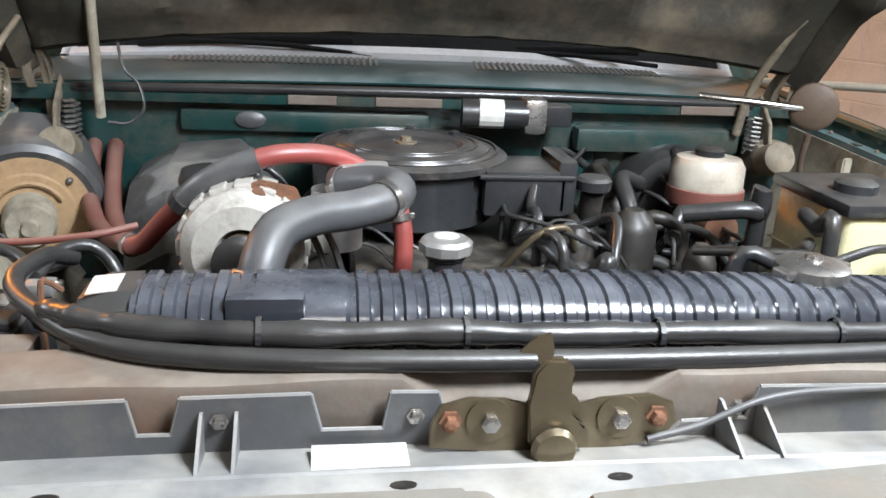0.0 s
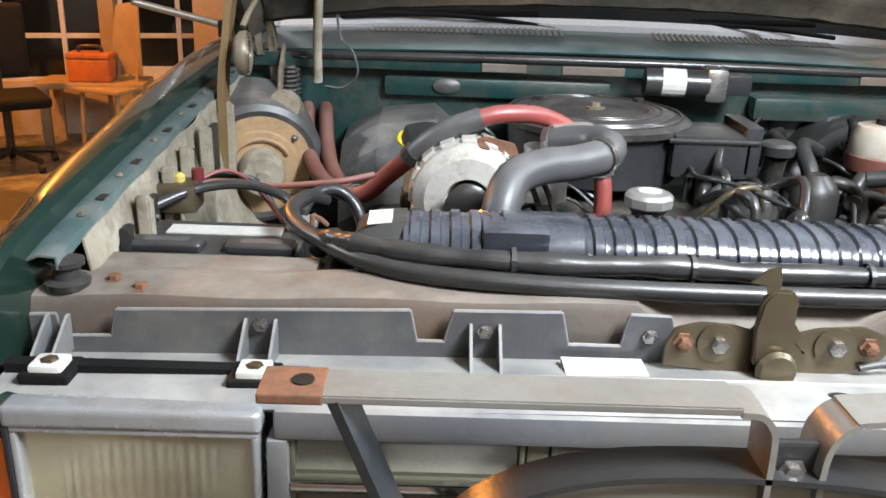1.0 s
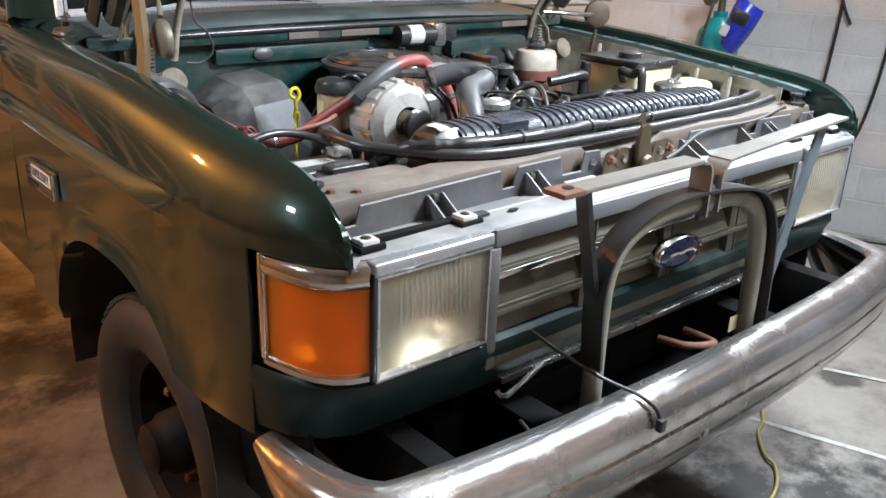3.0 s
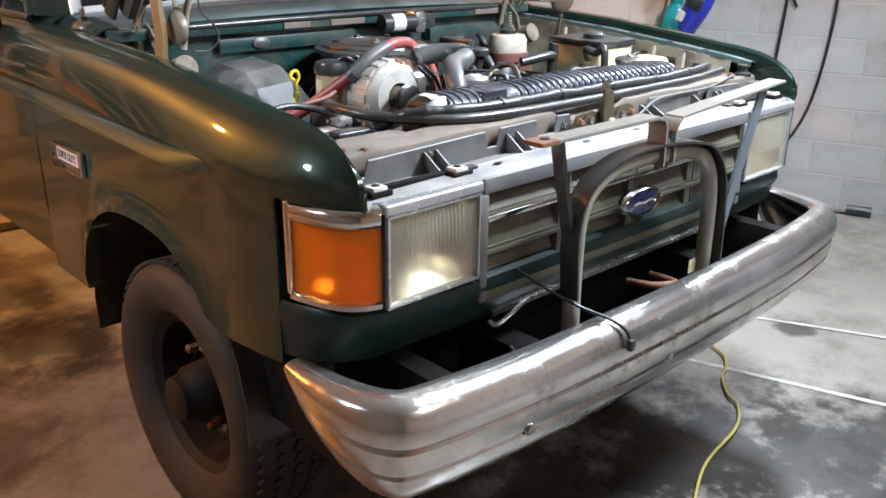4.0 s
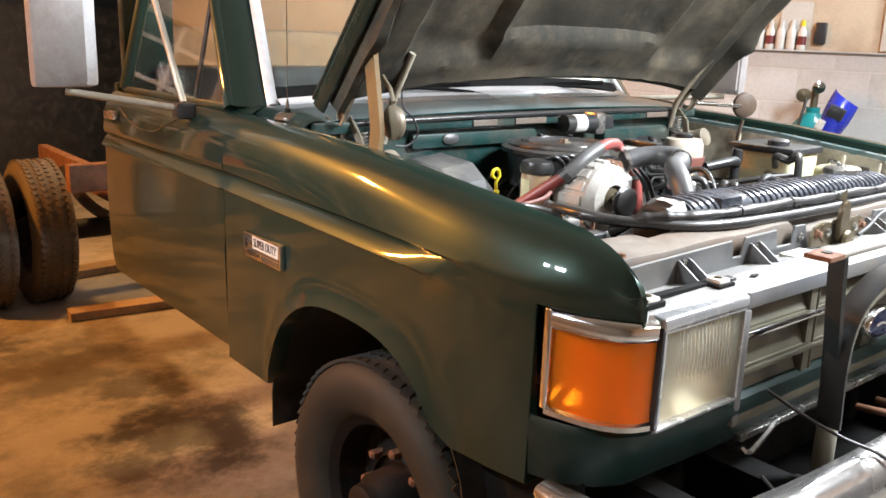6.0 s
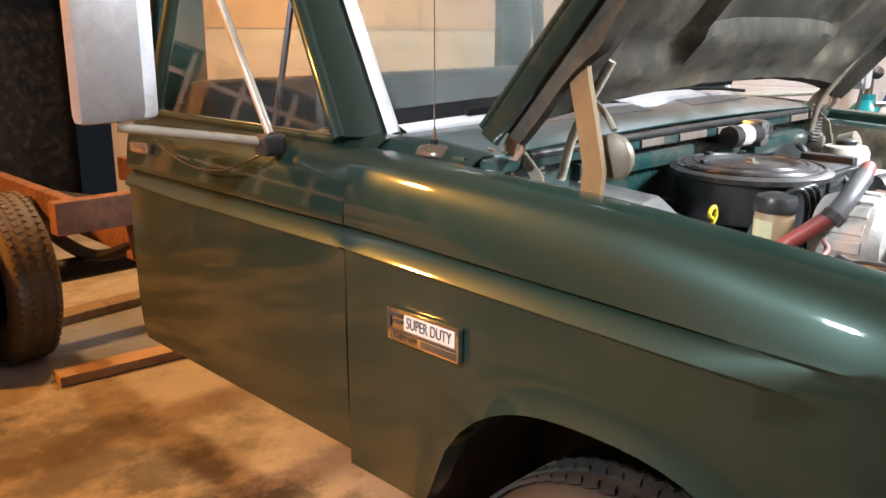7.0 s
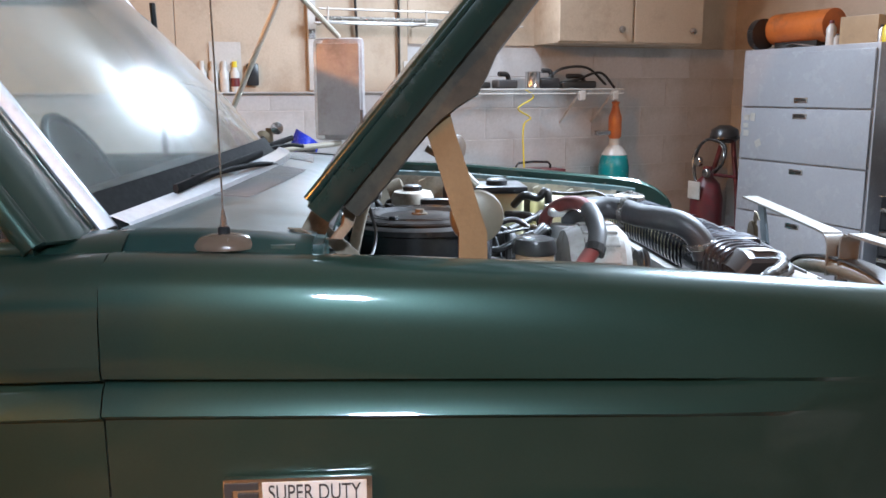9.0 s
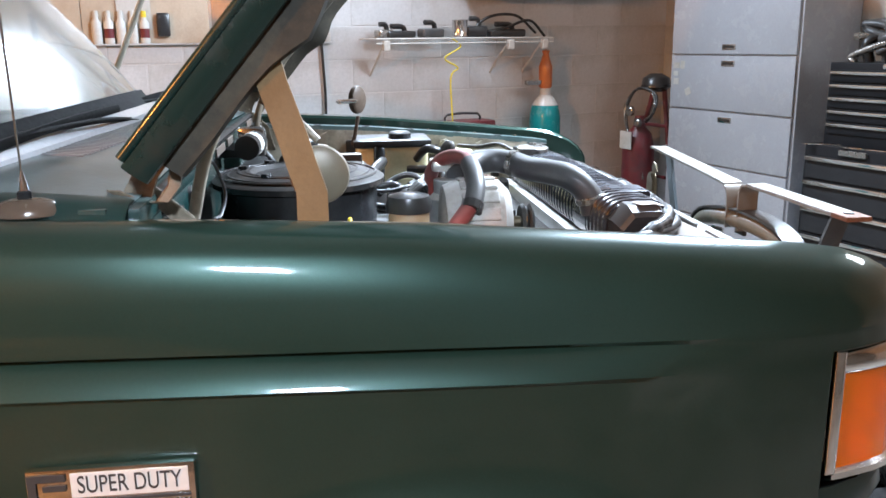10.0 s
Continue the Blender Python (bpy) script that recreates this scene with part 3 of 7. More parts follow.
def fender_section(y):
    """From the inner gutter over the crest and down the side to the sill, the arch or the lamp."""
    nose = y < 0.078
    w, t = lerp(NOSE, y) if nose else flank(y), lerp(FT, y)
    g = 1.118 + 0.02 * (y - 0.4) / 0.8
    k = max(0.0, min(1.0, (y - 0.20) / 0.30))       # the groove fades out towards the nose
    a = max(0.0, min(1.0, (1.05 - y) / 0.65))       # the shoulder leans in more towards the nose
    f = max(0.04, min(1.0, (w - 0.876) / 0.105))
    o = [p + (q - p) * a for p, q in ((0.075, 0.098), (0.042, 0.074), (0.020, 0.050), (0.011, 0.028), (0.007, 0.014))]
    s = [(-0.873, 1.06 if y < 0.22 else t - 0.045), (-0.874, t - 0.010), (-0.880, t - 0.002), (-w + o[0] * f, t), (-w + o[1] * f, t - 0.010), (-w + o[2] * f, t - 0.034)]
    s += [(-w + o[3] * f, (t - 0.034) * 0.5 + (g + 0.02) * 0.5), (-w + o[4] * f, g + 0.020), (-w + 0.009, g + 0.008), (-w + 0.009 + 0.015 * k, g), (-w + 0.010, g - 0.010),
          (-w + 0.010 - 0.016 * k, g - 0.040), (-w + 0.009, g - 0.050), (-w + 0.010, 1.0)]
    if nose:                           # it ends over the lamp
        lo = 1.084
        s = [(max(p, -w + 0.002), y, max(c, lo + 0.00005 * (20 - i)) if i else c) for i, (p, c) in enumerate(s)]
        return s + [(-w + 0.010, y, lo)] * 6
    s = [(p, y, c) for p, c in s]
    bot, low = arch_z(y), (0.575 if y > AX else 0.72)
    zb = max(bot, low) if bot else low
    lip = 0.018 if bot and bot > low - 0.02 else 0.0
    for q in (0.2, 0.5, 0.75, 0.92, 1.0):
        s.append((-w + 0.010 - lip * max(0, (q - 0.6) / 0.4) + (0.002 if y > AX + 0.4 else 0.0) * q, y, 1.0 + (zb - 1.0) * q))
    s.append((-w + 0.045, y, zb - 0.002))
    return s


def arch_z(y):
    d = (y - AX) / 0.40
    if abs(d) >= 1:
        return None
    return 0.50 + 0.40 * (1 - abs(d) ** 2.6) ** (1 / 2.2)


def make_fender():
    ys = [-0.098, -0.094, -0.086, -0.075, -0.06, -0.04, -0.015, 0.01, 0.035, 0.060, 0.077, 0.079, 0.095] + [0.12 + 0.04 * i for i in range(31)] + [1.328]
    return thick(loft([fender_section(y) for y in ys]), 0.004)


for side, lab in ((1, "dark green front fender, passenger side"), (-1, "dark green front fender, driver side")):
    bm = make_fender()
    if side < 0:
        mirror_x(bm)
    part("front_fender", bm, "paint", truck, lab, 35)


# ---- hood, open at a slant over the engine ----
HINGE = Matrix.Translation((0, 1.098, 1.331)) @ Matrix.Rotation(radians(-50), 4, "X")   # local -y runs forward along the open hood


def hood_rear(u):
    """Where the rear edge of the hood lies along its length: it curves round the windshield."""
    return 0.118 - 0.075 * min(1.0, abs(u)) ** 2.2


def hood_pts(k):
    v1 = hood_rear(1.0)
    side = ((0.836, -0.052), (0.842, -0.050), (0.848, -0.040), (0.853, -0.022), (0.852, -0.012))
    row = [HINGE @ Vector((-x, -1.16 * (v1 + (1 - v1) * k), z)) for x, z in side]
    for i in range(25):
        u = -1 + i / 12
        v = hood_rear(u) + (1 - hood_rear(u)) * k
        z = 0.006 * (1 - abs(u) ** 4) - 0.010 * abs(u) ** 12 + 0.002 * math.exp(-((abs(u) - 0.55) / 0.06) ** 2)
        if v > 0.93:
            z -= 0.06 * ((v - 0.93) / 0.07) ** 2
        row.append(HINGE @ Vector((0.846 * u, -1.16 * v, z)))
    return row + [HINGE @ Vector((x, -1.16 * (v1 + (1 - v1) * k), z)) for x, z in reversed(side)]


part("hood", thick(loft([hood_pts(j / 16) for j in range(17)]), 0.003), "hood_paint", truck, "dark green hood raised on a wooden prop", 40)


def hood_frame():
    """Stamped inner frame: pockets between raised ribs, with a rolled rim and dents along the rear edge."""
    rows = []
    for j in range(49):
        row = []
        for i in range(73):
            u = -1 + i / 36
            v0 = hood_rear(u) + 0.004
            v = v0 + (1 - v0) * j / 48
            edge = min(1 - abs(u), (v - v0) * 1.4, (1 - v) * 1.4)
            pocket = 0
            for cx, cv, rx, rv in ((0, 0.40, 0.42, 0.11), (-0.64, 0.40, 0.17, 0.19), (0.64, 0.40, 0.17, 0.19), (0, 0.74, 0.30, 0.12), (-0.5, 0.79, 0.20, 0.10), (0.5, 0.79, 0.20, 0.10)):
                q = max(abs((u - cx) / rx), abs((v - cv) / rv))
                pocket = max(pocket, min(1, max(0, (1.12 - q) / 0.24)))
            dent = sum(math.exp(-((u - c) / 0.035) ** 2 - ((v - v0 - 0.055) / 0.022) ** 2) for c in (-0.62, -0.25, 0.12, 0.48))
            rim = math.exp(-((v - v0 - 0.028) / 0.016) ** 2)
            z = -0.018 - (0.034 * (1 - pocket) if edge > 0.05 else 0.034 * edge / 0.05) + 0.010 * dent - 0.008 * rim
            z += 0.0035 * noise.noise(Vector((u * 5, v * 6, 1.0))) + 0.002 * noise.noise(Vector((u * 14, v * 15, 4.0)))
            row.append(HINGE @ Vector((0.81 * u, -1.14 * v - 0.005, z)))
        rows.append(row)
    return loft(rows)


for s in (-1, 1):
    part("hood_edge", tube([HINGE @ Vector((s * 0.848, -1.16 * (0.05 + 0.93 * k / 8), -0.005)) for k in range(9)], 0.008, 8, 2), "hood_paint", truck, "", 60)
part("hood_inner_frame", hood_frame(), "hood_in", truck, "dirty stamped inner frame of the hood", 35)


def hood_side_rail(s):
    """Dusty flange of the inner frame along one side, uneven, with a flat pad where the prop bears."""
    rows = []
    for j in range(33):
        v = 0.07 + 0.90 * j / 32
        pad = math.exp(-((v - 0.30) / 0.035) ** 2)
        d = 0.082 + 0.006 * noise.noise(Vector((v * 9, s, 2.0))) + 0.020 * pad - 0.03 * max(0, (v - 0.85) / 0.15)
        rows.append([HINGE @ Vector((s * x, -1.16 * v, z)) for x, z in ((0.828, -0.040), (0.826, -0.060), (0.820 + 0.01 * pad, -d), (0.800, -d - 0.004), (0.785, -d + 0.012), (0.770, -0.050))])
    return thick(loft(rows), 0.003)


for s in (-1, 1):
    part("hood_side_rail", hood_side_rail(s), "hood_in", truck, "dusty folded side flange of the hood frame", 35)

# ---- cab ----
def ws_base(u):
    """Foot of the windshield, u from -1 to 1."""
    return Vector((0.80 * u, 1.375 - 0.145 * (1 - u * u), 1.325 + 0.04 * (1 - u * u)))


def ws_top(u):
    return Vector((0.68 * u, 1.79 - 0.10 * (1 - u * u), 1.845))


US = [-1 + i / 10 for i in range(21)]
bm = loft([[ws_base(u).lerp(ws_top(u), k / 8) + Vector((0, -0.018 * math.sin(math.pi * k / 8), 0.01 * math.sin(math.pi * k / 8))) for u in US] for k in range(9)])
ws = part("windshield", thick(bm, 0.005), "dusty_glass", truck, "dusty curved windshield", 40)
ws.visible_shadow = False
# bright reveal moulding round the glass
part("windshield_moulding", thick(loft([[ws_base(u) + o for u in US] for o in (Vector((0, -0.046, -0.004)), Vector((0, -0.042, 0.010)), Vector((0, -0.016, 0.022)), Vector((0, -0.010, 0.020)))]), 0.003), "strip", truck, "pale metal moulding along the windshield foot", 40)
part("windshield_band", thick(loft([[ws_base(u).lerp(ws_top(u), k) + Vector((0, -0.006 - 0.06 * k, 0.004 + 0.04 * k)) for u in US] for k in (-0.03, 0.03, 0.085)]), 0.002), "seal_black", truck, "", 40)
for s in (-1, 1):
    part("pillar_moulding", tube([ws_base(s).lerp(ws_top(s), k / 6) + Vector((s * 0.012, -0.014, 0)) for k in range(7)], 0.017, 8, 2, flat=0.7), "strip", truck, "", 60)
    bm = bmesh.new()
    loft([[ws_base(s).lerp(ws_top(s), k / 6) + o for k in range(7)] for o in
          (Vector((s * 0.01, 0.0, -0.01)), Vector((s * 0.05, -0.004, -0.004)), Vector((s * 0.10, 0.02, 0.0)), Vector((s * 0.128, 0.06, 0.0)), Vector((s * 0.11, 0.085, 0)), Vector((s * 0.02, 0.05, 0)))], bm, False)
    part("a_pillar", thick(bm, 0.01), "paint", truck, "", 40)
# cowl panel with its louvres
rows = []
for k in range(9):
    v = k / 8
    rows.append([Vector((0.86 * u, 1.050, 1.308 + 0.018 * (1 - u * u))).lerp(ws_base(max(-1, min(1, u))) + Vector((0.06 * u, -0.02, 0.0)), v) + Vector((0, 0, 0.006 * math.sin(math.pi * v))) for u in US])
part("cowl_panel", thick(loft(rows), 0.004), "cowl_paint", truck, "green cowl panel below the windshield", 40)
for s in (1, -1):          # corner pieces that close the cowl against the fenders
    rows = []
    for k in range(9):
        v = k / 8
        y, zc = 1.05 + 0.275 * v, 1.308 + 0.0155 * v + 0.006 * math.sin(math.pi * v)
        rows.append([Vector((s * x, y, z)) for x, z in ((0.893, lerp(FT, y) - 0.005), (0.882, lerp(FT, y) + 0.002), (0.868, zc), (0.850, zc + 0.005), (0.820, zc + 0.005))])
    part("cowl_corner", thick(loft(rows), 0.003), "paint_dull", truck, "", 40)
    rows = [[Vector((s * x, 1.318 + 0.155 * k / 5, z + 0.002 * k / 5)) for x, z in ((0.915, 1.292), (0.903, 1.308), (0.888, 1.318), (0.866, 1.326), (0.835, 1.329), (0.800, 1.327))] for k in range(6)]
    part("pillar_foot", thick(loft(rows), 0.004), "paint", truck, "", 50)
bm = bmesh.new()
for i in range(34):
    x = -0.56 + i * 0.0135
    for s in (1, -1):
        q = (x / 0.86) ** 2
        y1 = 1.375 - 0.145 * (1 - q) - 0.02
        z = lambda y: 1.308 + 0.018 * (1 - q) + (0.017 + 0.022 * (1 - q)) * (y - 1.05) / (y1 - 1.05) + 0.006 * math.sin(math.pi * (y - 1.05) / (y1 - 1.05))
        ya, yb = y1 - 0.085, y1 - 0.020
        prism([(ya, z(ya) - 0.003), (yb, z(yb) - 0.003), (yb, z(yb) + 0.003), (ya, z(ya) + 0.003)], "x", s * x, s * (x + 0.006), bm)
part("cowl_grille", bm, "grey_plastic", truck, "slotted air intake in the cowl", kind="stuff")
# wipers
for x0, x1 in ((-0.62, -0.06), (0.05, 0.60)):
    w = part("wiper", tube([(x0 + 0.5, 1.195, 1.366), (x0 + 0.3, 1.215, 1.382), (x0 + 0.05, 1.285, 1.380)], 0.006, 6, 4), "seal_black", truck, "black wiper arm and blade", 60)
    part("wiper_blade", tube([(x0 - 0.02, 1.300, 1.368), (x0 + 0.2, 1.250, 1.388), (x0 + 0.46, 1.222, 1.394)], 0.006, 6, 4, flat=1.5), "seal_black", w, "", 60)


def door_side():
    """The door skin carries the same groove and ridge as the fender."""
    secs = []
    for i in range(23):
        y = 1.3308 + (2.375 - 1.3308) * i / 22
        g = 1.139
        t = 1.307 - 0.004 * (y - 1.33)
        secs.append([(-0.90, y, t), (-0.925, y, t + 0.001), (-0.95, y, t - 0.010), (-0.973, y, t - 0.036), (-0.985, y, t - 0.075), (-0.992, y, g + 0.03)] +
                    [(-0.994, y, g + 0.022), (-0.990, y, g + 0.008), (-0.975, y, g), (-0.989, y, g - 0.010), (-1.005, y, g - 0.040), (-0.990, y, g - 0.050), (-0.990, y, 1.0),
                     (-0.992, y, 0.9), (-0.990, y, 0.75), (-0.985, y, 0.66), (-0.975, y, 0.60), (-0.945, y, 0.592)])
    return thick(loft(secs), 0.006)


def window_frame(y_shift=0.0):
    bm = bmesh.new()
    A, B, Cc, D = Vector((-0.915, 1.43, 1.315)), Vector((-0.80, 1.83, 1.83)), Vector((-0.80, 2.28, 1.83)), Vector((-0.915, 2.33, 1.31))
    tube([A, A.lerp(B, 0.5), B], 0.020, 8, 3, bm)
    tube([B, Cc], 0.020, 8, 1, bm)
    tube([Cc, Cc.lerp(D, 0.5), D], 0.026, 8, 3, bm)
    tube([A, D], 0.012, 8, 1, bm)
    return bm


for s in (1, -1):
    bm = door_side()
    if s < 0:
        mirror_x(bm)
    door = part("door", bm, "paint", truck, "dark green cab door, shut", 35)
    bm = window_frame()
    if s < 0:
        mirror_x(bm)
    part("window_frame", bm, "paint", door, "", 50)
    bm = tube([(-0.908, 1.70, 1.315), (-0.86, 1.695, 1.56), (-0.806, 1.69, 1.82)], 0.010, 6, 3)
    bm2 = loft([[(-0.912, 1.44, 1.32), (-0.80, 1.83, 1.82)], [(-0.912, 2.32, 1.32), (-0.80, 2.27, 1.82)]])
    if s < 0:
        mirror_x(bm), mirror_x(bm2)
    part("vent_window_bar", bm, "black_steel", door, "", 50)
    g = part("window_pane", thick(bm2, 0.004), "glass", door)
    g.visible_shadow = False
    bm = box(-1.012, -0.985, 2.20, 2.31, 1.205, 1.238, 0.008)
    if s < 0:
        mirror_x(bm)
    part("door_handle", bm, "bright", door, "chrome door handle", 40)
# roof, back of the cab, floor pan
rows = []
for k in range(9):
    v = k / 8
    rows.append([Vector((0.70 * u, (1.79 - 0.10 * (1 - u * u)) * (1 - v) + 2.40 * v, 1.845 + 0.045 * math.sin(math.pi * min(1, v * 1.0 + 0.08)) * (1 - abs(u) ** 3) - 0.03 * abs(u) ** 6 * v)) for u in US])
part("roof", thick(loft(rows), 0.02), "paint", truck, "dark green cab roof", 40)
bm = box(-0.93, 0.93, 2.38, 2.42, 0.60, 1.33, 0.01)
box(-0.90, -0.70, 2.37, 2.42, 1.33, 1.85, 0.01, bm)
box(0.70, 0.90, 2.37, 2.42, 1.33, 1.85, 0.01, bm)
box(-0.70, 0.70, 2.37, 2.42, 1.75, 1.86, 0.01, bm)
part("cab_back", bm, "paint", truck, "", 40)
g = part("rear_window", box(-0.70, 0.70, 2.393, 2.398, 1.33, 1.75), "glass", truck)
g.visible_shadow = False
part("cab_floor", box(-0.92, 0.92, 1.20, 2.37, 0.60, 0.66), "black_plastic", truck)
part("firewall", box(-0.88, 0.88, 1.075, 1.11, 0.60, 1.31), "paint_in", truck, "green painted firewall", 40)
dash = part("dashboard", box(-0.86, 0.86, 1.34, 1.62, 1.10, 1.33, 0.04), "cloth", truck, "dark dashboard", 40)
part("steering_wheel", lathe([(0.19 + 0.012 * math.cos(a), 0.012 * math.sin(a)) for a in [i * math.pi / 4 for i in range(9)]], Matrix.Translation((0.42, 1.80, 1.30)) @ Matrix.Rotation(radians(60), 4, "X"), 28), "black_plastic", truck, "", 60)
for z0, z1, y0, y1, rz in ((0.92, 1.08, 1.86, 2.32, 0), (1.06, 1.40, 2.20, 2.36, 0)):
    part("bench_seat", box(-0.80, 0.80, y0, y1, z0, z1, 0.05, seg=3), "cloth", truck, "grey cloth bench seat", 50)

# ---- mirrors on tubular arms ----
def mirror(pivot, head, turn):
    """Tall bright mirror head on two arms from the door."""
    h = part("mirror", box(-0.095, 0.095, -0.022, 0.022, -0.19, 0.19, 0.02, m=Matrix.Translation(head) @ Matrix.Rotation(radians(turn), 4, "Z")), "mirror_back", truck, "tall dull metal side mirror on tubular arms", 40)
    part("mirror_plate", box(-0.082, 0.082, -0.026, -0.018, -0.17, 0.17, 0.003, m=Matrix.Translation(head) @ Matrix.Rotation(radians(turn + 180), 4, "Z")), "mirror_back", h)
    part("mirror_strip", box(0.048, 0.0965, -0.0235, 0.0235, -0.186, 0.186, 0.016, m=Matrix.Translation(head) @ Matrix.Rotation(radians(turn), 4, "Z")), "strip", h, "paler bent edge strip", 40)
    p, q = Vector(pivot), Vector(head)
    top = Vector((q.x * 0.78, q.y + (0.20 if q.x < 0 else 0.16), 1.90))
    for a, b, r in ((p, q + Vector((0, 0, -0.20)), 0.011), (p + Vector((0, 0, 0.02)), top, 0.010), (q + Vector((0, 0, 0.195)), top, 0.010)):
        part("mirror_arm", tube([a, b], r, 8, 1), "cream_tube", h, "", 60)
    part("mirror_foot", box(p.x - 0.03, p.x + 0.03, p.y - 0.025, p.y + 0.025, p.z - 0.03, p.z + 0.02, 0.008), "rubber", h)
    return h


def mirror_wire():
    return tube([(-0.985, 1.60, 1.285), (-1.012, 1.68, 1.245), (-1.016, 1.78, 1.215), (-1.014, 1.92, 1.205), (-1.008, 2.06, 1.225), (-1.0, 2.16, 1.255)], 0.0028, 6, 6)


part("mirror_wire", mirror_wire(), "rubber", truck, "thin dark wire hanging across the door", 60)
mirror((-0.99, 1.60, 1.30), (-1.30, 1.72, 1.55), 8)
mirror((0.99, 1.55, 1.30), (1.15, 1.105, 1.540), 80)

# ---- front end ----
FY = -0.105       # face of the lamps and grille


def lamp_frame(x0, x1, z0, z1, y0, y1, w, mat_, name, parent, label=""):
    """Rectangular frame with rounded edges."""
    bm = bmesh.new()
    for a in ((x0, x1, z1 - w, z1), (x0, x1, z0, z0 + w), (x0, x0 + w, z0 + w, z1 - w), (x1 - w, x1, z0 + w, z1 - w)):
        box(a[0], a[1], y0, y1, a[2], a[3], min(w, 0.012) * 0.45, bm)
    return part(name, bm, mat_, parent, label, 40)


def headlight(s):
    x0, x1 = (-0.834, -0.576)
    T = Matrix.Diagonal((s, 1, 1, 1))
    hl = part("headlight", box(x0 + 0.004, x1 - 0.004, FY + 0.105, 0.02, 0.872, 1.058, 0.01, m=T), "grey_plastic", truck, "clear headlight behind a ribbed lens, unlit", 40)
    # reflector bowl
    rows = []
    for i in [q / 2 for q in range(25)]:
        rows.append([T @ Vector((x0 + 0.006 + (x1 - x0 - 0.012) * i / 12, FY + 0.010 + 0.0008 * math.cos(i * math.pi) + 0.058 * (1 - ((i - 6) / 6.0) ** 2) * (1 - ((j - 5) / 5.0) ** 2), 0.872 + 0.186 * j / 10)) for j in range(11)])
    b2 = loft(rows)
    r = part("reflector", b2, "reflector", hl, "bright reflector bowl", 60)
    lamp_frame(*sorted((s * x0, s * x1)), 0.866, 1.062, FY - 0.010, FY + 0.04, 0.007, "silver_bezel", "bezel", hl)
    rows = []
    n = 44
    for i in range(n + 1):
        rib = 0.0006 * (1 if i % 2 else -1) if 6 < i < n - 6 else 0
        rows.append([T @ Vector((x0 + 0.006 + (x1 - x0 - 0.012) * i / n, FY - 0.004 - 0.008 * math.sin(math.pi * i / n) * math.sin(math.pi * j / 8) + (rib if j > 3 else 0), 0.872 + 0.186 * j / 8)) for j in range(9)])
    g = part("lens", thick(loft(rows), 0.003), "lens", hl, "ribbed clear lens")
    g.visible_shadow = False
    return hl


def signal(s):
    T = Matrix.Diagonal((s, 1, 1, 1))
    prof = [(-0.838, FY + 0.0), (-0.868, FY + 0.010), (-0.892, FY + 0.026), (-0.911, FY + 0.050), (-0.925, FY + 0.080), (-0.936, FY + 0.12), (-0.942, 0.040), (-0.945, 0.058)]

    def band(z0, z1, grow, n=4):
        return [[T @ Vector((x - grow, y - grow * 0.6, z0 + (z1 - z0) * k / n)) for x, y in prof] for k in range(n + 1)]
    lens = part("turn_signal", thick(loft(band(0.888, 1.040, 0.0)), 0.006), "amber", truck, "amber wrap-around turn signal lens", 60)
    lens.visible_shadow = False
    bm = loft([[T @ Vector((x - g, y - g * 0.6, z)) for x, y in prof] for g, z in ((0.0, 1.040), (0.008, 1.045), (0.010, 1.060), (0.004, 1.078), (-0.02, 1.086))])
    part("bezel", thick(bm, 0.004), "bright", lens, "bright lamp surround", 60)
    bm = loft([[T @ Vector((x - g, y - g * 0.6, z)) for x, y in prof] for g, z in ((0.0, 0.888), (0.008, 0.884), (0.008, 0.874), (-0.004, 0.868))])
    part("bezel", thick(bm, 0.004), "bright", lens, "", 60)
    part("bezel", box(-0.955, -0.942, 0.048, 0.066, 0.882, 1.08, 0.004, m=T), "bright", lens, "", 60)
    part("bezel", box(-0.842, -0.834, FY - 0.01, FY + 0.02, 0.872, 1.07, 0.002, m=T), "black_plastic", lens, "", 60)
    rows = [[T @ Vector((x + 0.018 + 0.026 * math.sin(math.pi * k / 8), y + 0.02 + 0.03 * math.sin(math.pi * k / 8), 0.89 + 0.15 * k / 8)) for x, y in prof] for k in range(9)]
    part("reflector", loft(rows), "bright", lens, "", 60)
    return lens


for s in (1, -1):
    headlight(s)
    signal(s)

grille = part("grille", box(-0.562, 0.562, FY - 0.004, FY + 0.03, 1.050, 1.086, 0.008), "grey_plastic", truck, "wide rectangular grille with three horizontal bars", 40)
for x in (-0.558, 0.558):
    part("grille_side", box(x - 0.012, x + 0.012, FY - 0.004, FY + 0.03, 0.80, 1.050, 0.006), "grey_plastic", grille, "", 40)
for z0, z1, mt in ((0.984, 0.997, "bright"), (0.907, 0.919, "gold_grille"), (0.80, 0.836, "gold_grille")):
    part("grille_bar", box(-0.547, 0.547, FY - 0.002, FY + 0.028, z0, z1, 0.005), mt, grille, "", 40)
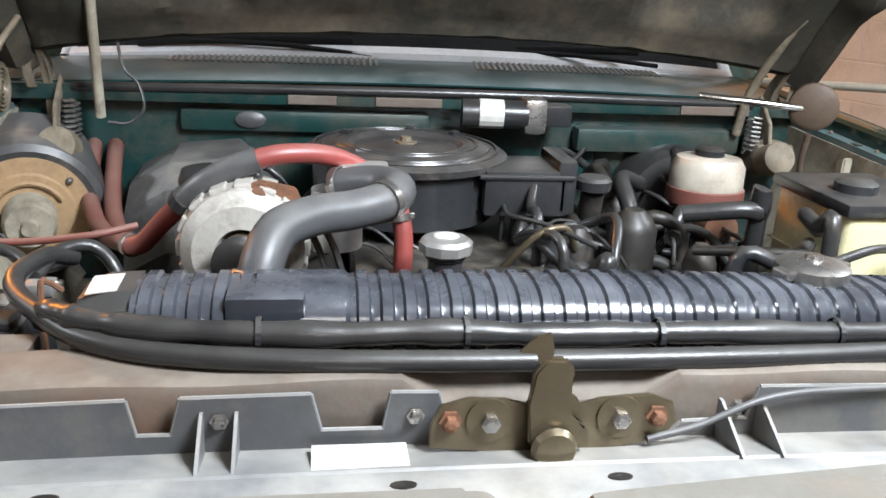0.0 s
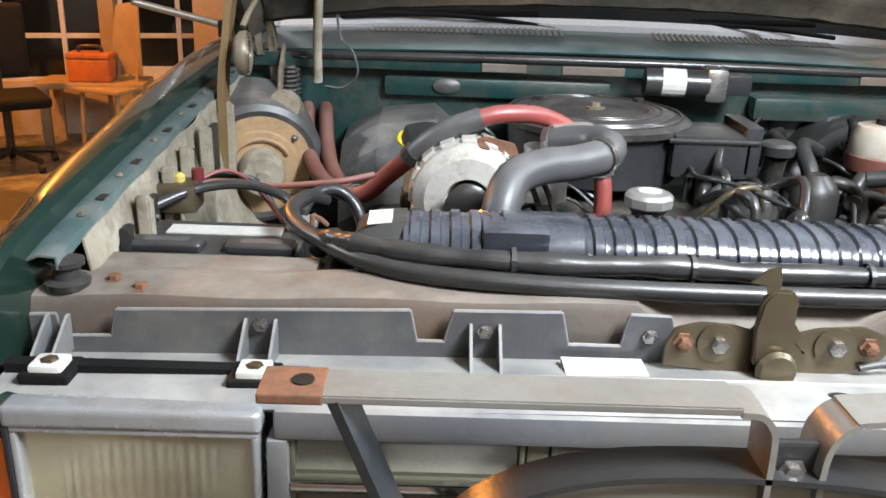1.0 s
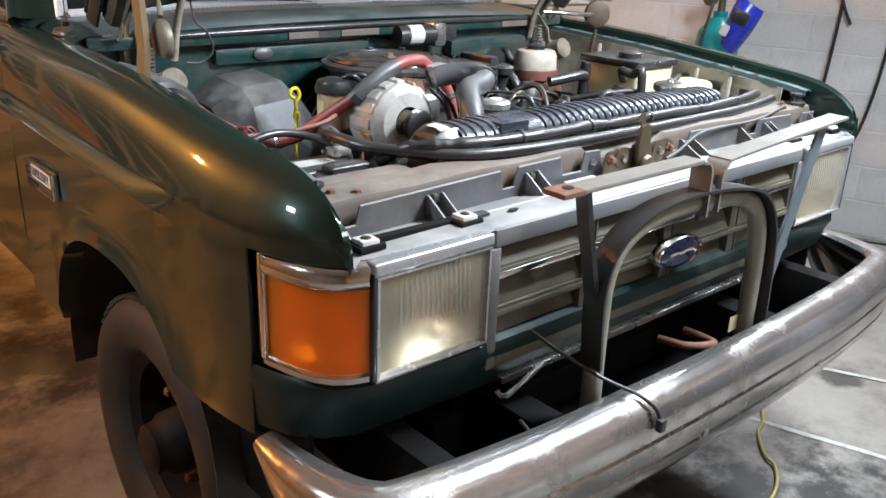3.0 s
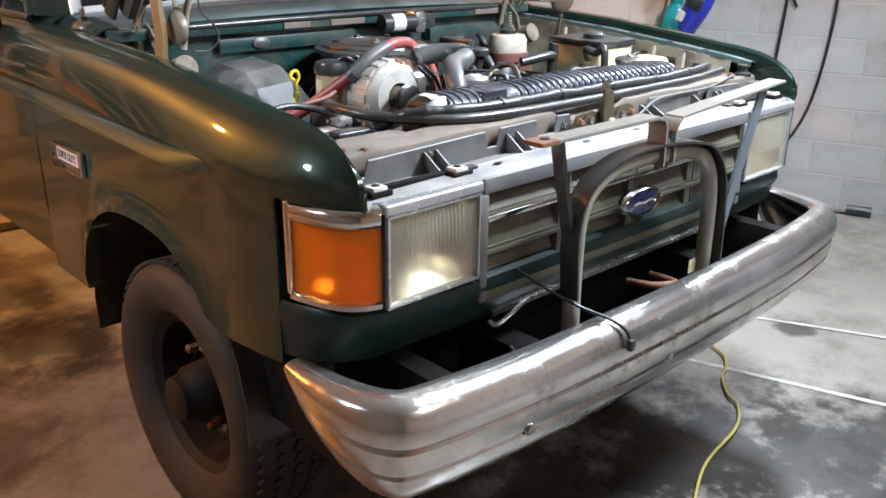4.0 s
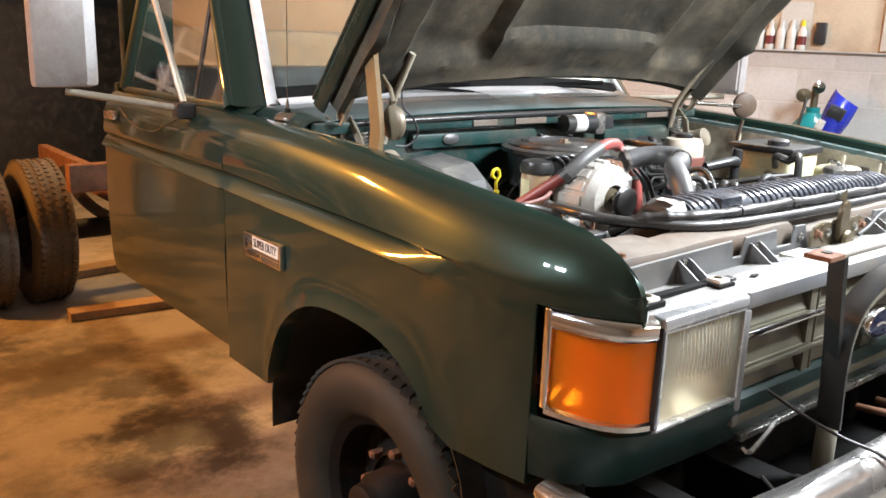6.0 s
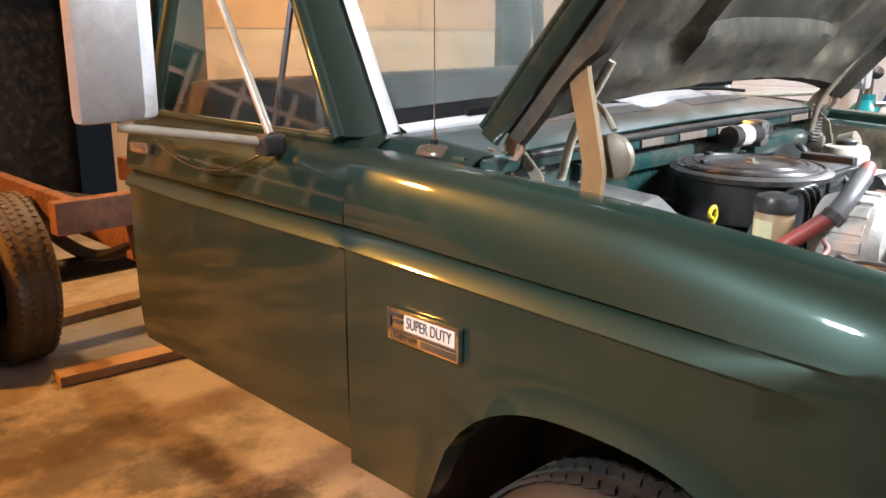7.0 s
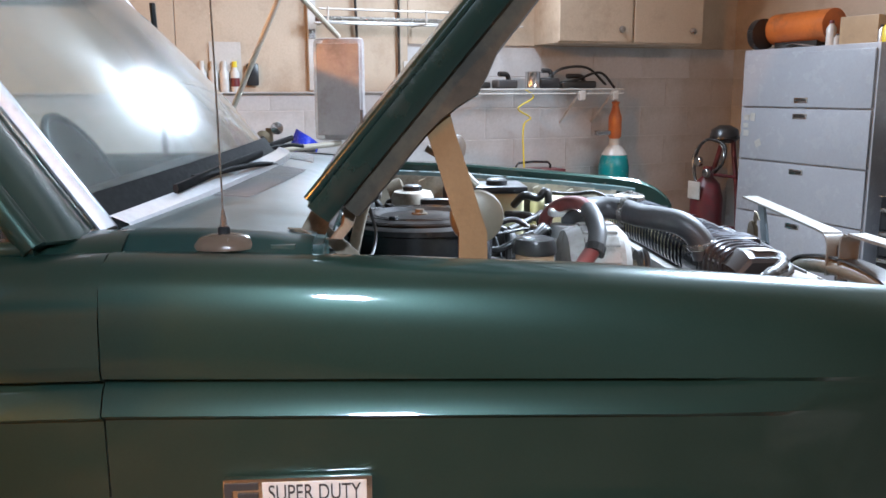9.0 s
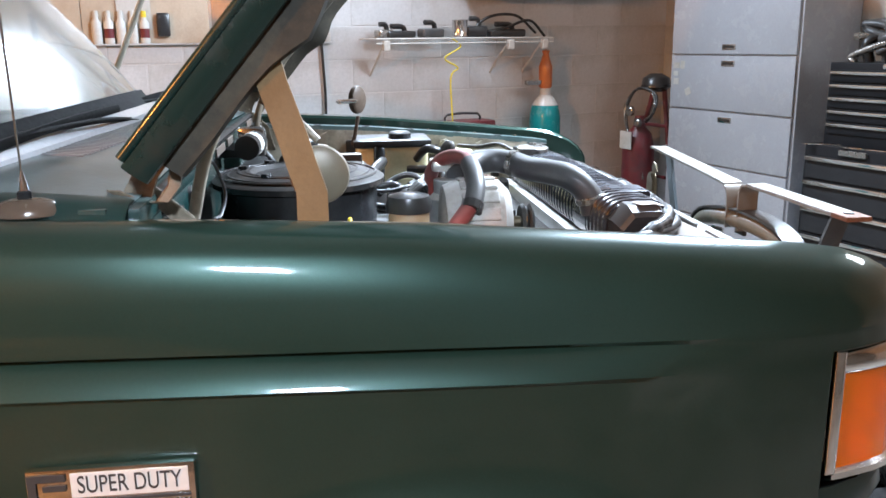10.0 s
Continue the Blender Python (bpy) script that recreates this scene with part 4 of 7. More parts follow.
for z0, z1 in ((0.997, 1.050), (0.921, 0.986), (0.836, 0.905)):
    for x0, x1 in ((-0.546, -0.294), (-0.266, -0.014), (0.014, 0.266), (0.294, 0.546)):
        # a sloping blade with a dark slot over it and a raised rim round the opening
        part("grille_blade", prism([(FY + 0.036, z1 - 0.015), (FY + 0.032, z1 - 0.012), (FY + 0.010, z0 + 0.010), (FY + 0.010, z0), (FY + 0.034, z0)], "x", x0, x1), "gold_grille", grille, "", 30)
        part("grille_lip", box(x0, x1, FY + 0.004, FY + 0.016, z0 - 0.001, z0 + 0.005, 0.002), "gold_grille", grille, "", 40)
        for x in (x0 + 0.003, x1 - 0.003):
            part("grille_lip", box(x - 0.003, x + 0.003, FY + 0.004, FY + 0.034, z0 + 0.005, z1, 0.0015), "gold_grille", grille, "", 40)
for x in (-0.28, 0.0, 0.28):
    part("grille_post", box(x - 0.012, x + 0.012, FY + 0.006, FY + 0.03, 0.836, 1.05, 0.003), "gold_grille", grille, "", 40)
# plain dark sheet in place of the shade behind the blades
part("grille_backing", box(-0.56, 0.56, FY + 0.05, FY + 0.06, 0.80, 1.05), "shade_dark", grille, "dark sheet for the shade behind the grille")
ring = Matrix.Translation((0, FY - 0.02, 0.928)) @ Matrix.Rotation(radians(90), 4, "X") @ Matrix.Diagonal((1, 0.42, 1, 1))
em = part("emblem", lathe([(0.0, 0.014), (0.070, 0.012), (0.078, 0.006), (0.078, -0.012)], ring, 40), surf("emblem_blue", (0.020, 0.035, 0.13), rough=0.3, coat=0.5), grille, "dark blue oval badge with a bright rim", 50)
part("emblem_rim", lathe([(0.077, 0.010), (0.081, 0.015), (0.086, 0.012), (0.09, 0.0), (0.086, -0.01)], ring, 40, caps=False), "bright", em, "", 60)
part("emblem_mark", tube([(-0.042, FY - 0.034, 0.926), (-0.02, FY - 0.035, 0.930), (0.0, FY - 0.036, 0.927), (0.02, FY - 0.035, 0.930), (0.044, FY - 0.034, 0.928)], 0.0030, 6, 4), "strip", em)

# green valance below the lamps
prof = [(0.865, 0.012), (0.855, -0.006), (0.83, -0.010), (0.80, 0.004), (0.765, 0.012), (0.74, 0.03)]
bm = bmesh.new()
xs = [(-0.966, 0.085), (-0.955, 0.03), (-0.932, -0.03), (-0.89, -0.075), (-0.84, -0.10), (-0.58, -0.112), (0.58, -0.112), (0.84, -0.10), (0.89, -0.075), (0.932, -0.03), (0.955, 0.03), (0.966, 0.085)]
loft([[(x, y + 0.012 + d, z - (0.07 if abs(x) < 0.57 else 0)) for x, y in xs] for z, d in prof], bm)
part("valance", thick(bm, 0.004), "paint_dull", truck, "dark green lower front panel", 40)

# chrome bumper, a thick pressed channel wrapped round the corners
BX = [(-0.985, 0.02), (-0.982, -0.09), (-0.966, -0.175), (-0.935, -0.235), (-0.87, -0.268), (-0.6, -0.300), (-0.3, -0.312), (0, -0.316), (0.3, -0.312), (0.6, -0.300), (0.87, -0.268), (0.935, -0.235), (0.966, -0.175), (0.982, -0.09), (0.985, 0.02)]
BP = [(0.062, 0.738), (0.050, 0.752), (0.026, 0.757), (0.004, 0.751), (-0.016, 0.735), (-0.026, 0.712), (-0.029, 0.688), (-0.028, 0.668), (-0.020, 0.661), (-0.017, 0.655), (-0.021, 0.648), (-0.020, 0.612), (-0.017, 0.600), (-0.012, 0.596), (-0.015, 0.588), (-0.008, 0.562), (0.010, 0.530), (0.036, 0.509), (0.070, 0.503)]
path = smooth_path([(x, y, 0) for x, y in BX], 3)
secs = []
for i, p in enumerate(path):
    t = (path[min(i + 1, len(path) - 1)] - path[max(i - 1, 0)]).normalized()
    out = Vector((t.y, -t.x, 0))
    f = lerp([(-0.24, 1.0), (-0.16, 0.90), (-0.08, 0.70), (0.0, 0.38), (0.02, 0.22)], p.y)      # the ends sweep up to a tip
    secs.append([p - out * d * (0.35 + 0.65 * f) + Vector((0, 0, 0.757 - (0.757 - z) * f)) for d, z in BP])
part("front_bumper", thick(loft(secs), 0.004), "chrome", truck, "worn chrome front bumper hung well forward of the grille", 30)
for x in (-0.62, -0.12, 0.40):
    part("bumper_bolt", bolt((x, -0.332 + 0.03 * abs(x), 0.60), 0.012, (0, -1, 0)), "steel", truck)
# pan and aprons are added to keep the hollow behind the bumper black
part("front_pan", box(-0.90, 0.90, -0.22, 0.10, 0.485, 0.495, 0.002), "shade_dark", truck, "", 30)
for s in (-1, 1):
    part("bumper_bracket", box(*sorted((s * 0.70, s * 0.76)), -0.27, 0.25, 0.54, 0.70, 0.006), "shade_dark", truck, "", 40)
    part("inner_apron", box(*sorted((s * 0.90, s * 0.91)), -0.02, 0.30, 0.50, 0.86, 0.003), "shade_dark", truck, "", 40)
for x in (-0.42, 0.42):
    part("frame_horn", box(x - 0.04, x + 0.04, -0.26, 0.3, 0.52, 0.66, 0.008), "shade_dark", truck, "", 40)
part("crossmember", box(-0.56, 0.56, 0.05, 0.16, 0.50, 0.60, 0.01), "shade_dark", truck)
part("radiator", box(-0.50, 0.50, 0.06, 0.11, 0.60, 1.08, 0.004), "shade_dark", truck, "dark radiator core behind the grille")

# ---- wheels ----
def wheel(x, y, s, wide=0.235, dirty="tyre", big=1.0):
    T = Matrix.Translation((x, y, AZ * big)) @ Matrix.Rotation(radians(90 * s), 4, "Y") @ Matrix.Diagonal((big, big, 1, 1))
    w = wide / 2
    tyre = part("tyre", lathe([(0.222, -w * 0.50), (0.232, -w * 0.66), (0.262, -w * 0.88), (0.30, -w * 0.99), (0.322, -w), (0.350, -w * 0.93), (0.370, -w * 0.76), (AR - 0.006, -w * 0.54), (AR - 0.006, w * 0.54), (0.370, w * 0.76), (0.350, w * 0.93), (0.322, w), (0.30, w * 0.99), (0.262, w * 0.88), (0.232, w * 0.66), (0.222, w * 0.50)], T, 56, caps=False), dirty, truck, "black tyre with dusty sidewall", 40)
    bm = bmesh.new()
    for k in range(64):
        for q, off in ((-0.33, 0), (-0.11, 0.5), (0.11, 0), (0.33, 0.5)):
            a = 2 * math.pi * (k + off) / 64
            box(-0.011, 0.011, -0.014, 0.014, -0.005, 0.004, bm=bm, m=T @ Matrix.Rotation(a, 4, "Z") @ Matrix.Translation((AR - 0.004, 0, q * wide)) @ Matrix.Rotation(radians(90), 4, "Y") @ Matrix.Rotation(radians(25 if q > 0 else -25), 4, "Z"))
    part("tread", bm, dirty, tyre, kind="stuff")
    rim = part("rim", lathe([(0.224, w * 0.55), (0.230, w * 0.62), (0.220, w * 0.56), (0.205, w * 0.45), (0.198, -0.03), (0.170, -0.04), (0.145, -0.015), (0.11, 0.005), (0.105, -0.01), (0.0, -0.01)], T, 40, caps=False), "dark_rust", tyre, "rusty dark steel rim", 40)
    part("hub", lathe([(0.085, -0.01), (0.080, 0.07), (0.066, 0.085), (0.062, 0.115), (0.045, 0.125), (0.0, 0.125)], T, 20), "dark_rust", rim, "rusty hub", 40)
    for k in range(8):
        a = 2 * math.pi * k / 8
        part("wheel_nut", lathe([(0.014, -0.01), (0.014, 0.025), (0.006, 0.031), (0, 0.031)], T @ Matrix.Translation((0.125 * math.cos(a), 0.125 * math.sin(a), 0)), 6), "rust", rim)
    return tyre


wheel(-0.835, AX, -1)
wheel(0.835, AX, 1)
# black inner wheel houses
for s in (1, -1):
    rows = []
    for i in range(15):
        a = radians(-8 + 196 * i / 14)
        rows.append([Vector((s * x, AX + 0.43 * math.cos(a), 0.50 + 0.43 * math.sin(a))) for x in (0.60, 0.75, 0.975)])
    part("wheel_house", thick(loft(rows), 0.004), "dark", truck, "dark wheel house", 60)
    part("wheel_house_wall", box(*sorted((s * 0.595, s * 0.605)), AX - 0.44, AX + 0.44, 0.45, 0.95), "dark", truck)
# frame rails and axle
for x in (-0.42, 0.42):
    part("frame_rail", box(x - 0.035, x + 0.035, 0.3, 5.6, 0.52, 0.68, 0.01), "rust", truck, "rusty frame rail", 40)
part("front_axle", tube([(-0.75, AX, AZ), (-0.3, AX, AZ - 0.06), (0.3, AX, AZ - 0.06), (0.75, AX, AZ)], 0.05, 10, 4), "dark", truck)
# rear axle with dual wheels, springs and drums
for s in (1, -1):
    wheel(s * 0.84, 4.12, s, dirty="tyre_lit", big=1.05)
    wheel(s * 1.14, 4.12, s, dirty="tyre_lit", big=1.05)
    part("leaf_spring", tube([(s * 0.50, 3.45, 0.62), (s * 0.50, 3.8, 0.50), (s * 0.50, 4.12, 0.46), (s * 0.50, 4.5, 0.50), (s * 0.50, 4.8, 0.62)], 0.04, 8, 5, flat=0.7), "dark_rust", truck, "rusty leaf spring", 60)
    part("spring_shackle", box(s * 0.50 - 0.03, s * 0.50 + 0.03, 3.40, 3.50, 0.55, 0.78, 0.01), "rust", truck)
part("rear_axle", tube([(-0.9, 4.12, AZ), (0.9, 4.12, AZ)], 0.06, 12, 1), "dark_rust", truck, "", 60)
part("cross_bar", box(-0.62, 0.62, 2.75, 2.85, 0.70, 0.76, 0.005), "rust", truck)
part("body_mount", box(-0.85, 0.85, 3.40, 3.48, 0.72, 0.86, 0.01), "rust", truck, "rusty cross-beam on the bare frame", 40)

# ---- header panel, radiator support, latch ----
bm = bmesh.new()
# sloped tray with a seam, from the lamps back to the upright wall
tray = [(FY + 0.004, 1.088), (FY + 0.022, 1.097), (-0.040, 1.098), (-0.036, 1.094), (-0.032, 1.097), (0.022, 1.086), (0.030, 1.086)]
loft([[(x, y, z - 0.012 * (abs(x) / 0.9) ** 2) for y, z in tray] for x in [-0.868 + 1.736 * i / 40 for i in range(41)]], bm)
header = part("header_panel", thick(bm, 0.004), "grey_plastic", truck, "dusty grey plastic header panel behind the grille", 30)
wall = [(-0.868, 1.072), (0.868, 1.072), (0.868, 1.126), (0.80, 1.128), (0.795, 1.098), (0.74, 1.098), (0.73, 1.132), (0.56, 1.136), (0.55, 1.10), (0.50, 1.10), (0.49, 1.138), (0.235, 1.142), (0.225, 1.104), (0.15, 1.102), (0.135, 1.085),
        (-0.085, 1.085), (-0.105, 1.102), (-0.118, 1.144), (-0.165, 1.145), (-0.172, 1.104), (-0.236, 1.104), (-0.246, 1.145), (-0.372, 1.143), (-0.382, 1.103), (-0.416, 1.103), (-0.424, 1.142), (-0.766, 1.132),
        (-0.774, 1.098), (-0.834, 1.096), (-0.838, 1.124), (-0.868, 1.122)]
part("header_wall", prism(wall, "y", 0.028, 0.033), "header_shade", header, "", 20)
# the lighter header tone paints the lit top edge
bm = bmesh.new()
for (xa, za), (xb, zb) in zip(wall[2:], wall[3:]):
    tube([(xa, 0.0305, za), (xb, 0.0305, zb)], 0.0026, 6, 1, bm)
part("header_edge", bm, "grey_plastic", header, "pale lit top edge of the header wall", 40)
for x in (-0.845, -0.822, -0.615, -0.580, -0.352, -0.318, 0.19, 0.235, 0.46, 0.58, 0.61, 0.83):
    zt = 1.132 - 0.008 * abs(x)
    part("header_rib", prism([(0.029, 1.08), (0.029, zt), (0.022, zt), (-0.030 if abs(x) > 0.3 else -0.045, 1.094), (-0.030, 1.08)], "x", x - 0.0018, x + 0.0018), "grey_plastic", header)
for x in (-0.598, -0.335, -0.14, 0.21, 0.60):
    part("header_bolt", bolt((x, 0.027, 1.120), 0.0065, (0, -1, 0)), "steel", header)
# near-black blocks paint the shade in the clip pockets and the open gap
for s in (-1, 1):
    for x in (0.812, 0.59):
        part("clip_pocket", box(s * x - 0.027, s * x + 0.027, -0.074, -0.026, 1.088, 1.1000, 0.003), "shade_dark", header)
        c = part("header_clip", box(s * x - 0.018, s * x + 0.018, -0.068, -0.034, 1.090, 1.1075, 0.004, m=None), "white", header, "white plastic retaining clip", 40)
        part("clip_screw", bolt((s * x, -0.051, 1.107), 0.007, h=0.003), "zinc", c)
    part("header_gap", box(*sorted((s * 0.60, s * 0.866)), -0.046, -0.028, 1.080, 1.0985), "shade_dark", header)
    part("header_step", box(*sorted((s * 0.53, s * 0.565)), -0.056, -0.034, 1.092, 1.100, 0.002), "black_plastic", header)
part("header_label", box(-0.245, -0.150, -0.030, 0.016, 1.0885, 1.0955, m=None), "label", header, "faded paper label")
for x in (-0.475, -0.16, 0.05):
    part("header_hole", lathe([(0.009, 0.0), (0.009, 0.002), (0.004, 0.002), (0, 0.001)], Matrix.Translation((x, -0.062, 1.0965)) @ Matrix.Diagonal((1.4, 0.7, 1, 1)), 14), "dark", header)
part("lamp_top_trim", box(-0.842, -0.572, FY - 0.012, FY + 0.022, 1.060, 1.086, 0.008, seg=3), "silver_bezel", header, "", 40)
part("lamp_top_trim", box(0.572, 0.842, FY - 0.012, FY + 0.022, 1.060, 1.086, 0.008, seg=3), "silver_bezel", header, "", 40)

# pressed radiator support
prof = [(0.048, 1.075), (0.044, 1.135), (0.050, 1.149), (0.060, 1.152), (0.115, 1.153), (0.14, 1.150), (0.146, 1.130), (0.15, 1.06)]
bm = loft([[(x, y, z + 0.002 * math.sin(x * 23) - 0.010 * (abs(x) / 0.87) ** 2 - (0.03 if abs(x) < 0.12 and y < 0.1 else 0)) for y, z in prof] for x in [-0.875 + 1.75 * i / 46 for i in range(47)]])
support = part("radiator_support", thick(bm, 0.003), "rustprimer", truck, "rusty pressed-steel radiator support", 30)
for s in (-1, 1):
    part("support_corner", box(*sorted((s * 0.55, s * 0.868)), 0.135, 0.20, 1.115, 1.1405, 0.004), "rustprimer", support, "", 30)
    rb = part("rubber_stop", lathe([(0.026, 0), (0.027, 0.008), (0.018, 0.012), (0.015, 0.024), (0.022, 0.028), (0.022, 0.034), (0.008, 0.038), (0, 0.038)], Matrix.Translation((s * 0.838, 0.072, 1.1425)), 18), "rubber", support, "black rubber hood stop", 40)
    for dx, dy in ((0.05, 0.015), (-0.035, 0.03), (0.09, -0.01)):
        part("support_bolt", bolt((s * (0.838 - dx), 0.075 + dy, 1.1435), 0.008), "rust", support)
for x, y in ((-0.74, 0.075), (-0.56, 0.07), (0.35, 0.08), (0.62, 0.075)):
    part("support_hole", lathe([(0.008, 0.0), (0.008, 0.0015), (0, 0.001)], Matrix.Translation((x, y, 1.1485 - 0.010 * (abs(x) / 0.87) ** 2)), 12), "dark", support)

# hood latch
plate = [(-0.128, 1.095), (-0.128, 1.120), (-0.118, 1.142), (-0.090, 1.150), (-0.050, 1.148), (-0.030, 1.140), (-0.026, 1.150), (0.0, 1.156), (0.020, 1.150), (0.026, 1.138), (0.045, 1.146), (0.098, 1.150), (0.126, 1.140), (0.132, 1.118), (0.120, 1.098), (0.06, 1.088), (-0.06, 1.088)]
latch = part("hood_latch", prism(plate, "y", 0.004, 0.010, bev=0.0012), "zinc", truck, "zinc-plated hood latch with a rusty safety hook", 40)
part("latch_hook", prism([(-0.030, 1.105), (-0.032, 1.150), (-0.030, 1.185), (-0.018, 1.200), (0.002, 1.199), (0.012, 1.186), (0.006, 1.160), (0.010, 1.135), (0.030, 1.122), (0.036, 1.104), (0.0, 1.092)], "y", -0.014, -0.002, bev=0.003), "zinc", latch, "", 40)
part("safety_blade", prism([(-0.046, 1.206), (-0.030, 1.222), (-0.016, 1.226), (-0.012, 1.212), (-0.012, 1.190), (-0.024, 1.190), (-0.028, 1.204)], "y", -0.010, -0.007), "zinc", latch)
part("latch_spring", lathe([(0.022, 0), (0.024, 0.005), (0.020, 0.012), (0.008, 0.014), (0, 0.014)], Matrix.Translation((-0.006, -0.017, 1.105)) @ Matrix.Rotation(radians(90), 4, "X"), 20), "zinc", latch, "", 40)
for x, r, mt in ((-0.108, 0.008, "rust"), (0.108, 0.008, "rust"), (-0.068, 0.010, "steel"), (0.068, 0.010, "steel")):
    b = part("latch_bolt", bolt((x, 0.004, 1.126), r, (0, -1, 0), 0.012), mt, latch)
    if r > 0.009:
        part("washer", lathe([(0.024, 0), (0.024, 0.003), (0.012, 0.004)], Matrix.Translation((x, 0.004, 1.126)) @ Matrix.Rotation(radians(90), 4, "X"), 20), "zinc", latch)
part("release_cable", tube([(0.10, 0.0, 1.10), (0.16, 0.005, 1.112), (0.24, 0.01, 1.14), (0.36, 0.02, 1.142), (0.55, 0.03, 1.138), (0.75, 0.06, 1.15)], 0.0042, 7, 6), "grey_hose", latch, "thin release cable", 60)

# ---- radiator top tank: ribbed plastic ----
def tank_ring(x, k, dz=0.0):
    pts = []
    for i in range(15):
        a = radians(-28 + 236 * i / 14)
        cy, cz = 0.182, 1.154 + dz
        ry, rz = 0.066 * k, 0.058 * k
        e = 0.72
        c, s = math.cos(a), math.sin(a)
        pts.append((x, cy - ry * math.copysign(abs(c) ** e, c), cz + rz * math.copysign(abs(s) ** e, s)))
    return pts


xs, x = [], -0.437
while x < 0.50:
    if -0.325 < x < -0.225:
        for f, k in ((0, 1.05), (0.02, 1.05)):
            xs.append((x + f, k))
        x += 0.026
    else:
        xs += [(x, 0.97), (x + 0.006, 0.975), (x + 0.009, 1.04), (x + 0.020, 1.04), (x + 0.023, 0.975)]
        x += 0.026
bm = loft([tank_ring(x, k, -0.022 * max(0, (x - 0.1))) for x, k in xs], caps=True)
tank = part("radiator_tank", bm, "duct", truck, "black ribbed plastic radiator top tank", 40)
part("tank_flange", box(-0.46, 0.505, 0.125, 0.268, 1.075, 1.112, 0.004), "alu", tank, "", 30)
part("tank_block", box(-0.338, -0.252, 0.118, 0.190, 1.150, 1.213, 0.008), "duct", tank, "", 30)
# faceted blank end of the tank, with a scrap of tape on its slope
END = ((-0.060, -0.044), (-0.060, 0.022), (-0.030, 0.058), (0.034, 0.058), (0.062, 0.026), (0.062, -0.044))
bm = loft([[(x, 0.182 + y * k, 1.152 + z * k - d) for y, z in END] for x, k, d in ((-0.500, 0.80, 0.008), (-0.494, 0.90, 0.005), (-0.470, 0.98, 0.0), (-0.434, 1.0, 0.0))], caps=True, closed=True)
part("tank_end", bm, "black_plastic", tank, "smooth faceted end of the tank", 20)
part("tape_wrap", thick(loft([[(x, 0.146 + 0.002 * k, 1.2085 + 0.0006 * k), (x + 0.001, 0.166, 1.2128), (x, 0.192 + 0.003 * k, 1.2125)] for k, x in enumerate((-0.484, -0.474, -0.464, -0.453))]), 0.0012), "label", tank, "scrap of pale tape", 40)
part("filler_neck", lathe([(0.034, 0), (0.034, 0.02), (0.040, 0.022), (0.040, 0.028)], Matrix.Translation((0.385, 0.205, 1.176)), 24), "alu", tank, "", 40)
capm = part("radiator_cap", lathe([(0.044, 0), (0.046, 0.004), (0.046, 0.016), (0.040, 0.02), (0.026, 0.024), (0.012, 0.024), (0.010, 0.030), (0, 0.030)], Matrix.Translation((0.385, 0.205, 1.204)), 28), "steel", tank, "pressed metal radiator cap", 30)
for a in (20, 200):
    part("cap_ear", box(0.036, 0.058, -0.014, 0.014, 0.004, 0.016, 0.003, m=Matrix.Translation((0.385, 0.205, 1.204)) @ Matrix.Rotation(radians(a), 4, "Z")), "steel", capm)
for x in (-0.05, 0.22):
    part("tank_tag", box(x - 0.012, x + 0.012, 0.124, 0.1285, 1.128, 1.138, 0.001), "white", tank)
# fan shroud behind it
part("fan_shroud", box(-0.44, 0.46, 0.262, 0.34, 0.72, 1.085, 0.02), "black_plastic", truck, "", 40)

# ---- long hoses along the support ----
part("front_hose", tube([(-0.575, 0.44, 1.150), (-0.596, 0.39, 1.168), (-0.606, 0.31, 1.172), (-0.590, 0.255, 1.168), (-0.549, 0.200, 1.165), (-0.489, 0.134, 1.164), (-0.402, 0.092, 1.163), (-0.24, 0.070, 1.162), (-0.02, 0.066, 1.160), (0.20, 0.068, 1.159), (0.40, 0.074, 1.158), (0.6, 0.09, 1.156), (0.80, 0.13, 1.155)], 0.0125, 10, 6), "rubber", truck, "long black hose lying along the radiator support", 60)
LOOM = [(-0.560, 0.250, 1.135), (-0.545, 0.205, 1.165), (-0.515, 0.165, 1.178), (-0.478, 0.138, 1.181), (-0.40, 0.110, 1.182), (-0.24, 0.094, 1.181), (-0.10, 0.096, 1.182), (0.02, 0.093, 1.178), (0.2, 0.096, 1.177), (0.4, 0.100, 1.172), (0.6, 0.12, 1.172), (0.78, 0.17, 1.165)]
part("front_hose", tube(LOOM, lambda t: 0.0140 + 0.0014 * math.sin(t * 60) + 0.0008 * math.sin(t * 143), 10, 10), "rubber", truck, "dusty taped wiring loom along the radiator support", 60)

# ---- battery ----
bat = part("battery", box(-0.862, -0.588, 0.205, 0.378, 0.93, 1.128, 0.006), "black_plastic", truck, "black battery with a pale label strip", 40)
part("battery_label", box(-0.795, -0.625, 0.315, 0.352, 1.1275, 1.1300), "label", bat, "pale worn label")
for x0, x1 in ((-0.825, -0.722), (-0.690, -0.592)):
    cp = part("vent_cap", box(x0, x1, 0.232, 0.272, 1.126, 1.142, 0.007, seg=3), "black_plastic", bat, "dusty vent cap strip", 40)
    part("cap_print", box(x0 + 0.02, x1 - 0.02, 0.243, 0.262, 1.1405, 1.1425), "grey_hose", cp)
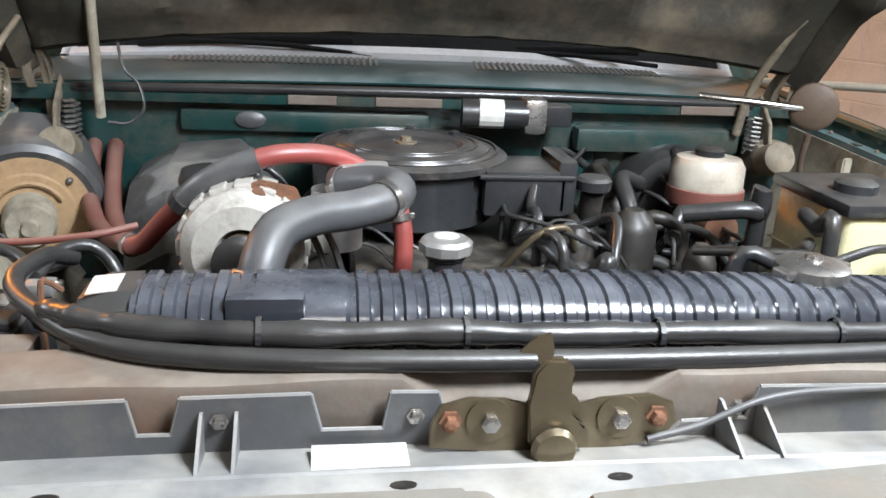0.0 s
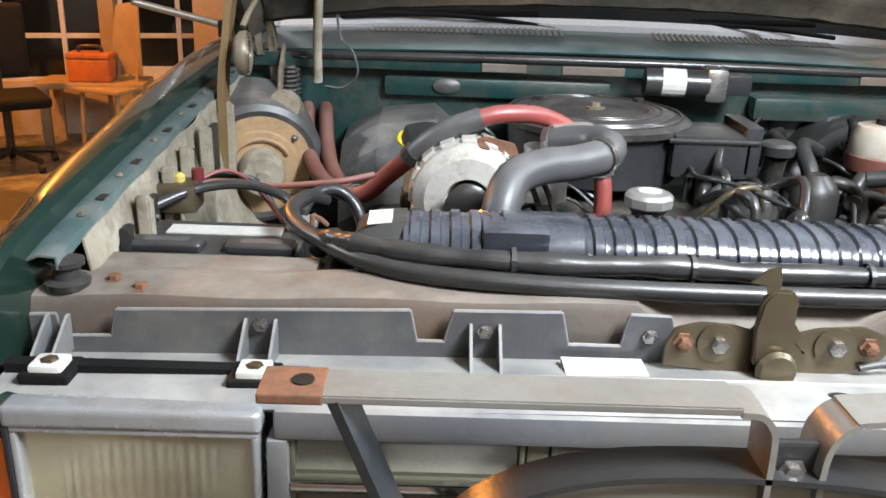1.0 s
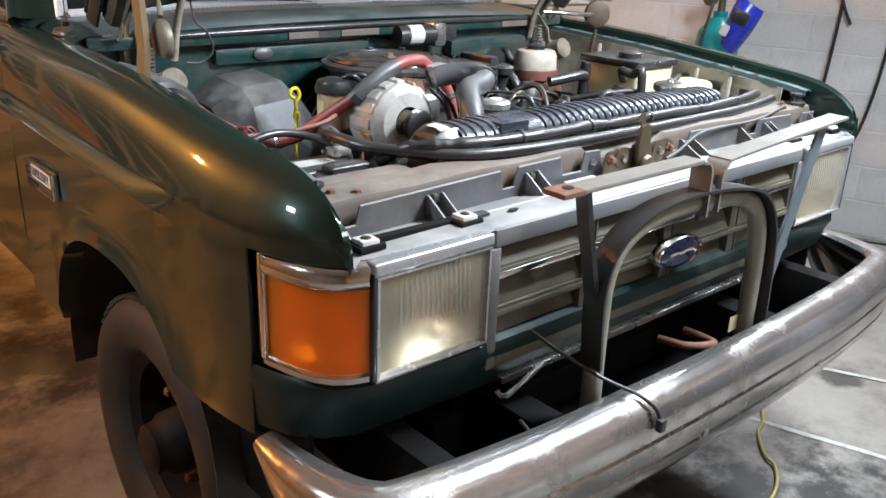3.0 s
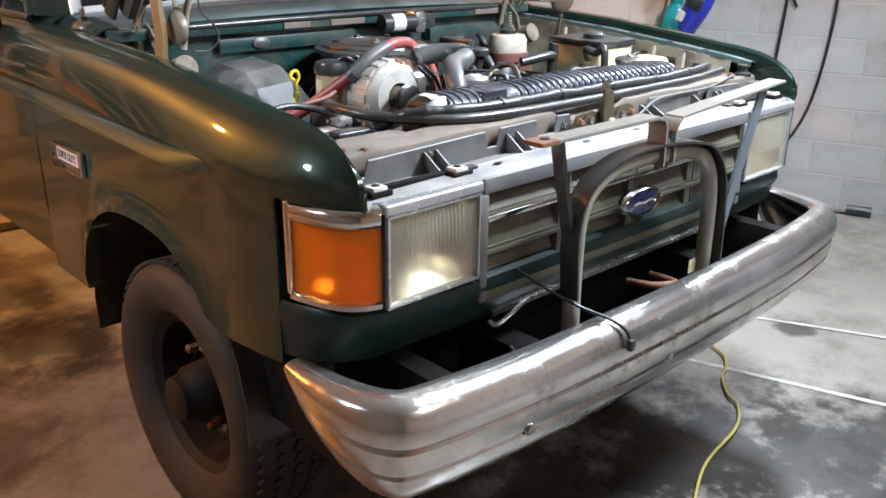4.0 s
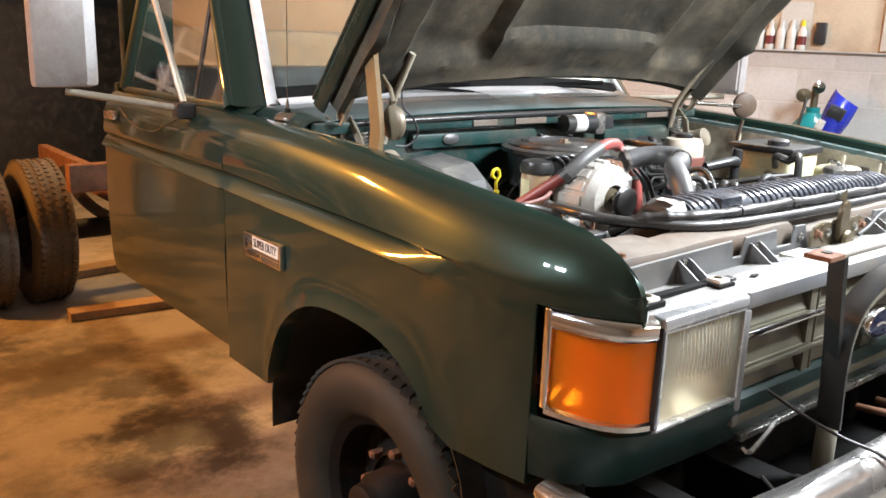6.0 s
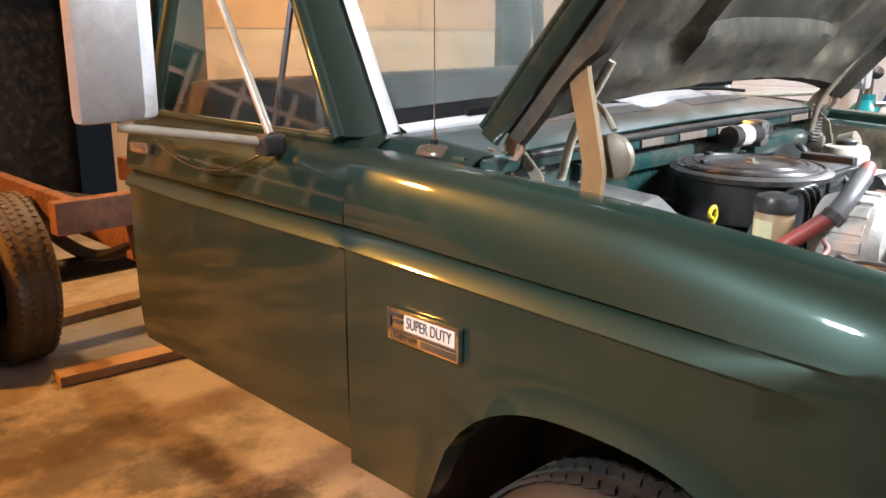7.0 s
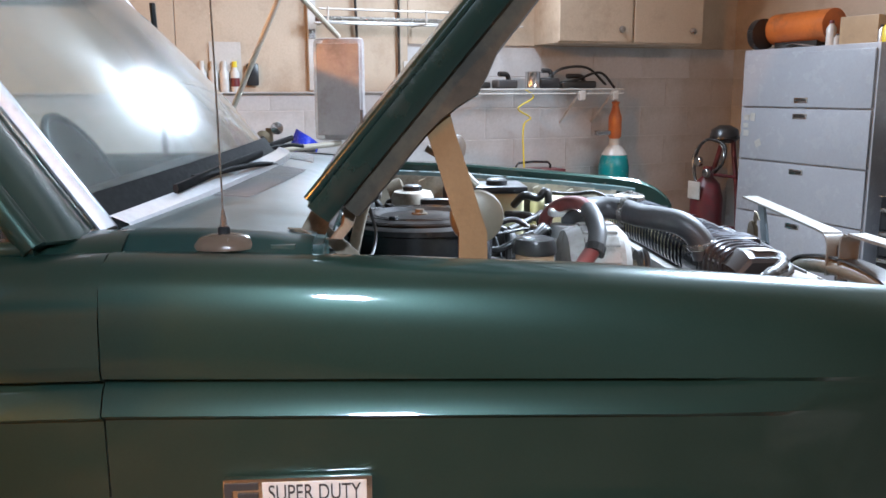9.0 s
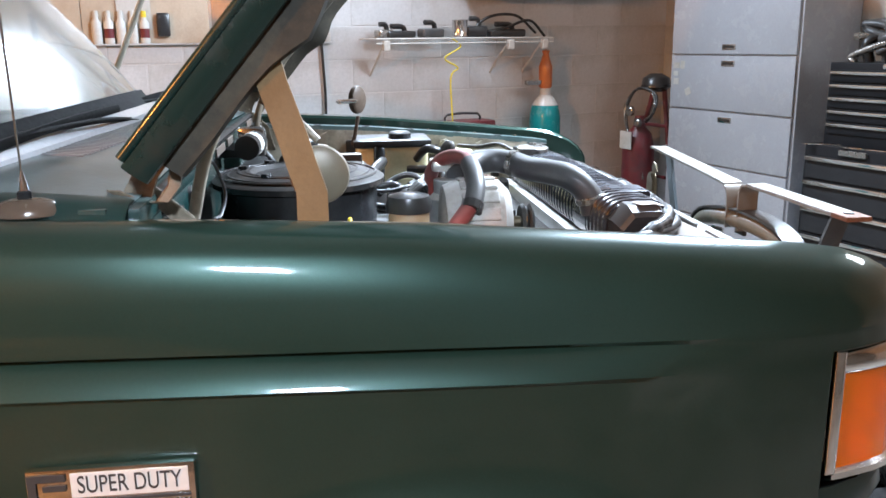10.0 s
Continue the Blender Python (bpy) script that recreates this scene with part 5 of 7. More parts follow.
for x, y in ((-0.845, 0.335), (-0.600, 0.345)):
    t = part("terminal", lathe([(0.012, 0), (0.010, 0.024), (0, 0.026)], Matrix.Translation((x, y, 1.126)), 12), "alu", bat)
    part("clamp", box(x - 0.02, x + 0.026, y - 0.016, y + 0.018, 1.132, 1.150, 0.005), "alu", bat, "corroded lead clamp", 40)
    part("clamp_bolt", tube([(x - 0.03, y + 0.012, 1.142), (x + 0.032, y + 0.012, 1.142)], 0.005, 6, 1), "steel", bat)
part("battery_cable", tube([(-0.84, 0.345, 1.150), (-0.77, 0.40, 1.172), (-0.70, 0.415, 1.178), (-0.64, 0.40, 1.168), (-0.60, 0.36, 1.152)], 0.0085, 8, 6), "rubber", bat, "black cable arched over the battery", 60)
part("battery_cable", tube([(-0.60, 0.352, 1.152), (-0.588, 0.42, 1.165), (-0.552, 0.45, 1.162), (-0.520, 0.44, 1.13), (-0.505, 0.42, 1.06)], 0.010, 8, 6), "rubber", bat, "", 60)
part("battery_cable", tube([(-0.84, 0.38, 1.168), (-0.76, 0.46, 1.168), (-0.66, 0.475, 1.160), (-0.56, 0.47, 1.172), (-0.50, 0.50, 1.178)], 0.0055, 8, 6), "brown_hose", bat, "thin red battery lead", 60)
part("hold_down", tube([(-0.575, 0.29, 0.95), (-0.575, 0.29, 1.15), (-0.57, 0.30, 1.165), (-0.555, 0.31, 1.15)], 0.004, 6, 3), "rust", bat)

# ---- dusty inner fenders with holes, brackets and boxes ----
for s in (1, -1):
    rows = []
    for i in range(31):
        y = 0.12 + 1.0 * i / 30
        t = lerp(FT, y)
        rows.append([Vector((-s * (0.836 - 0.012 * noise.noise(Vector((y * 9, k * 1.3, s)))), y, t - 0.045 - 0.36 * k / 8)) + Vector((s * 0.10 * (k / 8) ** 2.2, 0, 0)) for k in range(9)])
    inner = part("inner_fender", thick(loft(rows), 0.003), "inner_fender", truck, "dust-covered pale inner fender", 40)
    for y, w in ((0.22, 0.03), (0.32, 0.045), (0.43, 0.03), (0.53, 0.05), (0.70, 0.04)):
        x = -s * 0.823
        part("fender_slot", box(x - 0.006, x + 0.006, y, y + w, lerp(FT, y) - 0.17, lerp(FT, y) - 0.075, 0.004), "dark", inner)
    for y in (0.28, 0.40, 0.50, 0.62, 0.80):
        x = -s * 0.815
        part("fender_stay", prism([(y, lerp(FT, y) - 0.05), (y + 0.025, lerp(FT, y) - 0.06), (y + 0.035, lerp(FT, y) - 0.30), (y + 0.01, lerp(FT, y) - 0.30)], "x", x - 0.010, x + 0.010, bev=0.003), "inner_fender", inner)
    part("apron", box(*sorted((-s * 0.60, -s * 0.84)), 0.12, 1.14, 0.86, 0.885, 0.004), "inner_fender", truck, "", 30)
    bm = loft([[(-s * 0.875, y, lerp(FT, y) - 0.036), (-s * 0.860, y, lerp(FT, y) - 0.030), (-s * 0.838, y, lerp(FT, y) - 0.032), (-s * 0.837, y, lerp(FT, y) - 0.048)] for y in [0.05 + 0.05 * i for i in range(22)]])
    gut = part("fender_gutter", thick(bm, 0.003), "gutter", truck, "dusty teal fender gutter with bolts", 40)
    for y in (0.16, 0.30, 0.46, 0.61, 0.77, 0.93, 1.06):
        part("gutter_bolt", bolt((-s * 0.850, y, lerp(FT, y) - 0.030), 0.004, h=0.004), "hinge_dust", gut)
        part("gutter_slot", box(*sorted((-s * 0.841, -s * 0.852)), y + 0.05, y + 0.075, lerp(FT, y + 0.06) - 0.0325, lerp(FT, y + 0.06) - 0.0295), "dark", gut)
relay = part("starter_relay", box(-0.845, -0.77, 0.385, 0.445, 1.135, 1.180, 0.006), "zinc", truck, "small dusty relay with wires", 40)
part("relay_cap", lathe([(0.009, 0), (0.009, 0.010), (0.004, 0.015), (0, 0.015)], Matrix.Translation((-0.80, 0.415, 1.179)), 12), "dull_yellow", relay)
part("relay_cap", lathe([(0.010, 0), (0.010, 0.018), (0, 0.02)], Matrix.Translation((-0.775, 0.43, 1.179)), 12), "red", relay)
for k, (dy, mt) in enumerate(((0, "red_hose"), (0.02, "grey_hose"), (0.035, "rubber"))):
    part("relay_wire", tube([(-0.79, 0.43 + dy, 1.17), (-0.74, 0.47 + dy, 1.185 - 0.01 * k), (-0.70, 0.50 + dy, 1.15), (-0.66, 0.53, 1.08)], 0.0035, 6, 5), mt, relay, "", 60)

# ---- blower motor and heater box on the firewall ----
BL = Matrix.Translation((-0.772, 0.886, 1.096)) @ Vector((0.27, -0.95, -0.13)).to_track_quat("Z", "Y").to_matrix().to_4x4()
blower = part("blower_housing", lathe([(0.136, -0.16), (0.138, 0.0), (0.132, 0.022), (0.120, 0.030), (0.106, 0.026)], BL, 40), "heater_plastic", truck, "round black heater blower housing", 40)
part("motor_plate", lathe([(0.108, 0.018), (0.108, 0.028), (0.080, 0.030), (0.076, 0.036), (0.050, 0.038), (0.0, 0.038)], BL, 36), "tan", blower, "rusty tan motor plate", 40)
part("motor", lathe([(0.046, 0.036), (0.046, 0.085), (0.040, 0.094), (0.016, 0.096), (0.014, 0.106), (0, 0.106)], BL, 24), "inner_fender", blower, "dusty motor can", 40)
for a in (40, 130, 220, 310):
    part("motor_screw", bolt(BL @ Vector((0.094 * math.cos(radians(a)), 0.094 * math.sin(radians(a)), 0.029)), 0.005, BL.to_3x3() @ Vector((0, 0, 1))), "steel", blower)
part("plate_rib", tube([BL @ Vector((0.062 * math.cos(a), 0.062 * math.sin(a), 0.039)) for a in [radians(25 + 13 * k) for k in range(11)]], 0.006, 6, 1), "tan", blower, "", 60)
bm = loft([[(-0.60, y, 0.90), (-0.60, y, zz), (-0.52, y - 0.02, zz + 0.05), (-0.40, y - 0.015, zz + 0.06), (-0.33, y, zz), (-0.31, y, 0.90)] for y, zz in ((1.08, 1.14), (0.93, 1.13), (0.87, 1.09), (0.83, 0.98))], caps=True)
part("heater_box", bm, "heater_plastic", truck, "dusty black faceted heater box", 12)
for dx in (0.0, 0.042):
    part("heater_hose", tube([(-0.697 + dx, 1.10, 1.185), (-0.690 + dx, 1.04, 1.165), (-0.672 + dx, 0.92, 1.120), (-0.640 + dx * 0.8, 0.82, 1.095), (-0.602 + dx * 0.6, 0.75, 1.082), (-0.552, 0.68, 1.088)], 0.0165, 10, 6), "brown_hose", truck, "dirty red-brown heater hose", 60)
part("heater_hose", tube([(-0.558, 0.684, 1.086), (-0.522, 0.63, 1.108), (-0.475, 0.565, 1.165), (-0.432, 0.515, 1.214)], 0.0165, 10, 6), "red_hose", truck, "faded red heater hose", 60)
part("hose_sleeve", tube([(-0.436, 0.514, 1.209), (-0.405, 0.502, 1.240), (-0.365, 0.500, 1.264), (-0.325, 0.502, 1.279)], 0.0195, 10, 6), "grey_hose", truck, "grey sleeve over the heater hose", 60)
part("sleeve_clamp", tube([(-0.440, 0.517, 1.204), (-0.430, 0.511, 1.217)], 0.022, 12, 1), "rubber", truck)
part("heater_hose", tube([(-0.335, 0.501, 1.277), (-0.29, 0.508, 1.286), (-0.23, 0.528, 1.282), (-0.180, 0.552, 1.260), (-0.125, 0.56, 1.22), (-0.105, 0.545, 1.16), (-0.105, 0.53, 1.08)], 0.0155, 10, 6), "red_hose", truck, "faded red heater hose arched over the engine", 60)
part("wire_loop", tube([(-0.64, 0.97, 1.245), (-0.60, 0.965, 1.245), (-0.57, 0.96, 1.275), (-0.58, 0.97, 1.32), (-0.61, 0.98, 1.36), (-0.62, 0.98, 1.50)], 0.0030, 6, 6), "grey_hose", truck, "", 60)

# ---- engine ----
eng = part("engine_block", box(-0.30, 0.30, 0.42, 1.10, 0.55, 0.98, 0.03), "engine", truck, "greasy iron engine block", 40)
for s in (-1, 1):
    part("valve_cover", box(s * 0.27 - 0.075, s * 0.27 + 0.075, 0.50, 1.05, 0.98, 1.055, 0.025, seg=3), "engine", eng, "", 40)
    for i in range(4):
        part("exhaust_port", tube([(s * 0.34, 0.56 + 0.13 * i, 0.96), (s * 0.40, 0.56 + 0.13 * i, 0.94), (s * 0.43, 0.58 + 0.13 * i, 0.85)], 0.022, 8, 4), "rust", eng)
part("intake_manifold", box(-0.18, 0.20, 0.52, 1.06, 0.98, 1.08, 0.02), "engine", eng, "", 40)
part("front_cover", box(-0.20, 0.20, 0.36, 0.43, 0.60, 1.02, 0.02), "engine", eng, "", 40)
for i in range(8):
    y = 0.56 + 0.065 * i
    part("injector_line", tube([(-0.10 + 0.02 * (i % 3), y, 1.08), (-0.16, y + 0.02, 1.125 + 0.01 * (i % 2)), (-0.25, y + 0.01, 1.10), (-0.29, y, 1.05)], 0.0035, 6, 5), "black_steel", eng)
    part("injector_line", tube([(0.12 + 0.015 * (i % 3), y, 1.08), (0.19, y + 0.015, 1.13 + 0.012 * (i % 2)), (0.26, y, 1.115), (0.30, y, 1.05)], 0.0035, 6, 5), "black_steel", eng)
# alternator, axis fore and aft
AL = Matrix.Translation((-0.345, 0.475, 1.158)) @ Matrix.Rotation(radians(90), 4, "X")
alt = part("alternator", lathe([(0.045, -0.09), (0.080, -0.085), (0.090, -0.06), (0.092, 0.0), (0.088, 0.03), (0.070, 0.048), (0.038, 0.052), (0.036, 0.046), (0.030, 0.03), (0, 0.03)], AL, 40), "alt_dust", truck, "dusty cast-aluminium alternator", 30)
for k in range(16):
    a = radians(22.5 * k)
    part("cooling_fin", box(0.083, 0.0955, -0.0125, 0.0125, -0.055, 0.020, 0.003, m=AL @ Matrix.Rotation(a, 4, "Z")), "alt_dust", alt)
part("alternator_shaft", lathe([(0.030, 0.03), (0.030, 0.045), (0.012, 0.048), (0.012, 0.08), (0, 0.08)], AL, 18), "zinc", alt, "brass-coloured bearing", 40)
part("alternator_pulley", lathe([(0.0, 0.075), (0.034, 0.075), (0.038, 0.082), (0.030, 0.088), (0.038, 0.095), (0.030, 0.10), (0, 0.10)], AL, 24), "black_steel", alt, "", 40)
part("alternator_bracket", prism([(-0.37, 1.235), (-0.32, 1.256), (-0.27, 1.245), (-0.255, 1.21), (-0.29, 1.195), (-0.33, 1.225), (-0.37, 1.215)], "y", 0.466, 0.478, bev=0.002), "rust", alt)
part("bracket_bolt", bolt((-0.323, 0.465, 1.238), 0.012, (0, -1, 0), 0.02), "rust", alt)
for dx in (0.0, 0.022):
    part("drive_belt", tube([(-0.285 + dx, 0.42, 1.235), (-0.245 + dx, 0.41, 1.19), (-0.215 + dx, 0.40, 1.10), (-0.16 + dx, 0.40, 0.90)], 0.008, 8, 5, flat=0.6), "rubber", truck, "black drive belt", 60)
part("fan_pulley", lathe([(0.09, 0), (0.09, 0.03), (0.04, 0.035), (0.04, 0.08), (0, 0.08)], Matrix.Translation((0.0, 0.40, 0.92)) @ Matrix.Rotation(radians(90), 4, "X"), 24), "black_steel", eng, "", 40)
for k in range(6):
    part("fan_blade", box(-0.035, 0.035, 0.06, 0.20, -0.003, 0.003, 0.002, m=Matrix.Translation((0.0, 0.36, 0.92)) @ Matrix.Rotation(radians(90), 4, "X") @ Matrix.Rotation(radians(60 * k), 4, "Z") @ Matrix.Rotation(radians(28), 4, "Y")), "black_steel", eng)
# upper radiator hose
part("radiator_hose", tube([(-0.310, 0.232, 1.165), (-0.306, 0.245, 1.205), (-0.288, 0.280, 1.238), (-0.245, 0.322, 1.246), (-0.195, 0.350, 1.246), (-0.150, 0.375, 1.252), (-0.128, 0.415, 1.256), (-0.140, 0.460, 1.254), (-0.175, 0.490, 1.248), (-0.215, 0.510, 1.235)], 0.027, 14, 6), "grey_hose", truck, "thick grey radiator hose in an s-bend", 60)
for P, D, r in (((-0.150, 0.375, 1.252), (0.6, 0.75, 0.1), 0.030), ((-0.205, 0.507, 1.239), (-0.8, 0.5, -0.3), 0.030), ((-0.548, 0.672, 1.091), (0.5, -0.7, 0.25), 0.020), ((-0.112, 0.548, 1.18), (0.1, -0.2, -1.0), 0.019)):
    q = Vector(D).to_track_quat("Z", "Y").to_matrix().to_4x4()
    cl = part("hose_clamp", lathe([(r - 0.002, -0.006), (r, -0.006), (r, 0.006), (r - 0.002, 0.006)], Matrix.Translation(P) @ q, 22, caps=False), "steel", truck, "worm-drive hose clamp", 40)
    part("clamp_screw", box(r - 0.004, r + 0.006, -0.009, 0.009, -0.005, 0.005, 0.002, m=Matrix.Translation(P) @ q), "steel", cl)
for x in (-0.30, -0.08, 0.14, 0.36, 0.56):
    part("loom_tie", lathe([(0.0165, -0.003), (0.0178, -0.003), (0.0178, 0.003), (0.0165, 0.003)], Matrix.Translation((x, lerp([(p[0], p[1]) for p in LOOM], x), lerp([(p[0], p[2]) for p in LOOM], x))) @ Matrix.Rotation(radians(90), 4, "Y"), 16, caps=False), "black_plastic", truck)
part("hose_clamp", lathe([(0.0315, 0), (0.033, 0.002), (0.033, 0.013), (0.0315, 0.015)], Matrix.Translation((-0.308, 0.238, 1.188)) @ Matrix.Rotation(radians(-15), 4, "X"), 20), "steel", truck)
th = part("thermostat_housing", lathe([(0.045, -0.05), (0.045, 0.0), (0.034, 0.012), (0.034, 0.04)], Matrix.Translation((-0.215, 0.53, 1.19)), 20), "alu", truck, "", 40)
part("housing_ear", box(-0.21, -0.13, 0.515, 0.565, 1.245, 1.268, 0.008), "alu", th, "", 40)
# oil filler
fil = part("oil_filler", lathe([(0.026, -0.14), (0.026, -0.006), (0.031, 0.0), (0.031, 0.004)], Matrix.Translation((-0.053, 0.43, 1.155)), 20), "black_plastic", truck)
part("filler_cap", lathe([(0.034, 0.0), (0.040, 0.004), (0.040, 0.018), (0.034, 0.024), (0.018, 0.026), (0.0, 0.026)], Matrix.Translation((-0.053, 0.43, 1.159)), 10), "alu", fil, "pale octagonal oil cap", 30)
part("cap_mark", lathe([(0.020, 0.0265), (0.018, 0.029), (0, 0.029)], Matrix.Translation((-0.053, 0.43, 1.159)) @ Matrix.Diagonal((1, 0.75, 1, 1)), 20), "white", fil, "", 40)
# air cleaner
AC = Matrix.Translation((-0.072, 0.858, 0.012))
ac = part("air_cleaner", lathe([(0.155, 1.09), (0.175, 1.10), (0.178, 1.20), (0.184, 1.206)], AC, 48), "black_plastic", truck, "round black air cleaner with a dusty lid", 40)
part("air_cleaner_lid", lathe([(0.186, 1.196), (0.194, 1.200), (0.195, 1.212), (0.186, 1.218), (0.160, 1.222), (0.150, 1.228), (0.110, 1.230), (0.098, 1.222), (0.060, 1.222), (0.050, 1.226), (0.0, 1.226)], AC, 56), "lid_grey", ac, "dusty stepped lid", 30)
for r in (0.175, 0.158, 0.135, 0.118):
    part("lid_ring", lathe([(r + 0.0035 * math.cos(a), 1.2235 + (0.004 if r < 0.155 else -0.002) + 0.004 * math.sin(a)) for a in [i * math.pi / 3 for i in range(7)]], AC, 48, caps=False), "lid_grey", ac, "", 60)
part("lid_nut", lathe([(0.020, 1.226), (0.020, 1.229), (0.011, 1.230), (0.010, 1.238), (0, 1.239)], AC, 8), "hinge_dust", ac)
for a in (35, 80, 150):
    part("lid_clip", box(0.118, 0.138, -0.008, 0.008, 1.224, 1.238, 0.002, m=AC @ Matrix.Rotation(radians(a), 4, "Z")), "black_plastic", ac)
part("intake_snorkel", box(0.055, 0.215, 0.705, 0.845, 1.135, 1.222, 0.012), "black_plastic", ac, "black rectangular air intake", 40)
part("snorkel_rim", box(0.045, 0.222, 0.70, 0.85, 1.205, 1.213, 0.003), "black_plastic", ac)
part("snorkel_clip", box(0.190, 0.226, 0.705, 0.845, 1.14, 1.240, 0.008), "black_plastic", ac, "", 40)
# fuel filter and dipstick
ff = part("fuel_filter", lathe([(0.040, 0), (0.040, 0.085), (0.036, 0.092)], Matrix.Translation((-0.415, 0.635, 1.115)), 24), "tan", truck, "tan fuel filter can under a black head", 40)
part("filter_head", lathe([(0.044, 0.088), (0.046, 0.10), (0.040, 0.118), (0.020, 0.124), (0, 0.124)], Matrix.Translation((-0.415, 0.635, 1.115)), 24), "black_steel", ff, "", 40)
part("filter_label", lathe([(0.0408, 0.012), (0.0408, 0.072)], Matrix.Translation((-0.415, 0.635, 1.115)), 24, arc=200), "cream", ff)
part("filter_base", box(-0.46, -0.37, 0.595, 0.675, 0.95, 1.117, 0.01), "engine", ff)
for k in range(3):
    part("fuel_line", tube([(-0.405 + 0.02 * k, 0.63, 1.232), (-0.38 + 0.03 * k, 0.60, 1.245), (-0.34 + 0.03 * k, 0.60, 1.20), (-0.31 + 0.04 * k, 0.62, 1.10)], 0.006, 8, 6), "rubber", ff, "", 60)
dip = part("dipstick", tube([(-0.452, 0.75, 1.00), (-0.453, 0.75, 1.135), (-0.454, 0.75, 1.160), (-0.443, 0.75, 1.178), (-0.449, 0.75, 1.196), (-0.464, 0.75, 1.196), (-0.470, 0.75, 1.182), (-0.458, 0.75, 1.172)], 0.0048, 8, 6), "yellow", truck, "yellow dipstick with a looped handle", 60)
part("dipstick_collar", lathe([(0.009, 0), (0.009, 0.016), (0.005, 0.02)], Matrix.Translation((-0.453, 0.75, 1.12)), 10), "yellow", dip)
# wiper motor on the firewall
wm = part("wiper_motor", tube([(0.055, 0.985, 1.278), (0.19, 0.975, 1.278)], 0.030, 16, 1), "black_steel", truck, "black wiper motor on the firewall", 40)
part("motor_sticker", tube([(0.09, 0.9825, 1.2785), (0.14, 0.9785, 1.2785)], 0.0306, 16, 1, caps=False), "label", wm)
part("motor_gearbox", box(0.18, 0.23, 0.95, 1.02, 1.24, 1.315, 0.014), "steel", wm, "", 40)
part("motor_bracket", box(0.10, 0.26, 1.0, 1.08, 1.25, 1.27, 0.004), "black_steel", wm)
part("motor_plug", box(0.23, 0.285, 0.965, 1.015, 1.255, 1.30, 0.006), "black_plastic", wm, "", 40)
# brake parts on the driver side
mc = part("brake_reservoir", loft([[(0.545 + w * math.cos(a) * (1.05 if abs(math.cos(a)) > 0 else 1), 0.855 + w * 0.95 * math.sin(a), z) for a in [2 * math.pi * i / 28 for i in range(28)]] for w, z in ((0.045, 1.125), (0.066, 1.135), (0.072, 1.16), (0.071, 1.205), (0.062, 1.222), (0.03, 1.226))], closed=True, caps=True), "reservoir", truck, "stained pale brake fluid reservoir", 45)
part("reservoir_band", lathe([(0.068, 1.126), (0.0775, 1.132), (0.0785, 1.150), (0.0775, 1.162), (0.073, 1.164)], Matrix.Translation((0.545, 0.855, 0)), 28, caps=False), "brown_hose", mc, "brown stained lower band", 40)
part("reservoir_cap", lathe([(0.030, 0), (0.030, 0.014), (0.024, 0.018), (0, 0.018)], Matrix.Translation((0.545, 0.855, 1.224)), 18), "black_plastic", mc, "", 40)
part("master_cylinder", tube([(0.545, 0.76, 1.095), (0.545, 0.96, 1.095)], 0.036, 14, 1), "rust", mc, "", 40)
part("brake_booster", lathe([(0.0, 0), (0.05, 0.004), (0.12, 0.02), (0.135, 0.05), (0.135, 0.11), (0.10, 0.14)], Matrix.Translation((0.545, 0.955, 1.08)) @ Matrix.Rotation(radians(-90), 4, "X"), 32), "black_steel", truck, "black brake booster", 40)
rsv = part("washer_bottle", box(0.620, 0.800, 0.485, 0.710, 0.95, 1.206, 0.016, seg=3), "cream", truck, "aged cream coolant bottle with a black lid", 40)
part("bottle_lid", box(0.610, 0.810, 0.475, 0.720, 1.202, 1.226, 0.008), "black_plastic", rsv, "flat black lid", 40)
part("bottle_cap", lathe([(0.036, 0), (0.036, 0.016), (0.028, 0.022), (0, 0.022)], Matrix.Translation((0.68, 0.57, 1.225)), 20), "black_plastic", rsv, "", 40)
part("bottle_seam", box(0.616, 0.804, 0.481, 0.714, 1.10, 1.104), "cream", rsv)
part("coolant_tank", box(0.67, 0.80, 0.32, 0.44, 1.00, 1.18, 0.03, seg=3), "cream", truck, "small yellowed overflow tank", 50)
part("overflow_hose", tube([(0.44, 0.25, 1.205), (0.52, 0.28, 1.215), (0.60, 0.33, 1.20), (0.68, 0.38, 1.195)], 0.007, 8, 6), "rubber", truck, "", 60)

# loose hoses and wires on the driver side of the engine
rng = random.Random(4)
for i in range(46):
    x0, y0 = rng.uniform(0.12, 0.60), rng.uniform(0.48, 1.05)
    ang = rng.uniform(0, 6.28)
    z = rng.uniform(1.02, 1.17)
    L = rng.uniform(0.08, 0.22)
    pts = [(x0, y0, z)]
    for k in range(3):
        ang += rng.uniform(-0.9, 0.9)
        pts.append((min(0.55, max(0.05, pts[-1][0] + L * 0.5 * math.cos(ang))), min(1.12, max(0.42, pts[-1][1] + L * 0.5 * math.sin(ang))), z + rng.uniform(-0.035, 0.045)))
    pts.append((pts[-1][0], pts[-1][1], 0.92))
    part("engine_hose" if i % 3 == 0 else "engine_wire", tube(pts, rng.choice((0.0045, 0.006, 0.009, 0.013) if i % 3 else (0.013, 0.017)), 8, 5), rng.choice(("rubber", "rubber", "dark", "black_plastic", "black_steel")), truck, "", 60)
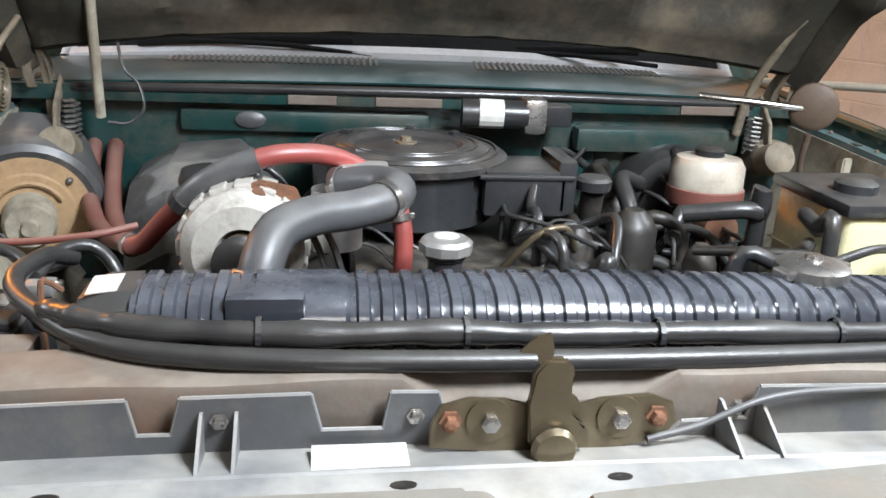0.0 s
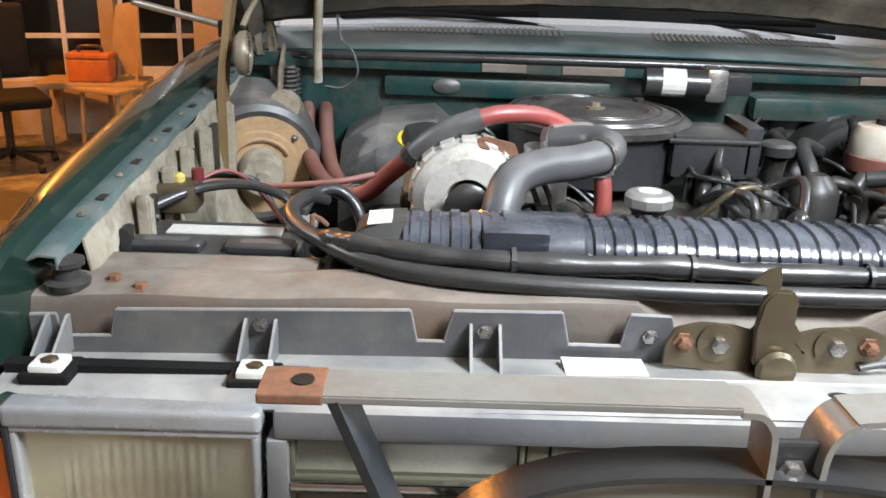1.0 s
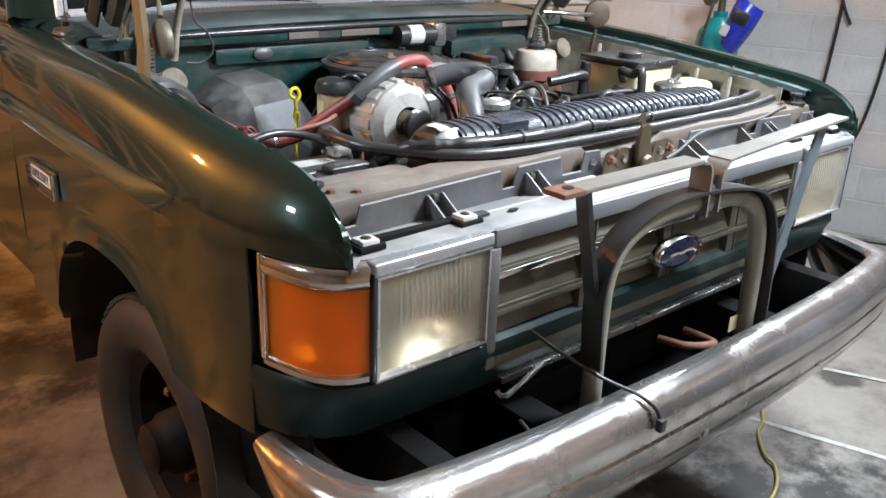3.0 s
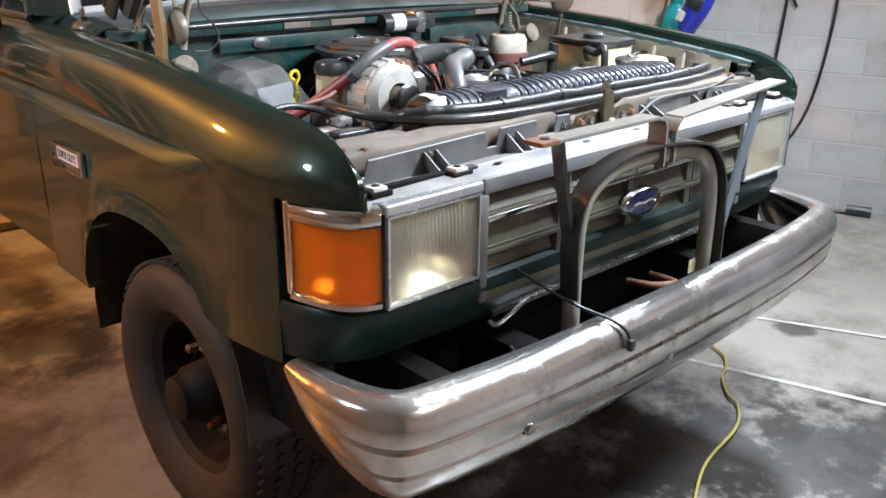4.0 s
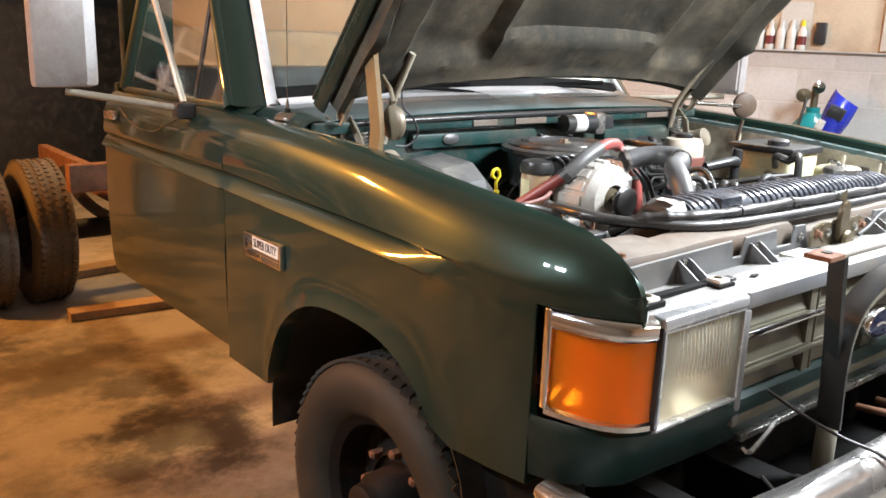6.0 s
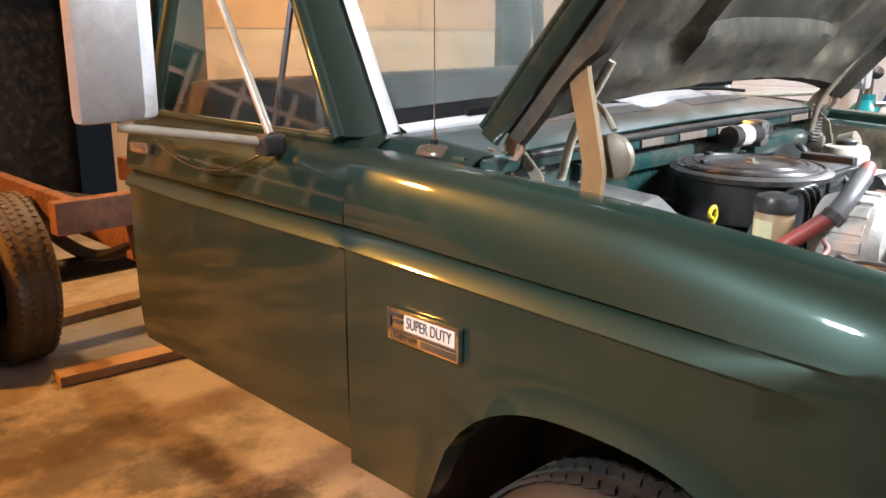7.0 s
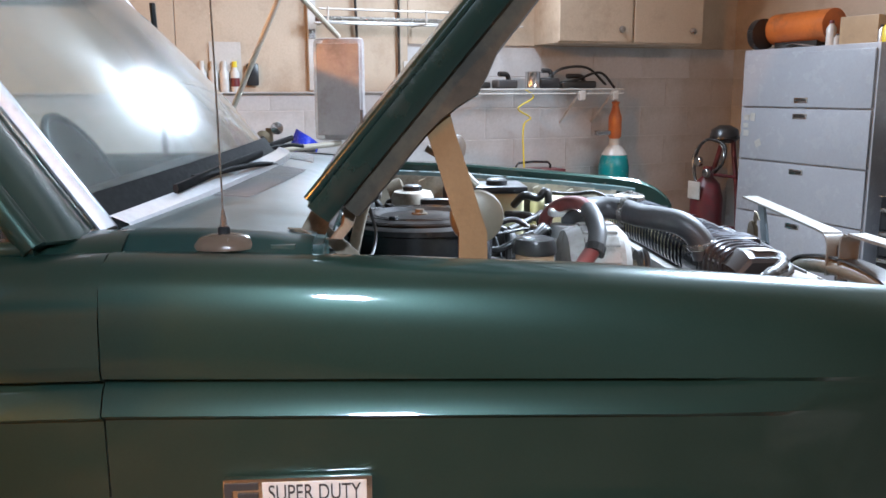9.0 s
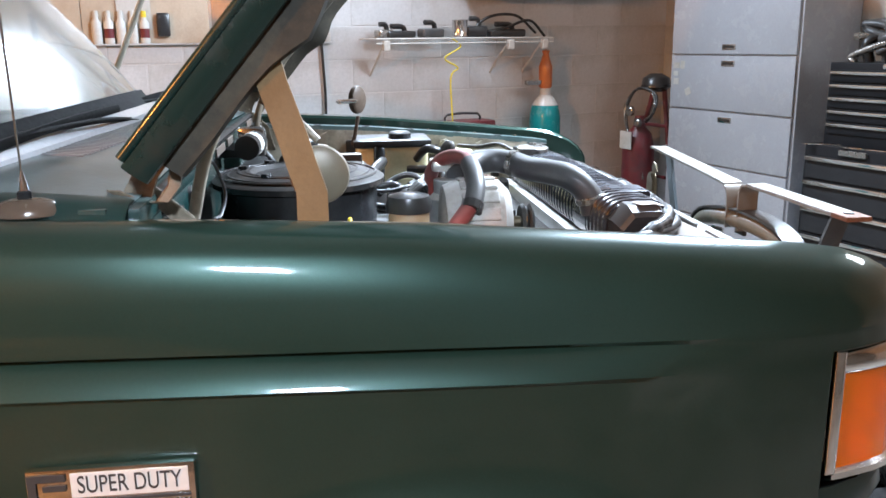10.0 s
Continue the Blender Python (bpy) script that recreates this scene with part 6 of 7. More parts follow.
for x, y, z, r, h in ((0.20, 0.60, 1.05, 0.032, 0.10), (0.33, 0.68, 1.04, 0.045, 0.12), (0.36, 0.88, 1.05, 0.05, 0.10), (0.24, 0.50, 1.0, 0.05, 0.09), (0.43, 0.60, 1.0, 0.03, 0.12), (0.10, 0.50, 1.02, 0.06, 0.07)):
    part("engine_canister", lathe([(r, 0), (r, h * 0.7), (r * 0.8, h * 0.85), (r * 0.4, h), (0, h)], Matrix.Translation((x, y, z)), 18), "dark", truck, "", 40)
part("filler_tube", tube([(0.28, 0.80, 0.98), (0.27, 0.76, 1.10), (0.265, 0.73, 1.18)], 0.022, 12, 5), "black_steel", truck, "", 60)
part("tube_cap", lathe([(0.032, 0), (0.034, 0.018), (0.028, 0.024), (0, 0.024)], Matrix.Translation((0.263, 0.725, 1.185)), 14), "black_plastic", truck, "", 40)
part("pump_body", box(0.02, 0.14, 0.44, 0.52, 1.02, 1.11, 0.015), "engine", truck, "", 40)
part("crossover_pipe", tube([(0.06, 0.55, 1.09), (0.11, 0.53, 1.155), (0.16, 0.54, 1.165), (0.19, 0.57, 1.12)], 0.006, 8, 6), "zinc", truck, "", 60)
# dark sheet added under the engine to shut out the lit floor
part("splash_shield", box(-0.60, 0.60, 0.16, 1.14, 0.50, 0.53), "dark", truck)

# firewall ribs and the ledge under the cowl
part("firewall_ledge", box(-0.86, 0.86, 1.035, 1.085, 1.275, 1.308, 0.008), "paint_in", truck, "", 40)
part("firewall_beam", box(-0.52, 0.0, 1.050, 1.085, 1.215, 1.262, 0.015), "paint_in", truck, "", 40)
part("firewall_beam", box(0.32, 0.70, 1.03, 1.085, 1.19, 1.245, 0.015), "paint_in", truck, "", 40)
part("cowl_seal", tube([(-0.72, 1.040, 1.302), (-0.3, 1.036, 1.308), (0.2, 1.036, 1.309), (0.72, 1.040, 1.302)], 0.010, 8, 5), "rubber", truck, "worn rubber cowl seal", 60)
for x, l in ((-0.30, 0.10), (-0.12, 0.14), (0.08, 0.12), (0.55, 0.16)):
    part("sealer_patch", box(x, x + l, 1.030, 1.036, 1.279, 1.298, 0.002), "rustprimer", truck)
part("firewall_plug", lathe([(0.024, 0), (0.024, 0.008), (0.012, 0.014), (0, 0.014)], Matrix.Translation((-0.376, 1.052, 1.243)) @ Matrix.Rotation(radians(90), 4, "X") @ Matrix.Diagonal((1.3, 0.7, 1, 1)), 18), "grey_hose", truck, "", 40)

# hood hinges
for s in (1, -1):
    x = -s * 0.765
    h = part("hood_hinge", prism([(1.075, 1.23), (1.085, 1.30), (1.06, 1.345), (1.005, 1.40), (0.985, 1.385), (1.03, 1.335), (1.045, 1.29), (1.04, 1.23)], "x", x - 0.007, x + 0.007, bev=0.002), "hinge_dust", truck, "dusty hood hinge", 40)
    part("hinge_arm", prism([(0.965, 1.19), (0.985, 1.27), (1.045, 1.325), (1.06, 1.31), (1.005, 1.255), (0.995, 1.19)], "x", x + s * 0.02, x + s * 0.028, bev=0.002), "hinge_dust", h)
    part("hinge_spring", tube([(x + s * (0.045 + 0.016 * math.cos(k * 1.05)), 1.02 + 0.016 * math.sin(k * 1.05), 1.20 + 0.0017 * k) for k in range(48)], 0.0034, 5, 1), "steel", h)
    part("hinge_bracket", box(x - 0.045, x + 0.045, 0.99, 1.07, 1.15, 1.225, 0.012), "hinge_dust", h, "", 40)
    part("hinge_leg", thick(loft([[(x - s * 0.030 + d, 0.975 + e, 1.400), (x - s * 0.030 + d, 0.985 + e, 1.357), (x - s * 0.030 + d, 0.992 + e, 1.325), (x - s * 0.030 + d, 1.010 + e, 1.303), (x - s * 0.030 + d, 1.045 + e, 1.306), (x - s * 0.030 + d, 1.075 + e, 1.322)] for d, e in ((0.0, 0.0), (s * 0.004, 0.016), (s * 0.012, 0.020))]), 0.003), "hinge_dust", h, "", 40)
    part("hinge_cup", lathe([(0.035, 0), (0.034, 0.05), (0.02, 0.056), (0, 0.056)], Matrix.Translation((x + s * 0.05, 0.93, 1.20)) @ Matrix.Rotation(radians(70), 4, "X"), 16), "hinge_dust", h, "", 40)

# ---- brush guard of flat bar and tube ----
guard = part("brush_guard", prism([(-0.545, -0.245), (-0.545, -0.195), (-0.13, -0.195), (-0.13, -0.245)], "z", 1.176, 1.184, bev=0.0015), "guard_steel", truck, "bent flat-bar brush guard with a rusty end", 40)
part("guard_bend", thick(loft([smooth_path([(-0.131, y, 1.180), (-0.112, y, 1.178), (-0.100, y, 1.166), (-0.095, y, 1.145), (-0.094, y, 1.060)], 4) for y in (-0.245, -0.195)]), 0.006), "guard_steel", guard, "", 60)
part("rusty_end", box(-0.547, -0.490, -0.246, -0.194, 1.1750, 1.1850, 0.002), "rust", guard, "rust-bare bar end")
part("bar_hole", lathe([(0.010, 0), (0.010, 0.0018), (0.0, 0.0012)], Matrix.Translation((-0.510, -0.22, 1.1852)), 16), "dark", guard)
part("guard_bar", thick(loft([smooth_path([(-0.050, y, 1.060), (-0.050, y, 1.125), (-0.044, y, 1.150), (-0.028, y, 1.166), (0.0, y, 1.172), (0.22, y, 1.186), (0.485, y, 1.202)], 4) for y in (-0.240, -0.190)]), 0.006), "guard_steel", guard, "", 60)
part("centre_tab", box(-0.096, -0.046, -0.226, -0.216, 1.045, 1.140, 0.004), "black_steel", guard)
for z in (1.075, 1.11):
    part("tab_bolt", bolt((-0.071, -0.228, z), 0.010, (0, -1, 0)), "steel", guard)
part("guard_post", thick(loft([smooth_path([(-0.482 + d * 0.25, -0.226 + d, 1.176), (-0.455 + d * 0.25, -0.218 + d, 1.10), (-0.412 + d * 0.25, -0.208 + d, 0.98), (-0.378 + d * 0.25, -0.200 + d, 0.85), (-0.355 + d * 0.25, -0.196 + d, 0.62)], 4) for d in (-0.018, 0.018)]), 0.010), "dark_bar", guard, "", 60)
part("guard_brace", thick(loft([[(0.405 + d, -0.222, 1.190), (0.345 + d, -0.222, 1.03), (0.285 + d, -0.222, 0.87), (0.25 + d, -0.21, 0.70)] for d in (-0.02, 0.02)]), 0.008), surf("blue_grey_steel", (0.20, 0.24, 0.27), (0.14, 0.17, 0.19), rough=0.45, metal=0.5), guard, "blue-grey flat brace", 60)
part("guard_hoop", tube([(-0.36, -0.205, 0.64), (-0.372, -0.21, 0.86), (-0.370, -0.213, 0.98), (-0.335, -0.215, 1.045), (-0.25, -0.215, 1.078), (-0.12, -0.213, 1.085), (0.03, -0.21, 1.072), (0.13, -0.21, 1.045), (0.185, -0.21, 0.98), (0.21, -0.207, 0.86), (0.225, -0.2, 0.64)], 0.021, 12, 6), "tan_tube", guard, "tan painted tube hoop", 60)
part("guard_strap", thick(loft([smooth_path([(-0.395, y, 0.80), (-0.405, y, 0.96), (-0.370, y, 1.05), (-0.27, y, 1.102), (-0.12, y, 1.114), (0.04, y, 1.100), (0.15, y, 1.065), (0.215, y, 0.98), (0.238, y, 0.86), (0.25, y, 0.62)], 5) for y in (-0.245, -0.195)]), 0.006), "black_steel", guard, "black strap round the hoop", 60)
part("lower_bar", box(-0.52, 0.40, -0.105, -0.085, 0.752, 0.768, 0.003), "steel", guard)
for x in (-0.37, 0.23):
    part("guard_foot", box(x - 0.04, x + 0.04, -0.27, -0.14, 0.56, 0.64, 0.006), "shade_dark", guard)
# block-heater cord hung over the bumper
cord = part("heater_cord", tube([(-0.46, -0.115, 0.86), (-0.43, -0.17, 0.825), (-0.385, -0.245, 0.785), (-0.35, -0.30, 0.765), (-0.33, -0.335, 0.742), (-0.325, -0.348, 0.715)], 0.004, 8, 6), "rubber", truck, "black cord hung over the bumper", 60)
part("cord_plug", box(-0.334, -0.316, -0.358, -0.342, 0.695, 0.722, 0.004), "black_plastic", cord)
part("cord_tail", tube([(-0.52, -0.16, 0.70), (-0.50, -0.2, 0.66), (-0.46, -0.19, 0.63), (-0.44, -0.12, 0.64)], 0.004, 6, 6), "grey_hose", cord)
part("bracket_scrap", tube([(-0.56, -0.13, 0.765), (-0.54, -0.14, 0.752), (-0.42, -0.12, 0.775)], 0.006, 6, 2), "steel", truck)
part("tow_loop", tube([(0.02, -0.10, 0.69), (0.02, -0.17, 0.70), (0.06, -0.20, 0.70), (0.11, -0.19, 0.69), (0.13, -0.10, 0.68)], 0.010, 8, 5), "rust", truck, "rusty tow loop", 60)
bm = loft([[(0.165 + 0.045 * i / 5, -0.195 + 0.012 * noise.noise(Vector((i, j, 3.0))), 0.70 + 0.04 * j / 4 + 0.006 * noise.noise(Vector((i, j, 8.0)))) for i in range(6)] for j in range(5)])
part("paper_tag", thick(bm, 0.001), "cream", truck, "crumpled pale paper tag", 50)

# ---- badge on the fender, antenna ----
badge = part("fender_badge", box(-1.0065, -0.992, 0.966, 1.172, 0.935, 1.004, 0.002), "bright", truck, "bright badge reading SUPER DUTY CUSTOM", 40)
part("badge_field", box(-1.0085, -1.005, 0.974, 1.118, 0.966, 0.999), "label", badge)
part("badge_line", box(-1.0085, -1.005, 0.972, 1.172, 0.958, 0.962), "print", badge)
for z in (0.941, 0.946, 0.951):
    part("badge_line", box(-1.0085, -1.005, 0.972, 1.070, z, z + 0.0025), "print", badge)
# the letter F with a bar
for y0, y1, z0, z1 in ((1.160, 1.170, 0.964, 0.999), (1.124, 1.160, 0.989, 0.999), (1.124, 1.152, 0.976, 0.984)):
    part("badge_letter", box(-1.0090, -1.0055, y0, y1, z0, z1), "print", badge)


def lettering(text, size, m, material, parent, squeeze=1.0):
    cu = bpy.data.curves.new("lettering", "FONT")
    cu.body, cu.size, cu.extrude, cu.align_x, cu.align_y = text, size, 0.0006, "CENTER", "CENTER"
    tmp = bpy.data.objects.new("lettering", cu)
    scene.collection.objects.link(tmp)
    me = bpy.data.meshes.new_from_object(tmp.evaluated_get(bpy.context.evaluated_depsgraph_get()))
    bpy.data.objects.remove(tmp)
    me.transform(m @ Matrix.Diagonal((squeeze, 1, 1, 1)))
    me.materials.clear()
    me.materials.append(M[material])
    ob = new("lettering", me)
    ob.parent = parent
    return ob


SIDE = pose(0, 0, 0, 90, 0, -90)
lettering("SUPER DUTY", 0.034, Matrix.Translation((-1.0092, 1.046, 0.9825)) @ SIDE, "print", badge, 0.66)
lettering("CUSTOM", 0.018, Matrix.Translation((-1.0092, 1.122, 0.9465)) @ SIDE, "print", badge, 1.0)
ant = part("antenna_base", lathe([(0.048, 0), (0.047, 0.006), (0.036, 0.017), (0.018, 0.021), (0, 0.022)], Matrix.Translation((-0.862, 1.18, 1.305)) @ Matrix.Diagonal((0.75, 1, 1, 1)), 24), "antenna_base", truck, "brown antenna base with a thin mast", 40)
part("antenna_collar", lathe([(0.009, 0), (0.009, 0.010), (0.006, 0.013)], Matrix.Translation((-0.862, 1.18, 1.324)), 12), "seal_black", ant, "", 40)
part("antenna_ferrule", lathe([(0.0065, 0), (0.005, 0.012), (0.002, 0.026)], Matrix.Translation((-0.862, 1.18, 1.336)), 10), "bright", ant, "", 50)
part("antenna_mast", tube([(-0.862, 1.18, 1.36), (-0.86, 1.185, 1.8), (-0.855, 1.20, 2.15)], 0.0015, 6, 2), "bright", ant)

# ---- wooden prop under the hood, round horns behind it ----
prop = thing("wooden_prop", "rough wooden board holding the hood open", "prop stick")
part("board", loft([[(x + dx, y + dy, z) for dx, dy in ((-0.007, -0.022), (0.007, -0.022), (0.007, 0.022), (-0.007, 0.022))] for x, y, z in ((-0.824, 0.806, 1.10), (-0.822, 0.806, 1.215), (-0.82, 0.806, 1.27), (-0.815, 0.806, 1.315), (-0.812, 0.816, 1.345), (-0.808, 0.832, 1.40), (-0.802, 0.855, 1.47), (-0.797, 0.872, 1.535))], closed=True, caps=True), "wood", prop, "", 25)


def horn(at, turn, stem, finish):
    """Disc horn with ring-shaped ribs on a bent stem."""
    hm = Matrix.Translation(at) @ Matrix.Rotation(radians(turn), 4, "Z") @ Matrix.Rotation(radians(90), 4, "Y")
    h = part("horn", lathe([(0.034, -0.012), (0.042, -0.006), (0.044, 0.004), (0.041, 0.010), (0.036, 0.006), (0.020, 0.008), (0, 0.008)], hm, 36), finish, truck, "dusty ribbed disc horn", 40)
    for r in (0.012, 0.019, 0.026, 0.033):
        part("horn_rib", lathe([(r + 0.0022 * math.cos(a), 0.009 + 0.0026 * math.sin(a)) for a in [i * math.pi / 3 for i in range(7)]], hm, 30, caps=False), finish, h)
    part("horn_stem", tube([Vector(at) + Vector(p) for p in stem], 0.006, 8, 5), finish, h, "", 60)


horn((-0.775, 0.795, 1.332), 0, [(0, 0, 0.05), (0.01, 0.03, 0.08), (0.02, 0.08, 0.11)], "horn")
horn((0.655, 0.70, 1.350), 60, [(0, 0, -0.05), (0.0, 0.01, -0.10), (0.01, 0.02, -0.14)], "old_horn")
part("prop_rod", tube([(0.66, 0.70, 1.345), (0.56, 0.72, 1.352), (0.46, 0.76, 1.357)], 0.007, 8, 2), "bright", truck, "thin bright rod", 60)
part("hood_cable", tube([(0.68, 1.02, 1.24), (0.69, 1.00, 1.34), (0.715, 0.93, 1.46), (0.73, 0.90, 1.50)], 0.010, 8, 4), "hinge_dust", truck, "", 60)
part("hood_wire", tube([(-0.66, 1.0, 1.25), (-0.655, 0.97, 1.36), (-0.64, 0.90, 1.50)], 0.010, 8, 4), "inner_fender", truck, "", 60)

# ---- block work: single blocks set on the mortar ----
def block_mesh(w, h, d):
    bm = box(-w / 2 + 0.004, w / 2 - 0.004, -d, 0.0, -h / 2 + 0.004, h / 2 - 0.004, 0.0015, seg=1)
    me = bpy.data.meshes.new("block")
    bm.to_mesh(me)
    bm.free()
    me.materials.append(M["block"])
    return me


BW, BH = 0.406, 0.2032
full, half = block_mesh(BW, BH, 0.004), block_mesh(BW / 2, BH, 0.004)


def lay(wall, place, length, courses, start=0):
    """Running bond; place(s, z) gives the pose of a block centred s along the wall."""
    for c in range(courses(0) if callable(courses) else courses):
        s = 0.0
        first = True
        while s < length - 0.05:
            short = first and c % 2
            w = BW / 2 if short else BW
            first = False
            if not callable(courses) or c < courses(s + w / 2):
                ob = new("block", half if short else full)
                ob.parent = wall
                ob.matrix_local = place(s + w / 2, BH * (c + 0.5)) @ pose(random.uniform(-0.0015, 0.0015), 0, 0)
            s += w


TALL = lambda s: 9 if s < 2.57 else 8
lay(wall_side, lambda s, z: pose(-0.0012, s, z, 0, 0, -90), 8.0, TALL)
lay(wall_front, lambda s, z: pose(-s, 0.0012, z, 0, 0, 180), 1.3, 9)
# the plywood above the block
part("plywood_sheet", box(-0.012, -0.001, 0.0, 2.57, 1.829, HIGH, 0.002), "plywood", wall_side)
for y0, y1 in ((2.574, 3.97), (3.974, 5.19), (5.194, 6.41), (6.414, BACK)):
    part("plywood_sheet", box(-0.012, -0.001, y0, y1, 1.535, HIGH, 0.002), "plywood", wall_side)
part("plywood_sheet", box(FAR, -0.013, 0.001, 0.012, 1.829, HIGH, 0.002), "plywood", wall_front)
part("wall_ledge", box(-0.045, -0.001, 2.574, 5.2, 1.525, 1.5345, 0.003), "block", wall_side)
part("corner_strip", box(-0.020, -0.013, 2.575, 2.605, 1.536, 1.72, 0.002), "white", wall_side)


def put(name, label, category, x, y, z=0.0, turn=0.0, group=""):
    return thing(name, label, category, group, ROOM @ pose(x, y, z, 0, 0, turn))


# ---- grey lateral filing cabinet and what lies on it ----
cab = put("filing_cabinet", "tall grey metal filing cabinet with five wide drawers", "cabinet", -1.165, 0.46)
part("body", box(-0.525, 0.525, -0.44, 0.0, 0.0, 1.79, 0.006), "cabinet", cab, "", 40)
for i in range(5):
    z0 = 0.085 + 0.336 * i
    d = part("drawer", box(-0.508, 0.508, -0.002, 0.016, z0 + 0.004, z0 + 0.330, 0.004), "cabinet", cab, "", 40)
    hz = z0 + (0.285 if i < 4 else 0.045)
    part("handle", box(-0.055, 0.055, 0.014, 0.021, hz - 0.016, hz + 0.016, 0.003), "bright", d, "recessed metal pull", 40)
    part("handle_recess", box(-0.044, 0.044, 0.0205, 0.0225, hz - 0.008, hz + 0.009), "dark", d)
for x, z, w, h, r in ((0.455, 1.36, 0.05, 0.035, 3), (0.40, 1.365, 0.04, 0.05, -4), (0.46, 1.31, 0.045, 0.03, 2), (0.455, 1.26, 0.05, 0.04, -3), (0.34, 1.20, 0.05, 0.045, 25)):
    part("sticker", box(-w / 2, w / 2, 0, 0.001, -h / 2, h / 2, m=Matrix.Translation((x, 0.0165, z)) @ Matrix.Rotation(radians(r), 4, "Y")), "label", cab)
carton = put("cardboard_box", "small brown cardboard box on the filing cabinet", "box", -1.415, 0.25, 1.79, 8)
part("carton", box(-0.12, 0.12, -0.10, 0.10, 0, 0.16, 0.003), "furniture_wood", carton)
comp = put("air_tank", "rusty orange tank with a black wheel on the cabinet", "tank", -0.895, 0.26, 1.79)
part("tank", tube([(-0.26, 0, 0.13), (-0.24, 0, 0.13), (0.16, 0, 0.13), (0.19, 0, 0.13)], lambda t: 0.10 if 0.05 < t < 0.95 else 0.06, 18, 3), "orange_paint", comp, "", 50)
part("wheel", tube([(0.20, 0.10, 0.10), (0.25, 0.10, 0.10)], 0.10, 22, 1), "rubber", comp, "", 40)
part("foot", box(-0.2, 0.15, -0.06, 0.06, 0, 0.045, 0.004), "black_steel", comp)
for x, r, h, mt, lab in ((-1.42, 0.028, 0.15, "white", "white plastic bottle with a red top"), (-1.47, 0.02, 0.07, "label", "small white plastic pot on the cabinet"), (-1.82, 0.030, 0.12, "yellow", "yellow aerosol can on the cabinet"), (-1.78, 0.022, 0.10, "alu", "small bare metal can on the cabinet")):
    b = put("bottle", lab, "bottle", x + 0.205, 0.33, 1.79)
    part("bottle_body", lathe([(r, 0), (r, h * 0.7), (r * 0.5, h * 0.85), (r * 0.5, h * 0.9)], None, 16), mt, b, "", 40)
    part("bottle_top", lathe([(r * 0.55, h * 0.88), (r * 0.5, h), (0, h)], None, 12), "red" if mt == "white" else "black_plastic", b)
rag = put("folded_cloth", "crumpled white cloth on the cabinet edge", "cloth", -1.015, 0.40, 1.79)
part("cloth", loft([[(-0.12 + 0.24 * i / 8, -0.05 + 0.10 * j / 4, 0.003 + 0.035 * (1 - abs(i - 4) / 5) * (0.6 + 0.4 * noise.noise(Vector((i, j, 2))))) for i in range(9)] for j in range(5)]), "white", rag, "", 60)

# ---- black tool chest in two pieces ----
low = put("tool_cabinet", "dark grey rolling tool cabinet with wide drawers", "tool cabinet", -2.275, 0.62)
part("body", box(-0.36, 0.36, -0.46, 0.0, 0.12, 0.985, 0.008), "chest", low, "", 40)
for i, (z0, h) in enumerate(((0.14, 0.19), (0.335, 0.19), (0.53, 0.14), (0.675, 0.135), (0.815, 0.12))):
    d = part("drawer", box(-0.335, 0.335, -0.004, 0.014, z0, z0 + h - 0.008, 0.003), "chest_grey", low, "", 40)
    part("pull", box(-0.335, 0.335, 0.012, 0.032, z0 + h - 0.030, z0 + h - 0.008, 0.005), "bright", d, "full-width metal pull", 40)
part("name_plate", box(-0.02, 0.14, 0.0, 0.016, 0.947, 0.974, 0.002), "steel", low)
for x in (-0.28, 0.28):
    for y in (-0.40, -0.06):
        part("castor", tube([(x - 0.02, y, 0.055), (x + 0.02, y, 0.055)], 0.055, 18, 1), "rubber", low, "", 40)
        part("castor_fork", box(x - 0.025, x + 0.025, y - 0.02, y + 0.02, 0.06, 0.122, 0.004), "steel", low)
top = put("tool_chest", "black top chest with five narrow drawers", "tool chest", -2.295, 0.56, 0.985)
part("body", box(-0.32, 0.32, -0.36, 0.0, 0.0, 0.415, 0.006), "chest", top, "", 40)
for i in range(5):
    z0 = 0.060 + 0.065 * i
    d = part("drawer", box(-0.30, 0.30, -0.004, 0.010, z0, z0 + 0.058, 0.002), "chest", top, "", 40)
    part("pull", box(-0.30, 0.30, 0.008, 0.024, z0 + 0.036, z0 + 0.052, 0.004), "bright", d, "", 40)
part("lock", lathe([(0.012, 0), (0.012, 0.008), (0, 0.009)], Matrix.Translation((0.0, 0.0, 0.398)) @ Matrix.Rotation(radians(-90), 4, "X"), 14), "bright", top)
for i, (x, a) in enumerate(((-0.1, 12), (0.10, -20), (0.2, 35), (-0.22, 5))):
    w = put("spanner", "loose steel spanner on the tool cabinet", "spanner", -2.175 + x * 0.8, 0.60, 0.9855, a, "loose spanners")
    part("shank", box(-0.08, 0.08, -0.006, 0.006, 0, 0.006, 0.002), "bright", w)
    part("jaw", lathe([(0.014, 0), (0.014, 0.007), (0, 0.007)], Matrix.Translation((0.085, 0, 0)), 8), "bright", w)
bag = put("cable_heap", "heap of grey cables and straps on the tool chest", "cables", -2.255, 0.40, 1.40)
for k in range(7):
    rr = random.Random(k)
    pts = [(rr.uniform(-0.2, 0.2), rr.uniform(-0.12, 0.12), rr.uniform(0.03, 0.20)) for _ in range(6)]
    part("cable", tube([(pts[0][0], pts[0][1], 0.0)] + pts, rr.choice((0.012, 0.018, 0.026)), 8, 6), rr.choice(("grey_hose", "rubber", "steel")), bag, "", 60)

# ---- red welding cart with hoses beside the cabinet ----
cart = put("hand_truck", "red hand truck with coiled hoses and gauges", "hand truck", -0.42, 0.40)
